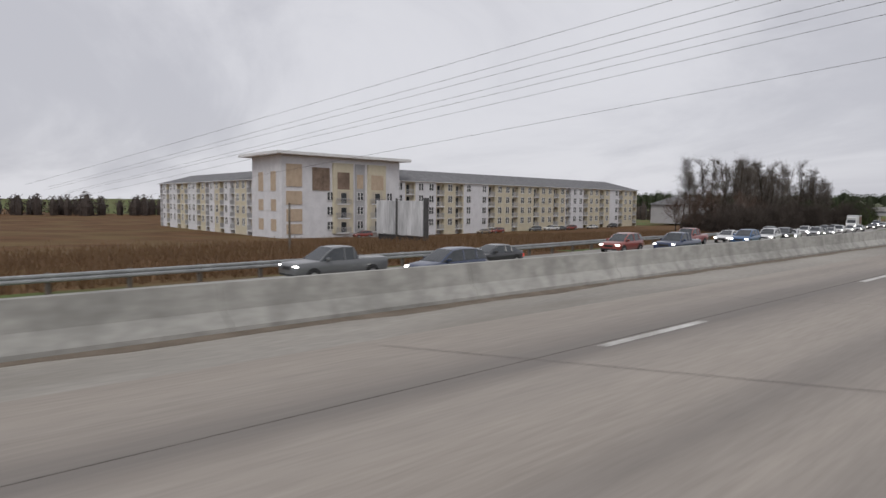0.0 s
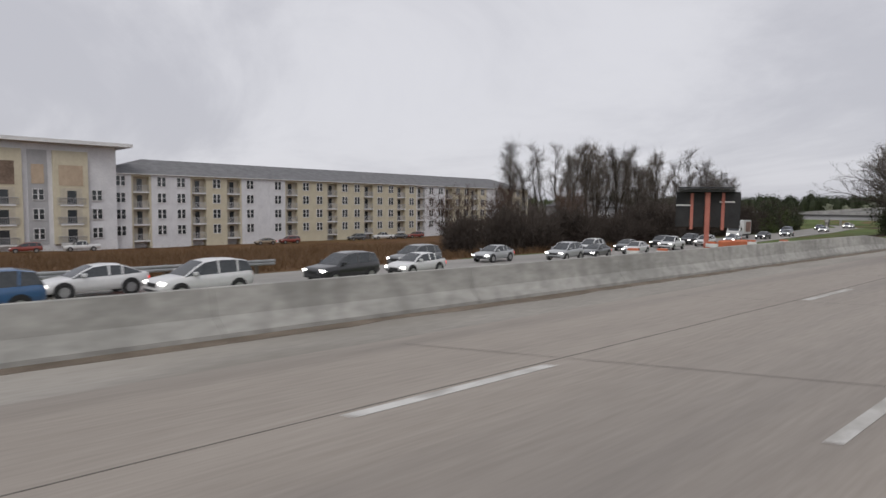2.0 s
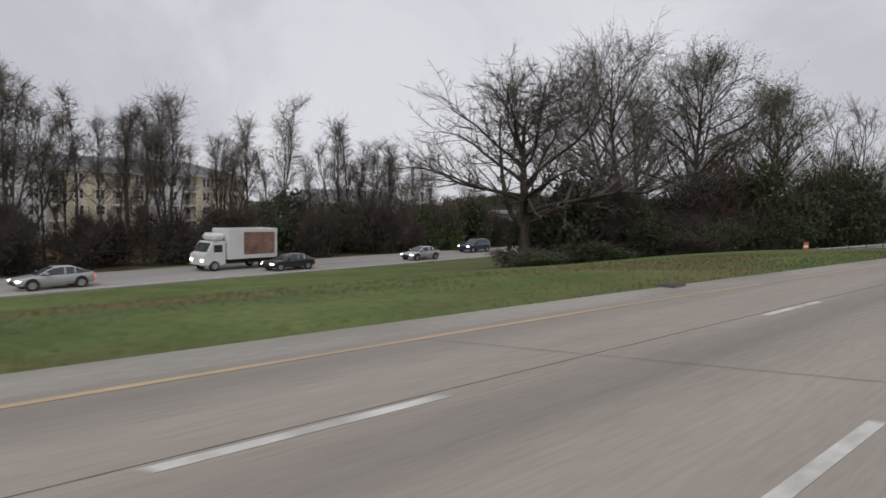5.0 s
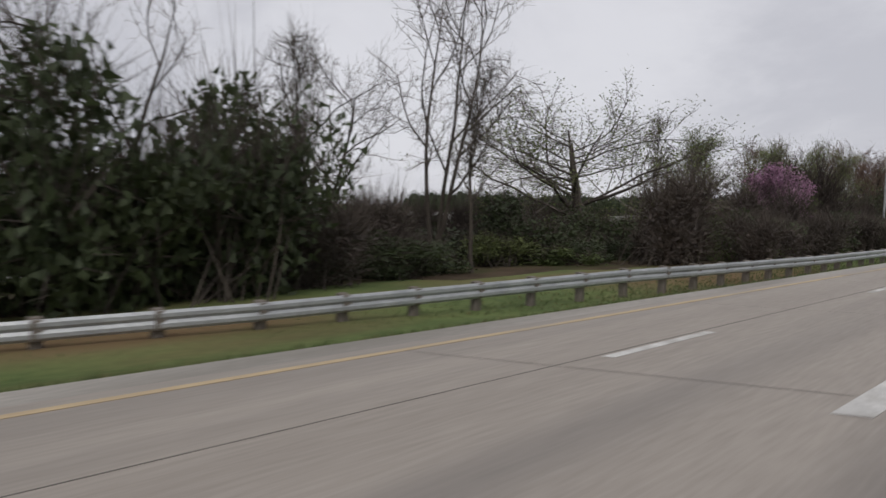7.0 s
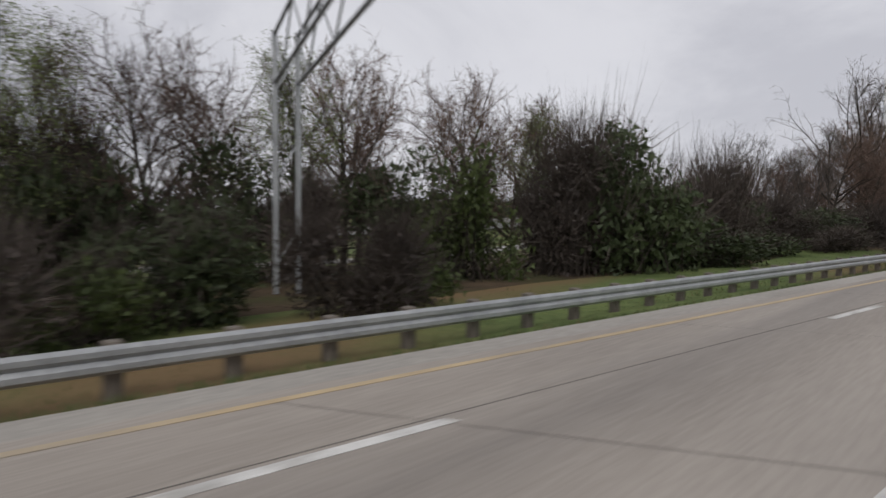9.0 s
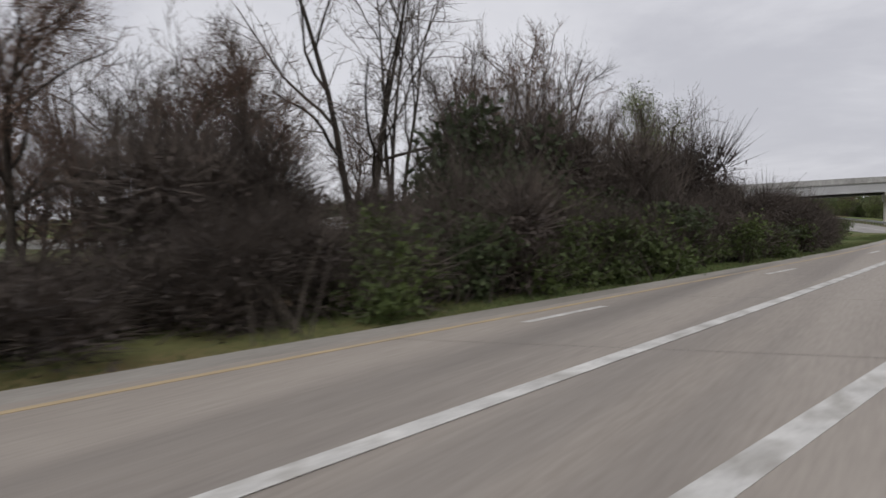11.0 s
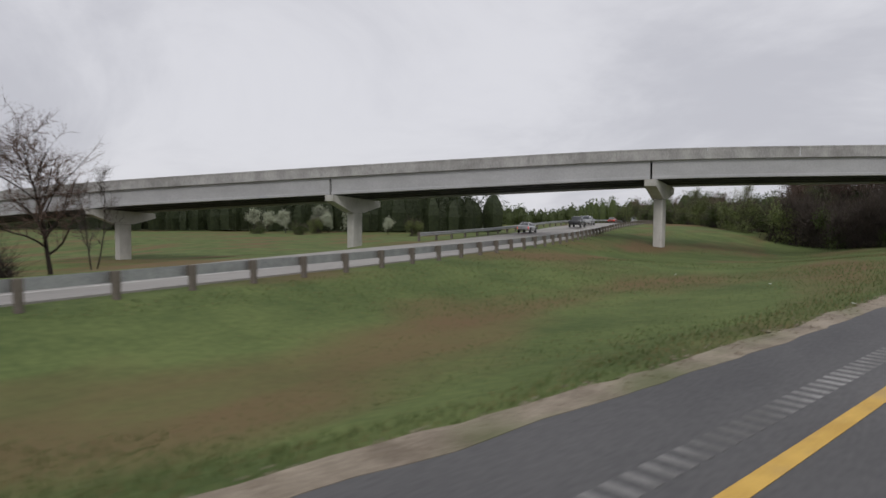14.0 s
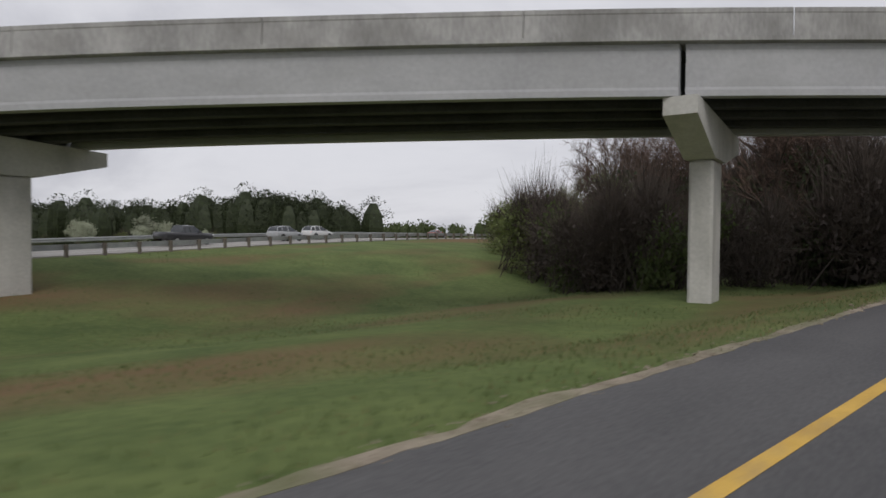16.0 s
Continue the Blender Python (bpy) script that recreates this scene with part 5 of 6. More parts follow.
for sx in (-1, 1):
    w = under("wheel", TYRE_ME, msg, pose(sx * 1.0, -0.1, 0.2, 0, 0, 90) @ Matrix.Diagonal((0.7, 0.7, 0.7, 1)))
for x, z in ((-0.95, 2.85), (0.75, 3.0)):
    part("sticker", box_bm(x - 0.3, x + 0.3, -0.127, -0.121, z, z + 0.06), M_REFLECT, msg)

bm = bmesh.new()
for z0, z1, r0, r1 in ((0.02, 0.28, 0.30, 0.28), (0.28, 0.44, 0.28, 0.27), (0.44, 0.6, 0.27, 0.25), (0.6, 0.76, 0.25, 0.24), (0.76, 1.0, 0.24, 0.20)):
    add_tube(bm, (0, 0, z0), (0, 0, z1), r0, r1, 18)
DRUM_ME = bm_mesh("body", bm, M_ORANGE)
BAND_ME = {}
for z, r in ((0.52, 0.277), (0.86, 0.238)):
    bm = bmesh.new()
    add_tube(bm, (0, 0, z - 0.07), (0, 0, z + 0.07), r, r - 0.004, 18)
    BAND_ME[z] = bm_mesh("white_band", bm, M_REFLECT)
bm = bmesh.new()
add_tube(bm, (0, 0, -0.02), (0, 0, 0.05), 0.42, 0.38, 18)
FOOT_ME = bm_mesh("rubber_foot", bm, M_TYRE)
for k, (x, y) in enumerate(((-13.3, 111.0), (-13.7, 117.0), (-14.5, 124.8), (-14.0, 108.0), (-13.4, 104.0))):
    t = thing("traffic_drum", "orange and white traffic drum behind the barrier", "traffic drum", spot(x, y, float(ground_z(x, y)) + 0.02, 0, 1.1), "traffic drums")
    under("body", DRUM_ME, t)
    under("rubber_foot", FOOT_ME, t)
    for z, me in BAND_ME.items():
        under("white_band", me, t)
wb = thing("water_barrier", "low orange plastic barrier section on the median", "barrier", spot(-13.3, 113.4, None, 80))
part("shell", box_bm(-0.9, 0.9, -0.25, 0.25, 0, 0.45, bevel=0.08), M_ORANGE, wb)
part("top_ridge", box_bm(-0.85, 0.85, -0.1, 0.1, 0.45, 0.9, bevel=0.06), M_ORANGE, wb)

board = thing("billboard", "pale weathered billboard panel on a dark steel frame in the field", "billboard", spot(-73.5, 104.3, float(ground_z(-73.5, 104.3)) - 0.3, -3, 1.36))
part("panel", box_bm(-4.6, 4.5, -0.08, 0.08, 1.05, 4.7, bevel=0.02), material("weathered_poster", (0.30, 0.31, 0.32), (0.66, 0.67, 0.68), 0.55, 0.7, 0.05, stretch=(1.5, 1, 0.25), fine=5), board)
part("end_frame", box_bm(4.5, 4.65, -0.25, 0.35, 0.6, 5.0), M_RAIL, board)
for x in (-3.3, -1.3, 1.0, 3.1):
    part("post", box_bm(x - 0.07, x + 0.07, 0.082, 0.24, -0.3, 4.6), M_RAIL, board)
part("front_post", box_bm(-0.5, -0.34, -0.26, -0.084, -0.3, 4.95), M_RAIL, board)
part("skirt", box_bm(-4.2, 4.4, -0.07, 0.07, 0.0, 1.0), M_BLACK, board)
pole = thing("utility_pole", "thin dark timber pole in the dry field", "pole", spot(-60, 69.3))
bm = bmesh.new()
add_tube(bm, (0, 0, -0.3), (0, 0, 3.9), 0.11, 0.08, 8)
part("shaft", bm, M_POST, pole)

# overhead gantry
gan = thing("sign_gantry", "galvanised steel truss sign gantry over the motorway", "sign gantry")
GZ = K * float(ground_z(-14.5, 355.6))
ga = Vector((*map(float, site(-14.6, 355.6)), 0))
gb = ga + Vector((30.0, -13.5, 0))
gd = (gb - ga).normalized()
gn = Vector((-gd.y, gd.x, 0))
for end in (ga, gb):
    bm = bmesh.new()
    for s in (-0.4, 0.4):
        q = end + gn * s
        add_tube(bm, (q.x, q.y, GZ), (q.x, q.y, 8.4), 0.11, 0.1, 10)
    for k in range(3):
        q0, q1 = end - gn * 0.4, end + gn * 0.4
        add_tube(bm, (q0.x, q0.y, 0.1 + k * 3.1), (q1.x, q1.y, 1.4 + k * 3.1), 0.04, 0.04, 6)
    part("upright", bm, M_STEEL, gan)
for z in (6.6, 8.3):
    for s in (-0.4, 0.4):
        bm = bmesh.new()
        add_tube(bm, ga + gn * s + Vector((0, 0, z)), gb + gn * s + Vector((0, 0, z)), 0.07, 0.07, 8)
        part("chord", bm, M_STEEL, gan)
n_web = 16
for k in range(n_web):
    for s in (-0.4, 0.4):
        a, b = ga + (gb - ga) * (k / n_web) + gn * s, ga + (gb - ga) * ((k + 1) / n_web) + gn * s
        bm = bmesh.new()
        add_tube(bm, a + Vector((0, 0, 6.6 if k % 2 else 8.3)), b + Vector((0, 0, 8.3 if k % 2 else 6.6)), 0.035, 0.035, 6)
        part("web", bm, M_STEEL, gan)

# power cables over the road
for k, (dz, dy) in enumerate(((0, 0), (1.7, -1.0), (1.9, -2.4), (2.5, -2.0), (2.8, -3.4), (3.4, -3.2), (3.8, -4.6))):
    cu = bpy.data.curves.new("cable", "CURVE")
    cu.dimensions, cu.bevel_depth, cu.bevel_resolution = "3D", 0.016, 1
    sp = cu.splines.new("POLY")
    a, b = Vector((-150, 124 + dy * 3, 0.5 + dz * 0.8)), Vector((45, 41 + dy, 14.5 + dz * 1.4))
    sp.points.add(20)
    for j in range(21):
        f = j / 20
        q = a.lerp(b, f)
        px, py = site(q.x, q.y)
        sp.points[j].co = (float(px), float(py), K * (q.z - 1.2 * 4 * f * (1 - f) * 0.3), 1)
    cu.materials.append(M_RAIL)
    tagged(new("power_cable", cu), "thin dark overhead power cable", "cable", "power cables")

mark = thing("end_marker", "small orange and white marker at the guardrail's end", "marker", spot(-15.3, 248.6, float(ground_z(-15.3, 248.6)) - 0.3, 15))
part("plate", box_bm(-0.13, 0.13, -0.015, 0.015, 0.3, 0.8, bevel=0.01), M_ORANGE, mark)
part("white_band", box_bm(-0.12, 0.12, -0.02, 0.02, 0.48, 0.62), M_REFLECT, mark)
part("stake", box_bm(-0.03, 0.03, 0.016, 0.06, -0.2, 0.8), M_POST, mark)


# ---- trees ----
def tubes(segs, sides):
    """A mesh of tapered tubes from rows (x0, y0, z0, r0, x1, y1, z1, r1)."""
    s = np.asarray(segs, float)
    a, b = s[:, 0:3], s[:, 4:7]
    d = b - a
    d /= np.linalg.norm(d, axis=1, keepdims=True) + 1e-9
    ref = np.where(np.abs(d[:, 2:3]) < 0.9, [[0, 0, 1.0]], [[1.0, 0, 0]])
    u = np.cross(d, ref)
    u /= np.linalg.norm(u, axis=1, keepdims=True)
    w = np.cross(d, u)
    ang = np.arange(sides) * 2 * math.pi / sides
    ring = u[:, None] * np.cos(ang)[None, :, None] + w[:, None] * np.sin(ang)[None, :, None]
    v = np.concatenate([a[:, None] + ring * s[:, 3][:, None, None], b[:, None] + ring * s[:, 7][:, None, None]], 1).reshape(-1, 3)
    o = np.arange(len(s))[:, None] * 2 * sides
    k = np.arange(sides)
    f = np.stack([o + k, o + (k + 1) % sides, o + sides + (k + 1) % sides, o + sides + k], -1).reshape(-1, 4)
    return v.tolist(), f.tolist()


def leaf_quads(rng, pts, size, n, spread):
    """n small bent leaves round each point."""
    p = np.repeat(np.asarray(pts, float), n, 0)
    p = p + rng.normal(0, spread, p.shape)
    u = rng.normal(size=p.shape)
    u /= np.linalg.norm(u, axis=1, keepdims=True)
    w = np.cross(u, rng.normal(size=p.shape))
    w /= np.linalg.norm(w, axis=1, keepdims=True) + 1e-9
    sz = size * rng.uniform(0.6, 1.4, (len(p), 1))
    v = np.stack([p - u * sz, p + u * sz * 0.8 + w * sz * 0.55, p + u * sz * 0.8 - w * sz * 0.55], 1).reshape(-1, 3)
    f = np.arange(len(p) * 3).reshape(-1, 3)
    return v.tolist(), f.tolist()


def slivers(rows, rng):
    """Fine twigs as long thin triangles: rows (x0, y0, z0, width, x1, y1, z1)."""
    s = np.asarray(rows, float)
    d = s[:, 4:7] - s[:, 0:3]
    w = np.cross(d, rng.normal(size=d.shape))
    w /= np.linalg.norm(w, axis=1, keepdims=True) + 1e-9
    w *= s[:, 3:4]
    v = np.stack([s[:, 0:3] - w, s[:, 0:3] + w, s[:, 4:7]], 1).reshape(-1, 3)
    return v.tolist(), np.arange(len(s) * 3).reshape(-1, 3).tolist()


def grow_tree(seed, height, trunk_r, bole, spread, limbs, subs, twigs, upward, lean=0.05, forks=1, dome=None):
    """Thick and thin limb rows and the twig ends of a bare tree of that height."""
    rng = np.random.default_rng(seed)
    thick, thin, fine, ends = [], [], [], []

    def wander(p, d, length, r0, r1, n, curve, up):
        rows = []
        for k in range(n):
            d = d + rng.normal(0, curve, 3) + np.array([0, 0, up])
            d = d / np.linalg.norm(d)
            q = p + d * length / n
            ra, rb = r0 + (r1 - r0) * k / n, r0 + (r1 - r0) * (k + 1) / n
            rows.append((*p, ra, *q, rb))
            p = q
        return rows, p, d

    def at(rows, f):
        i = min(int(f * len(rows)), len(rows) - 1)
        g = f * len(rows) - i
        r = np.array(rows[i])
        q = r[0:3] + (r[4:7] - r[0:3]) * g
        dd = r[4:7] - r[0:3]
        return q, dd / np.linalg.norm(dd), r[3] + (r[7] - r[3]) * g

    stems = []
    for k in range(forks):
        d0 = np.array([rng.normal(0, lean + 0.12 * (forks > 1)), rng.normal(0, lean + 0.12 * (forks > 1)), 1.0])
        d0 /= np.linalg.norm(d0)
        rows, p, d = wander(np.array([rng.normal(0, 0.12) * (forks > 1), rng.normal(0, 0.12) * (forks > 1), -0.25]), d0, height * rng.uniform(0.82, 0.95), trunk_r * (1 if forks == 1 else 0.7), trunk_r * 0.12, 9, 0.06, 0.05)
        thick += rows
        stems.append(rows)
    for k in range(limbs):
        rows = stems[k % len(stems)]
        f = bole + (0.97 - bole) * ((k + rng.uniform(0, 1)) / limbs)
        q, dd, r = at(rows, f)
        g = (f - bole) / (1 - bole)
        th = rng.uniform(0, 2 * math.pi)
        out = np.array([math.cos(th), math.sin(th), 0])
        d = dd * upward * (0.75 + 0.7 * g) + out * rng.uniform(0.7, 1.2)
        d /= np.linalg.norm(d)
        ln = height * spread * (0.62 + 0.5 * math.sin(math.pi * min(1.0, 0.12 + 0.8 * g)) - 0.22 * g) * rng.uniform(0.75, 1.2)
        if dome:
            # limbs reach out to a rounded crown: height of its middle, half width and half height
            rad = np.array([dome[1], dome[1], dome[2]]) * height
            p_, v_ = (q - np.array([0, 0, dome[0] * height])) / rad, d / rad
            aa, bb, cc = v_ @ v_, p_ @ v_, p_ @ p_ - 1
            ln = max(0.12 * height, (-bb + math.sqrt(max(0.0, bb * bb - aa * cc))) / aa * rng.uniform(0.78, 1.04))
        limb, e, ed = wander(q, d, ln, max(r * 0.62, 0.03), 0.022, 6, 0.16, (0.02 if dome else 0.07) * upward)
        thick += limb
        for j in range(subs):
            q2, d2, r2 = at(limb, 0.2 + 0.8 * (j + rng.uniform(0, 1)) / subs)
            d3 = d2 * 0.8 + rng.normal(0, 0.65, 3) + np.array([0, 0, 0.22 * upward])
            d3 /= np.linalg.norm(d3)
            sub, e2, _ = wander(q2, d3, ln * rng.uniform(0.28, 0.5), max(r2 * 0.55, 0.016), 0.009, 3, 0.2, 0.06)
            thin += sub
            for i in range(twigs):
                q4, d4, r4 = at(sub, 0.25 + 0.75 * (i + rng.uniform(0, 1)) / twigs)
                d5 = d4 * 0.8 + rng.normal(0, 0.6, 3) + np.array([0, 0, 0.12])
                d5 /= np.linalg.norm(d5)
                tl = rng.uniform(0.5, 1.15) * height / 13
                e3 = q4 + d5 * tl
                fine.append((*q4, 0.013, *e3))
                for side in range(2):
                    q6 = q4 + d5 * tl * rng.uniform(0.2, 0.8)
                    e6 = q6 + (d5 + rng.normal(0, 0.55, 3)) * tl * 0.5
                    fine.append((*q6, 0.010, *e6))
                ends.append(e3)
    return thick, thin, fine, ends


TREES = {}


def tree_kind(key, label, twig_mat, leaf=None, **kw):
    thick, thin, fine, ends = grow_tree(**kw)
    v, f = tubes(thick, 6)
    trunk = mesh_of("trunk", v, f, M_BARK, True)
    v, f = tubes(thin, 3)
    sv, sf = slivers(fine, np.random.default_rng(kw["seed"] + 7))
    f = f + [tuple(i + len(v) for i in q) for q in sf]
    v = v + sv
    mats, idx = [twig_mat], [0] * len(f)
    if leaf:
        rng = np.random.default_rng(kw["seed"] + 77)
        lv, lf = leaf_quads(rng, ends, leaf[1], leaf[2], leaf[3])
        o = len(v)
        v, f = v + lv, f + [tuple(i + o for i in q) for q in lf]
        mats, idx = mats + [leaf[0]], idx + [1] * len(lf)
    crown = mesh_of("crown", v, f, mats)
    crown.polygons.foreach_set("material_index", idx)
    TREES[key] = (trunk, crown, label, kw["height"])


tree_kind("oak", "spreading bare oak with dark trunk and rounded crown", M_TWIG, seed=3, height=10.5, trunk_r=0.33, bole=0.22, spread=0.56, limbs=26, subs=14, twigs=11, upward=0.75, dome=(0.60, 0.52, 0.42))
tree_kind("big_a", "tall broad bare tree with dense fine twigs", M_TWIG, seed=5, height=16, trunk_r=0.36, bole=0.22, spread=0.44, limbs=40, subs=14, twigs=9, upward=0.85, forks=2, dome=(0.58, 0.45, 0.43))
tree_kind("big_b", "tall bare tree with thin fresh green leaf haze", M_TWIG, (M_LEAF_NEW, 0.045, 4, 0.22), seed=8, height=15, trunk_r=0.30, bole=0.22, spread=0.42, limbs=34, subs=13, twigs=8, upward=0.85, dome=(0.57, 0.40, 0.43))
tree_kind("open", "tall bare tree with crooked dark limbs and an open crown", M_TWIG, seed=36, height=14, trunk_r=0.27, bole=0.26, spread=0.4, limbs=13, subs=8, twigs=6, upward=1.0, lean=0.09, forks=2, dome=(0.62, 0.38, 0.40))
tree_kind("tall_a", "slender bare tree with upright branches", M_TWIG, seed=11, height=15, trunk_r=0.16, bole=0.34, spread=0.17, limbs=17, subs=8, twigs=7, upward=1.7)
tree_kind("tall_b", "slender bare tree with a thin crown", M_TWIG, seed=12, height=14, trunk_r=0.14, bole=0.36, spread=0.18, limbs=16, subs=8, twigs=7, upward=1.6)
tree_kind("tall_c", "slim bare tree with forked stems", M_TWIG, seed=13, height=13.5, trunk_r=0.15, bole=0.30, spread=0.19, limbs=18, subs=8, twigs=7, upward=1.7, forks=2)
tree_kind("mid_a", "tangled bare tree with reddish brown buds", M_TWIGRED, seed=15, height=11, trunk_r=0.22, bole=0.18, spread=0.44, limbs=20, subs=11, twigs=10, upward=0.9)
tree_kind("mid_b", "tangled bare tree with dark crooked limbs", M_TWIG, seed=16, height=12, trunk_r=0.30, bole=0.28, spread=0.50, limbs=16, subs=11, twigs=9, upward=0.8, forks=2)
tree_kind("mid_c", "bare round-crowned tree with fine budding twigs", M_TWIGRED, seed=19, height=11, trunk_r=0.20, bole=0.28, spread=0.40, limbs=22, subs=11, twigs=10, upward=1.0)
tree_kind("green_a", "tree with thin fresh green spring leaves", M_TWIG, (M_LEAF_NEW, 0.055, 9, 0.26), seed=21, height=9, trunk_r=0.20, bole=0.15, spread=0.44, limbs=17, subs=9, twigs=7, upward=0.9)
tree_kind("spread", "low spreading tree with pale fresh leaves and dark crooked limbs", M_TWIG, (M_LEAF_NEW, 0.06, 5, 0.24), seed=52, height=8.5, trunk_r=0.32, bole=0.12, spread=0.62, limbs=26, subs=12, twigs=7, upward=0.35, lean=0.1, forks=2, dome=(0.58, 0.72, 0.42))
tree_kind("fork", "slender bare tree with three stems from one base", M_TWIG, seed=33, height=14, trunk_r=0.19, bole=0.30, spread=0.30, limbs=19, subs=8, twigs=6, upward=1.15, forks=3)
tree_kind("redbud", "small redbud tree covered with pink blossom", M_TWIG, (M_PINK, 0.09, 9, 0.2), seed=27, height=5.2, trunk_r=0.11, bole=0.22, spread=0.46, limbs=13, subs=8, twigs=7, upward=0.9)
tree_kind("pale", "small tree in pale spring blossom", M_TWIG, (M_PALE, 0.15, 6, 0.3), seed=29, height=5.5, trunk_r=0.14, bole=0.2, spread=0.42, limbs=12, subs=7, twigs=5, upward=0.9)


def tree(key, x, y, height=None, turn=None, group="", wide=1.0):
    trunk, crown, label, h0 = TREES[key]
    s = (height or h0) / h0
    r = random.uniform(0, 360) if turn is None else turn
    t = thing("tree", label, "tree", spot(x, y, None, r) @ Matrix.Diagonal((s * wide, s * wide, s, 1)), group)
    under("trunk", trunk, t)
    under("crown", crown, t)
    return t


# ---- bushes ----
def bush_mesh(seed, w, h, leaves, size, mat, canes=60, lumps=9, open_=0.0, fine=700, twig_mat=None):
    """Leaves in uneven lumps, bent canes and a haze of fine twigs."""
    rng = np.random.default_rng(seed)
    c = np.stack([rng.uniform(-0.34, 0.34, lumps) * w, rng.uniform(-0.34, 0.34, lumps) * w, rng.uniform(0.12, 0.66, lumps) * h], 1)
    rad = np.stack([rng.uniform(0.14, 0.30, lumps) * w, rng.uniform(0.14, 0.30, lumps) * w, rng.uniform(0.16, 0.36, lumps) * h], 1)
    k = rng.integers(0, lumps, leaves)
    d = rng.normal(size=(leaves, 3))
    d /= np.linalg.norm(d, axis=1, keepdims=True)
    p = c[k] + d * rad[k] * (rng.uniform(0.4 - open_, 1.0, (leaves, 1)) + rng.exponential(0.07, (leaves, 1)))
    p[:, 2] = np.abs(p[:, 2])
    v, f = leaf_quads(rng, p, size, 1, 0.05)
    k = rng.integers(0, lumps, fine)
    d = rng.normal(size=(fine, 3)) + np.array([0, 0, 0.6])
    d /= np.linalg.norm(d, axis=1, keepdims=True)
    a = c[k] + d * rad[k] * 0.55
    b = a + (d + rng.normal(0, 0.3, (fine, 3)) + np.array([0, 0, 0.35])) * rng.uniform(0.5, 1.3, (fine, 1)) * h * 0.24
    a[:, 2], b[:, 2] = np.abs(a[:, 2]), np.abs(b[:, 2])
    sv, sf = slivers(np.concatenate([a, np.full((fine, 1), 0.014), b], 1), rng)
    n_leaf, o = len(f), len(v)
    me = mesh_of("foliage", v + sv, f + [tuple(i + o for i in q) for q in sf], [mat, twig_mat or M_BRUSHTWIG])
    me.polygons.foreach_set("material_index", [0] * n_leaf + [1] * len(sf))
    rows = []
    for j in range(canes):
        a = np.array([rng.normal(0, 0.16 * w), rng.normal(0, 0.16 * w), -0.15])
        b = c[rng.integers(0, lumps)] + rng.normal(0, 0.14, 3) * np.array([w, w, h])
        b[2] = abs(b[2]) + 0.25 * h
        m = (a + b) / 2 + rng.normal(0, 0.12, 3)
        rows += [(*a, 0.028, *m, 0.018), (*m, 0.018, *b, 0.005)]
    return me, mesh_of("cane_tangle", *tubes(rows, 3), M_BARK)


BUSHES = {
    "dark_a": (*bush_mesh(41, 4.2, 3.4, 3400, 0.11, M_LEAF_DARK, 40), "dense dark evergreen bush"),
    "dark_b": (*bush_mesh(42, 5.0, 4.4, 3700, 0.12, M_LEAF_DARK, 45, 12), "tall dark evergreen thicket"),
    "brush_a": (*bush_mesh(43, 4.5, 3.4, 3200, 0.10, M_LEAF_BRUSH, 50, 11, 0.2), "olive green roadside bush"),
    "brush_b": (*bush_mesh(44, 3.4, 2.2, 3200, 0.085, M_LEAF_BRUSH, 60, 8, 0.2), "low olive green bush"),
    "brown_a": (*bush_mesh(45, 5.0, 4.6, 2300, 0.095, M_LEAF_BROWN, 70, 12, 0.35, 2300, M_BRUSHTWIG), "tangled dark brown winter brush"),
    "brown_b": (*bush_mesh(46, 4.2, 3.4, 2100, 0.09, M_LEAF_BROWN, 60, 10, 0.35, 2000, M_BRUSHTWIG), "dense brown winter thicket"),
    "fresh": (*bush_mesh(47, 4.2, 3.8, 4000, 0.095, M_LEAF_NEW, 50, 10, 0.1), "bush in fresh light green leaf"),
}


FAR_BRUSH = []


def bush(key, x, y, s=1.0, tall=1.0, turn=None, far=False):
    fol, canes, label = BUSHES[key]
    m = spot(x, y, float(ground_z(x, y)) - 0.05, random.uniform(0, 360) if turn is None else turn) @ Matrix.Diagonal((s, s, s * tall, 1))
    if far:
        FAR_BRUSH.append((fol, canes, m))
        return None
    t = thing("bush", label, "bush", m)
    under("foliage", fol, t)
    under("cane_tangle", canes, t)
    return t


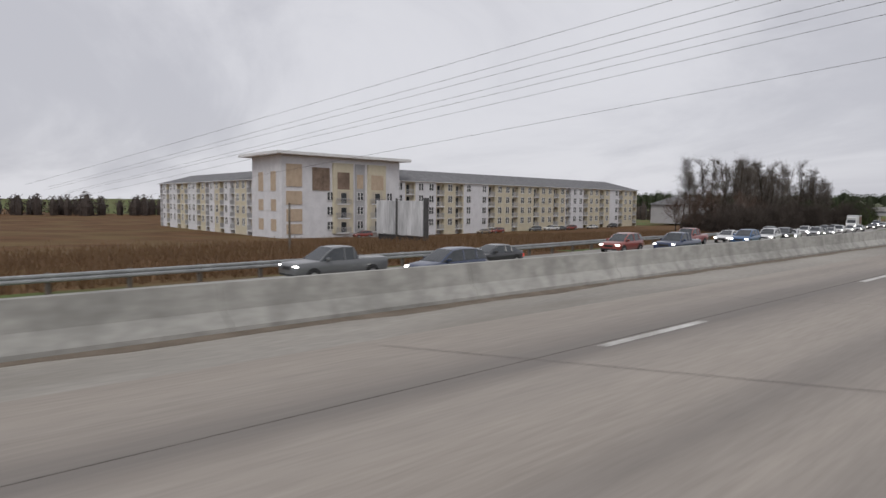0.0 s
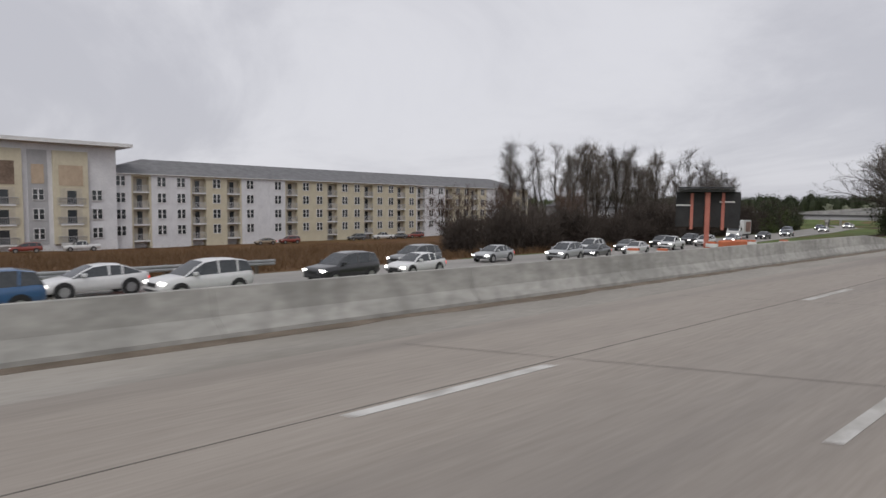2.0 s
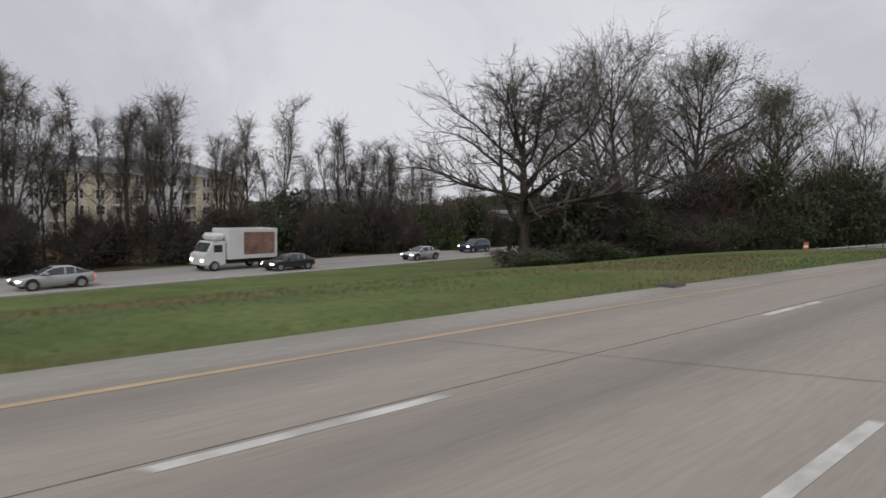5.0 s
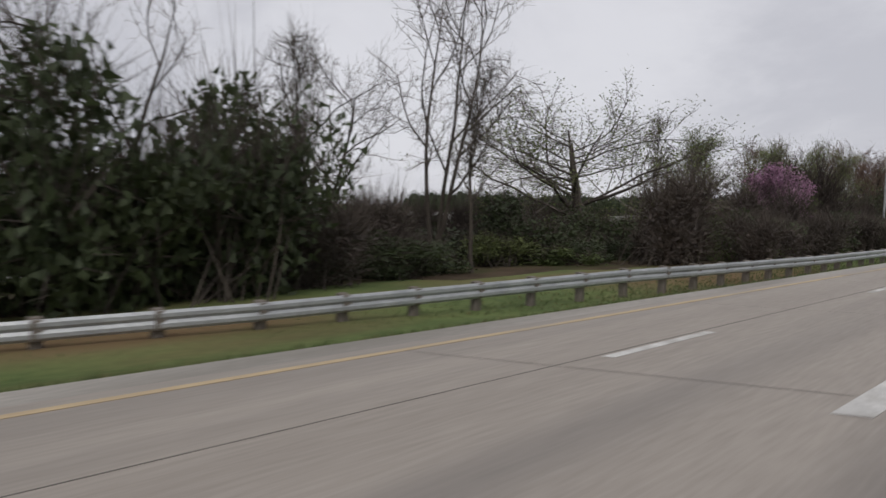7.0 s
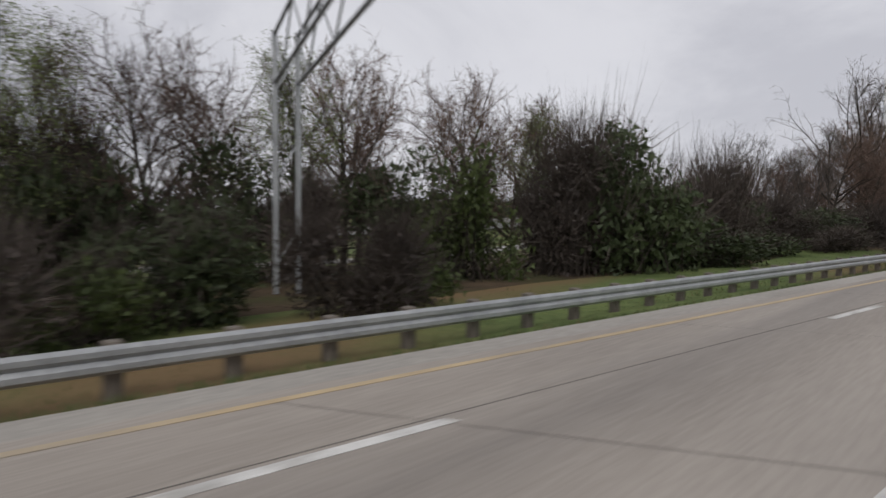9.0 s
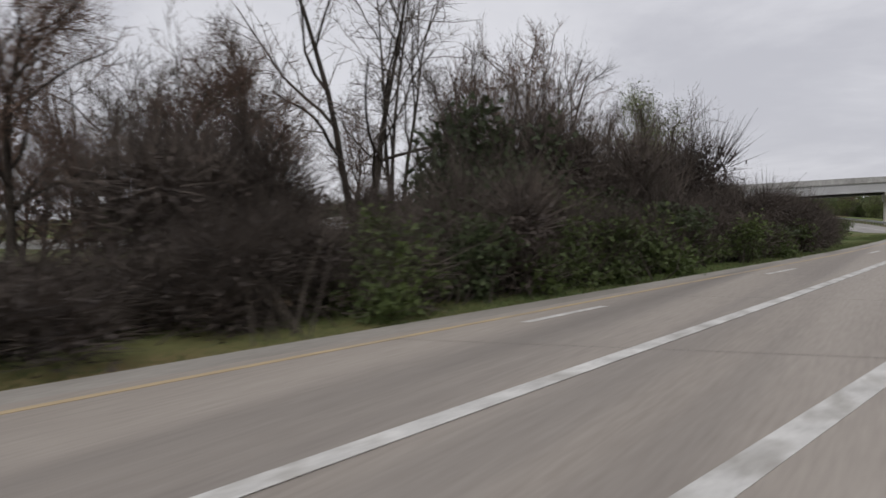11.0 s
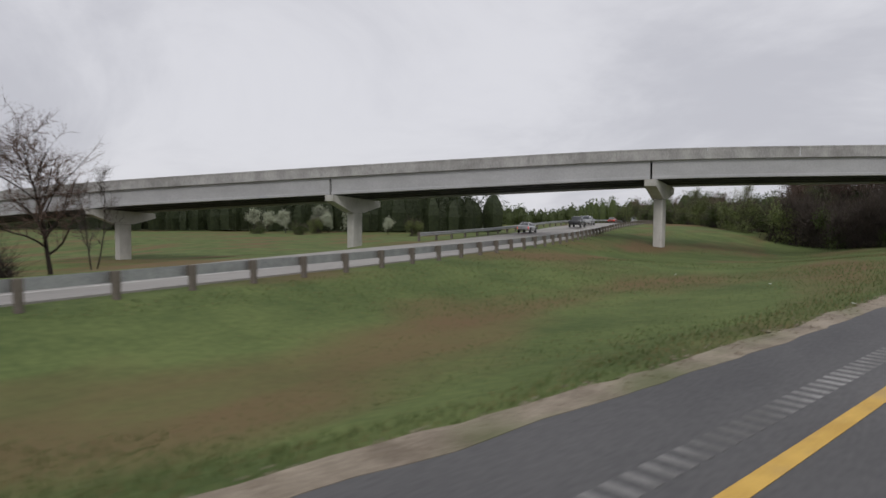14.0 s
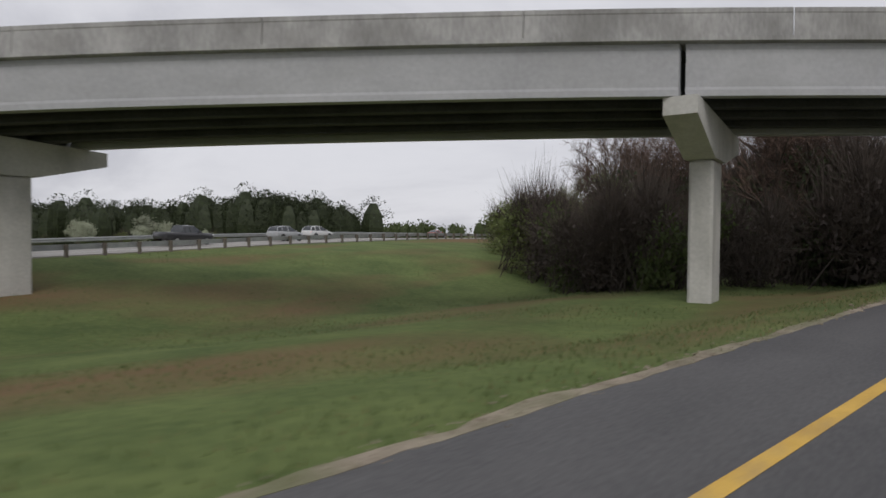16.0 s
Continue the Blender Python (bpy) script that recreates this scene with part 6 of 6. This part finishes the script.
def brush_mass(name, label):
    """All far bushes gathered so far, joined into one uncountable mass."""
    co, corner, start, slot, mats, n_v, n_l = [], [], [], [], [], 0, 0
    for fol, canes, m in FAR_BRUSH:
        for me in (fol, canes):
            v, l, f, k = np.empty(len(me.vertices) * 3), np.empty(len(me.loops), np.int32), np.empty(len(me.polygons), np.int32), np.empty(len(me.polygons), np.int32)
            me.vertices.foreach_get("co", v)
            me.loops.foreach_get("vertex_index", l)
            me.polygons.foreach_get("loop_start", f)
            me.polygons.foreach_get("material_index", k)
            own = []
            for mat in me.materials:
                if mat not in mats:
                    mats.append(mat)
                own.append(mats.index(mat))
            a = np.array(m)
            co.append(v.reshape(-1, 3) @ a[:3, :3].T + a[:3, 3])
            corner.append(l + n_v)
            start.append(f + n_l)
            slot.append(np.array(own, np.int32)[k])
            n_v, n_l = n_v + len(me.vertices), n_l + len(me.loops)
    FAR_BRUSH.clear()
    me = bpy.data.meshes.new(name)
    for mat in mats:
        me.materials.append(mat)
    start = np.concatenate(start)
    me.vertices.add(n_v)
    me.vertices.foreach_set("co", np.concatenate(co).ravel())
    me.loops.add(n_l)
    me.loops.foreach_set("vertex_index", np.concatenate(corner))
    me.polygons.add(len(start))
    me.polygons.foreach_set("loop_start", start)
    me.polygons.foreach_set("material_index", np.concatenate(slot))
    me.update(calc_edges=True)
    return tagged(new(name, me), label, "brush", kind="stuff")


random.seed(4)
U = random.uniform
# slender row behind the opposite carriageway
for k, y in enumerate(np.linspace(217, 296, 48)):
    tree(("tall_a", "tall_b", "tall_c")[k % 3], -76 + U(-7, 7), y + U(-1.4, 1.4), U(12.4, 16.6) * (1.0 - 0.25 * float(ease(y, 262, 290))), group="row of bare trees")
for k, y in enumerate(np.linspace(178, 204, 8)):
    tree(("mid_a", "mid_c", "tall_c")[k % 3], -64 + U(-6, 5), y, U(5.0, 7.2))
for k, y in enumerate(np.linspace(296, 330, 6)):
    tree(("tall_b", "mid_a", "tall_c")[k % 3], -80 + U(-8, 6), y, U(6.5, 9))
# brown brush along the far side of that carriageway
for k, y in enumerate(np.linspace(158, 300, 42)):
    x = float(OPP(y)) - OPP_WIDE - U(2.5, 10)
    bush(("brown_a", "brown_b", "brown_a")[k % 3], x, y, U(0.85, 1.15), 1.0 + 0.15 * float(ease(y, 160, 215)), far=True)
for k, y in enumerate(np.linspace(190, 330, 14)):
    bush(("brown_a", "brown_b")[k % 2], float(OPP(y)) - OPP_WIDE - U(12, 26), y, U(1.0, 1.3), 0.75, far=True)
for k, y in enumerate(np.linspace(262, 330, 8)):
    bush(("dark_b", "dark_a", "brush_a")[k % 3], float(OPP(y)) - OPP_WIDE - U(2, 9), y, U(1.1, 1.6), 1.1, far=True)
brush_mass("roadside_brush", "dark brown winter brush behind the opposite carriageway")
# wooded median: the big oaks and their undergrowth
tree("oak", -30.2, 240.5, 11.6, 20, wide=1.2)
for key, x, y, h in (("big_a", -29.0, 253, 14.6), ("big_b", -26.0, 260, 14.0), ("big_a", -32.5, 264, 13.2), ("big_b", -22.5, 268, 12.0), ("open", -28, 281, 11.0), ("mid_a", -23.5, 258, 7.5), ("mid_b", -26, 290, 8.5), ("tall_a", -19.0, 292, 9), ("tall_b", -20.5, 283, 9)):
    tree(key, x, y, h)
for k, y in enumerate(np.linspace(242, 312, 18)):
    bush(("dark_a", "brown_b", "brush_b", "dark_a")[k % 4], -21.5 + U(-9, 3) + 2.0 * float(ease(y, 270, 310)), y, U(0.7, 1.0), 0.9 - 0.4 * float(ease(y, 280, 290)))
for k, y in enumerate(np.linspace(282, 338, 8)):
    bush(("brush_a", "dark_b", "fresh")[k % 3], -24 + U(-6, 3), y, U(0.75, 1.1), 0.6)
# dense dark growth behind and beside the oaks
for k, y in enumerate(np.linspace(243, 300, 20)):
    bush(("dark_b", "brown_a", "dark_b", "dark_a")[k % 4], -31.0 + U(-4, 5) + 0.06 * (y - 243), y, U(1.0, 1.3), U(1.0, 1.3) * (1 - 0.55 * float(ease(y, 280, 290))))
for k, (x, y) in enumerate(((-20.5, 262), (-18.5, 267), (-18.0, 272), (-16.5, 275), (-19.5, 278))):
    bush(("dark_b", "dark_a")[k % 2], x, y, U(1.15, 1.35), U(1.35, 1.6))
for k, y in enumerate(np.linspace(303, 326, 9)):
    bush(("dark_a", "brush_a", "brown_b")[k % 3], -34.5 + 2.0 * (k % 3), y, 1.0, 1.35, 37 * k)
# low brush close behind the guardrail
for k, y in enumerate(np.linspace(300, 352, 17)):
    bush(("brown_b", "brush_b", "dark_a")[k % 3], float(GRASS_L(y)) - 5.8 - 0.9 * (k % 3), y, 0.74, 1.05, 53 * k)
# around the guardrail
tree("fork", -23.0, 295.5, 13.5, 40)
tree("spread", -27.5, 320.5, 9.5, 160, wide=1.25)
tree("redbud", -16.5, 327.5, 4.5, 10, wide=1.25)
tree("redbud", -17.2, 331.5, 3.7, 100, wide=1.25)
for x, y in ((-20.5, 318.0), (-22.5, 323.5), (-21.0, 335.5), (-23.0, 341.0)):
    bush("fresh", x, y, 1.0, 1.1)
tree("tall_b", -34, 352, 13.0)
for key, x, y, h in (("green_a", -22.5, 328, 7.0), ("green_a", -25, 335, 7.4), ("green_a", -21.5, 343, 7.0), ("mid_a", -24, 350, 7.6), ("mid_c", -22, 358, 7.8), ("mid_a", -21, 368, 8.0), ("mid_c", -20, 379, 7.8), ("mid_a", -22, 390, 8), ("green_a", -19.5, 347, 7.0), ("green_a", -23, 354, 7.6), ("mid_c", -24, 363, 8.4), ("green_a", -20.5, 364, 7.2), ("mid_c", -23.5, 373, 8.2), ("mid_a", -18.5, 374, 7.4), ("green_a", -21, 385, 7.0), ("mid_c", -17, 386, 7.0), ("mid_a", -24, 396, 8.5)):
    tree(key, x, y, h)
for k, y in enumerate(np.linspace(300, 398, 36)):
    x = float(GRASS_L(y)) - (14.5 if 322 < y < 362 else 9.5) - U(0, 9)
    bush(("brown_a", "dark_b", "brown_b", "brush_a", "dark_a")[k % 5], x, y, U(0.85, 1.15), U(0.75, 0.95) + 0.65 * float(ease(y, 322, 345)) - 0.45 * float(ease(y, 380, 396)))
# the wood beside the bend
def bend(x, y):
    s = float(np.interp(y, [380, 420, 460, 490, 520, 560], [0, 0.6, 1, 1, 0.75, 0.15]))
    return x + s * (0.8 + 0.105 * (3 - x)), y + s * (0.4 + 0.07 * (3 - x))


for key, x, y, h in (("tall_b", -12.0, 418, 9.3), ("tall_c", -14.5, 421, 8.2), ("mid_c", -14.5, 429.5, 9.6), ("mid_c", -12.5, 435, 7.6), ("tall_a", -15, 442, 11.4), ("mid_c", -13.0, 441, 8.0), ("open", -16.1, 452.5, 17.0), ("fork", -16.8, 457.8, 15.8),
                     ("mid_a", -14, 463, 9.5), ("tall_a", -17, 465, 13.0), ("tall_c", -17.5, 471.5, 13.4), ("mid_a", -16.7, 478.8, 13.6), ("open", -18.6, 487.3, 15.4), ("mid_c", -19, 494, 12.0), ("tall_b", -20, 505.5, 11.4), ("mid_a", -14, 503, 8.2), ("tall_a", -20, 514, 15.0),
                     ("green_a", -16.3, 525.5, 14.4), ("mid_b", -19.2, 530.5, 15.6), ("tall_c", -19.5, 537, 17.2), ("tall_b", -20, 543.5, 18.0), ("mid_b", -21, 549, 12.5), ("mid_c", -19.7, 563.2, 12.6), ("mid_c", -21.5, 576, 10.6), ("mid_a", -25, 557, 11), ("tall_a", -24, 571, 11.0), ("tall_c", -26, 585, 9.0),
                     ("mid_a", -27, 470, 9.5), ("mid_c", -28, 500, 9.5), ("mid_a", -29, 520, 9.5), ("mid_b", -26, 446, 10)):
    tree(key, *bend(x, y), h)
for k in range(11):
    y = 437 + 1.5 * k
    tree(("mid_a", "mid_c", "mid_b", "tall_c")[k % 4], *bend(-21.0 - 5.0 * (k % 3), y), 6.6 + 1.0 * (k % 4))


def brush_edge(y):
    return min(float(GRASS_L(y)) - 0.4, float(np.interp(y, [458, 470, 485, 505, 530, 545, 560, 590], [8.2, 8.1, 7.5, 7.1, 4.4, 1.0, -4.4, -13.0])))


# tall brown brush at the back, a lower olive hedge along the verge
for k, y in enumerate(np.linspace(400, 562, 44)):
    far = float(ease(y, 455, 475))
    tall = U(0.95, 1.3) - 0.62 * float(ease(432 - y, 0, 11)) + 0.15 * float(ease(y, 428, 436)) * (1 - float(ease(y, 440, 450))) - 0.15 * float(ease(y, 470, 490)) + 0.3 * float(ease(y, 508, 535))
    bush(("brown_a", "brown_b", "dark_b", "brown_a")[k % 4], brush_edge(y) - 4.0 - 5.0 * far * (1 - 0.85 * float(ease(y, 502, 530))) - U(0, 7), y + U(-1, 1), U(1.0, 1.25), tall * 0.95 * (1 - 0.35 * float(ease(y, 545, 570))))
for k, y in enumerate(np.linspace(424, 548, 46)):
    s_ = U(0.66, 0.92)
    low = float(ease(y, 446, 468))
    bush(("brush_a", "dark_a", "brush_b", "brush_a", "brush_b")[k % 5], brush_edge(y) - 1.3 * s_ - U(0, 1.2) - 0.5 * low, y, s_, (U(0.8, 1.05) if k % 5 not in (2, 4) else U(1.0, 1.3)) * (1 - 0.42 * low + 0.75 * float(ease(y, 508, 532))))
for k, y in enumerate(np.linspace(468, 548, 16)):
    bush(("brush_a", "brush_b", "dark_a")[k % 3], brush_edge(y) - U(3.5, 9), y, U(0.8, 1.05), (0.55, 0.85, 0.55)[k % 3] * (1 + 0.9 * float(ease(y, 508, 532))))
for k, y in enumerate(np.linspace(386, 474, 24)):
    bush(("brown_b", "brown_a")[k % 2], brush_edge(y) - 1.2 - U(0, 1.6), y, U(0.62, 0.85), U(0.75, 1.0) * (1 - 0.3 * float(ease(430 - y, 0, 16))))
for k, y in enumerate(np.linspace(376, 404, 9)):
    bush(("brown_a", "dark_b", "brown_b")[k % 3], float(GRASS_L(y)) - U(6, 13), y, U(0.9, 1.15), U(0.5, 0.65))
# dark undergrowth under the oaks of the median
for k in range(20):
    y = 225 + 3.4 * k
    x = float(np.interp(y, [216, 232, 245, 262, 295], [-23.0, -20.0, -18.5, -18.0, -17.0])) - (0.0, 3.2, 1.2, 5.0)[k % 4]
    bush(("dark_a", "brown_a", "dark_b")[k % 3], x, y, U(0.62, 0.85), U(0.8, 1.0) * (0.4 if k < 6 else 1.0))
# beyond the bridge, along the ramp: a dense brown thicket whose far edge is greener
thicket_edge = lambda y: float(np.interp(y, [652, 660, 668, 690, 720], [25.0, 20.3, 15.0, 11.0, 8.0]))
for k in range(44):
    y = 655 + 58 * (k / 43.0) + U(-1, 1)
    bush(("brown_a", "dark_b", "brown_b", "brown_a")[k % 4], thicket_edge(y) + 2.0 + U(0, 27), y + 2, U(1.3, 1.6), U(1.1, 1.45), far=True)
for k, (x, y) in enumerate(((24.0, 652.5), (26.5, 650.5), (29, 651), (31.5, 654), (34.0, 659), (36.0, 665), (38, 673), (40, 684), (22.5, 655.5), (20.4, 659.5), (18.2, 663.5))):
    bush(("brown_b", "brown_a", "brush_a")[k % 3], x, y, U(1.0, 1.25), U(1.25, 1.55), far=True)
for k in range(16):
    y = 668 + 150 * (k / 15.0) ** 1.2
    x = float(np.interp(y, [668, 820], [14.0, -45])) + U(-1, 3)
    bush(("fresh", "brush_a", "fresh", "brush_b")[k % 4], x, y, U(1.15, 1.5), U(0.95, 1.2), far=True)
    if k % 2:
        tree(("green_a", "mid_c")[k % 4 // 2], x + 4, y + 3, U(6.0, 7.2))
for k in range(30):
    y = 656 + U(0, 60)
    tree(("mid_a", "mid_c", "mid_a", "tall_c")[k % 4], thicket_edge(y) + 3 + U(0, 24), y, U(8.5, 11.5))
for x, y, h in ((-125.7, 794, 7.0), (-109.7, 782, 5.5), (-125.7, 776.6, 5.5), (-140, 790, 5.2), (-118, 786, 4.8), (-96, 778, 4.0), (-150, 800, 6.0)):
    tree("pale", x, y, h)
for k in range(5):
    bush(("brush_a", "fresh", "brush_b")[k % 3], U(-150, -80), U(762, 792), U(0.9, 1.4), far=True)
brush_mass("thicket", "dense brown thicket with a greener edge beyond the bridge")


# ---- distant woods: uncountable crowns along the horizon ----
def far_woods(name, label, path, deep, height, crowns, leaves, size, mat, seed, slim=0.2):
    """Ragged crowns of loose leaf clumps, standing close together along a line."""
    rng = np.random.default_rng(seed)
    path = np.asarray(path, float)
    t = rng.uniform(0, len(path) - 1, crowns)
    i = np.minimum(t.astype(int), len(path) - 2)
    c = path[i] + (path[i + 1] - path[i]) * (t - i)[:, None] + rng.uniform(-deep, deep, (crowns, 2))
    run = np.array([noise.noise(Vector((a * 0.03, b * 0.03, seed))) for a, b in c])
    tall = K * height * np.clip(0.85 + 0.3 * run + rng.normal(0, 0.09, crowns), 0.45, 1.3)
    base = K * ground_z(c[:, 0], c[:, 1])
    c = np.stack(site(c[:, 0], c[:, 1]), 1)
    k = np.repeat(np.arange(crowns), leaves)
    f = rng.uniform(0, 1, len(k)) ** 0.8
    wide = tall[k] * slim * (1.0 - 0.82 * np.clip((f - 0.5) / 0.5, 0, 1) ** 1.9) * rng.uniform(0.55, 1.05, len(k))
    th = rng.uniform(0, 2 * math.pi, len(k))
    pts = np.stack([c[k, 0] + wide * np.cos(th), c[k, 1] + wide * np.sin(th), base[k] + f * tall[k]], 1)
    v, f = leaf_quads(rng, pts, size, 1, size * 0.5)
    for (x, y), h, z in zip(c, tall, base):
        o, r = len(v), h * slim
        for level, wide_ in ((0.0, 0.46), (0.4, 0.58), (0.66, 0.44), (0.86, 0.16)):
            v += [(x + r * wide_ * math.cos(j * 1.257 + x), y + r * wide_ * math.sin(j * 1.257 + x), z + h * level) for j in range(5)]
        f += [(o + 5 * i_ + j, o + 5 * i_ + (j + 1) % 5, o + 5 * i_ + 5 + (j + 1) % 5, o + 5 * i_ + 5 + j) for i_ in range(3) for j in range(5)]
    return tagged(new(name, mesh_of(name, v, f, mat)), label, "woods", kind="stuff")


far_woods("distant_pines", "dark green pine wood beyond the bridge", [(-330, 770), (-200, 800), (-118, 822), (-98, 832)], 9, 12.5, 430, 330, 0.34, M_LEAF_DARK, 61, 0.42)
far_woods("distant_woods", "dull green tree line on the horizon", [(-700, 1250), (-420, 1300), (-200, 1380), (-60, 1420), (150, 1400), (420, 1350), (800, 1250)], 30, 15, 700, 50, 1.3, M_LEAF_BRUSH, 62, 0.5)
far_woods("distant_woods", "olive tree line behind the opposite carriageway", [(-110, 345), (-128, 400), (-155, 480), (-205, 580)], 10, 8, 150, 230, 0.24, M_LEAF_BROWN, 63, 0.3)
far_woods("distant_woods", "bare brown tree line behind the apartment building", [(-420, 60), (-400, 260), (-330, 420), (-200, 520)], 22, 9, 300, 90, 0.55, M_LEAF_BROWN, 64, 0.35)
far_woods("distant_woods", "green tree line beside the distant road", [(-14, 770), (20, 762), (60, 775), (130, 790), (260, 800)], 12, 8.5, 240, 260, 0.24, M_LEAF_BRUSH, 65, 0.42)
far_woods("distant_woods", "dark tree line far ahead", [(-90, 960), (0, 1000), (120, 980), (300, 940)], 20, 11, 200, 130, 0.5, M_LEAF_BRUSH, 66, 0.3)


# ---- grass: blades on the verges that the camera passes ----
def grass_field(name, label, count, pick, tall, seed, mats, wide=0.018):
    rng = np.random.default_rng(seed)
    xy = pick(rng, count)
    z = K * ground_z(xy[:, 0], xy[:, 1])
    xy = np.stack(site(xy[:, 0], xy[:, 1]), 1)
    h = tall * rng.uniform(0.4, 1.2, len(xy))
    a = rng.uniform(0, math.pi, len(xy))
    dx, dy = np.cos(a) * wide, np.sin(a) * wide
    lx, ly = rng.normal(0, 0.35, len(xy)) * h, rng.normal(0, 0.35, len(xy)) * h
    v = np.stack([np.stack([xy[:, 0] - dx, xy[:, 1] - dy, z - 0.02], 1), np.stack([xy[:, 0] + dx, xy[:, 1] + dy, z - 0.02], 1), np.stack([xy[:, 0] + lx, xy[:, 1] + ly, z + h], 1)], 1).reshape(-1, 3)
    f = np.arange(len(xy) * 3).reshape(-1, 3)
    me = mesh_of(name, v.tolist(), f.tolist(), mats)
    if len(mats) > 1:
        me.polygons.foreach_set("material_index", (rng.uniform(size=len(xy)) < 0.16).astype(int).tolist())
    return tagged(new(name, me), label, "grass", kind="stuff")


def pick_median(rng, n):
    y = rng.uniform(132, 500, n)
    wide = np.where(y < 230, 5.0, np.where(y < 395, 3.0, 1.3))
    return np.stack([GRASS_L(y) - 0.1 - np.abs(rng.normal(0, 1, n)) * wide, y], 1)


def pick_gore(rng, n):
    y = 489.5 + 170 * rng.uniform(0, 1, n) ** 1.35
    lo = np.where(y < 506, np.interp(y, [489.5, 491, 493, 497, 503, 506], [19.9, 19.2, 18.6, 18.1, 16.9, 17.0]), MAIN_R(y) + 1.3) + 0.1
    hi = np.where(y < 507, np.interp(y, [488, 489.5, 491, 493.6, 496, 500, 507], [19.6, 19.95, 20.3, 20.1, 20.8, 21.9, 24.3]), RAMP_L(y)) - 0.15
    return np.stack([hi - (hi - lo) * rng.uniform(0, 1, n) ** 1.3 + rng.normal(0, 0.13, n), y], 1)


def pick_dry(rng, n):
    y = rng.uniform(10, 205, n)
    return np.stack([OPP(y) - OPP_WIDE - 1.6 - np.abs(rng.normal(0, 26, n)), y], 1)


M_BLADE = leaf_material("grass_blades", (0.088, 0.122, 0.042), (0.150, 0.186, 0.071), 0.3)
M_TAN = leaf_material("tan_grass_blades", (0.15, 0.125, 0.055), (0.23, 0.19, 0.09), 0.3)
M_STRAW = leaf_material("dry_grass_blades", (0.13, 0.075, 0.036), (0.22, 0.135, 0.07), 0.3)
grass_field("median_grass", "green spring grass on the median verge", 90000, pick_median, 0.10, 71, [M_BLADE, M_TAN])
grass_field("gore_grass", "green grass between motorway and exit ramp", 110000, pick_gore, 0.10, 72, [M_BLADE, M_TAN])
grass_field("dry_grass", "dry reddish brown field grass", 45000, pick_dry, 0.9, 73, [M_STRAW], 0.05)
# litter
rng = random.Random(9)
for x, y in ((24.5, 516), (14.5, 612), (30.9, 566), (30.2, 560), (35.2, 584), (-7.0, 600), (20, 575), (35.9, 590), (36.6, 601), (34.8, 586.5), (31.0, 556.5), (29.8, 547), (26.0, 563), (23, 548), (-8.7, 160.5)):
    bm = bmesh.new()
    bmesh.ops.create_icosphere(bm, subdivisions=1, radius=0.05)
    for v in bm.verts:
        v.co = Vector((v.co.x * rng.uniform(0.7, 1.6), v.co.y * rng.uniform(0.5, 1.3), abs(v.co.z) * rng.uniform(0.2, 0.6)))
    tagged(new("litter", bm_mesh("litter", bm, M_REFLECT)), "crumpled white scrap of litter in the grass", "litter").matrix_world = spot(x, y, float(ground_z(x, y)) + 0.02)


# loose stones along the ramp's ragged edge
def stones(count, seed):
    rng = np.random.default_rng(seed)
    y = 507 + 130 * rng.uniform(0, 1, count) ** 1.2
    x = RAMP_L(y) + rng.normal(-0.02, 0.16, count)
    r = rng.uniform(0.012, 0.035, count) + 0.03 * (rng.uniform(0, 1, count) > 0.95)
    corner = np.array([(1, 0, 0), (0, 1, 0), (-1, 0, 0), (0, -1, 0), (0, 0, 0.7), (0, 0, -0.5)], float)
    x, y = site(x, y)
    v = np.stack([x, y, np.full(count, 0.02)], 1)[:, None] + corner[None] * r[:, None, None] * rng.uniform(0.6, 1.5, (count, 6, 3))
    face = np.array([(0, 1, 4), (1, 2, 4), (2, 3, 4), (3, 0, 4), (1, 0, 5), (2, 1, 5), (3, 2, 5), (0, 3, 5)])
    f = (np.arange(count)[:, None, None] * 6 + face[None]).reshape(-1, 3)
    return tagged(new("loose_stones", mesh_of("loose_stones", v.reshape(-1, 3).tolist(), f.tolist(), M_GRAVEL)), "pale loose stones along the edge of the ramp", "gravel", kind="stuff")


stones(1600, 81)
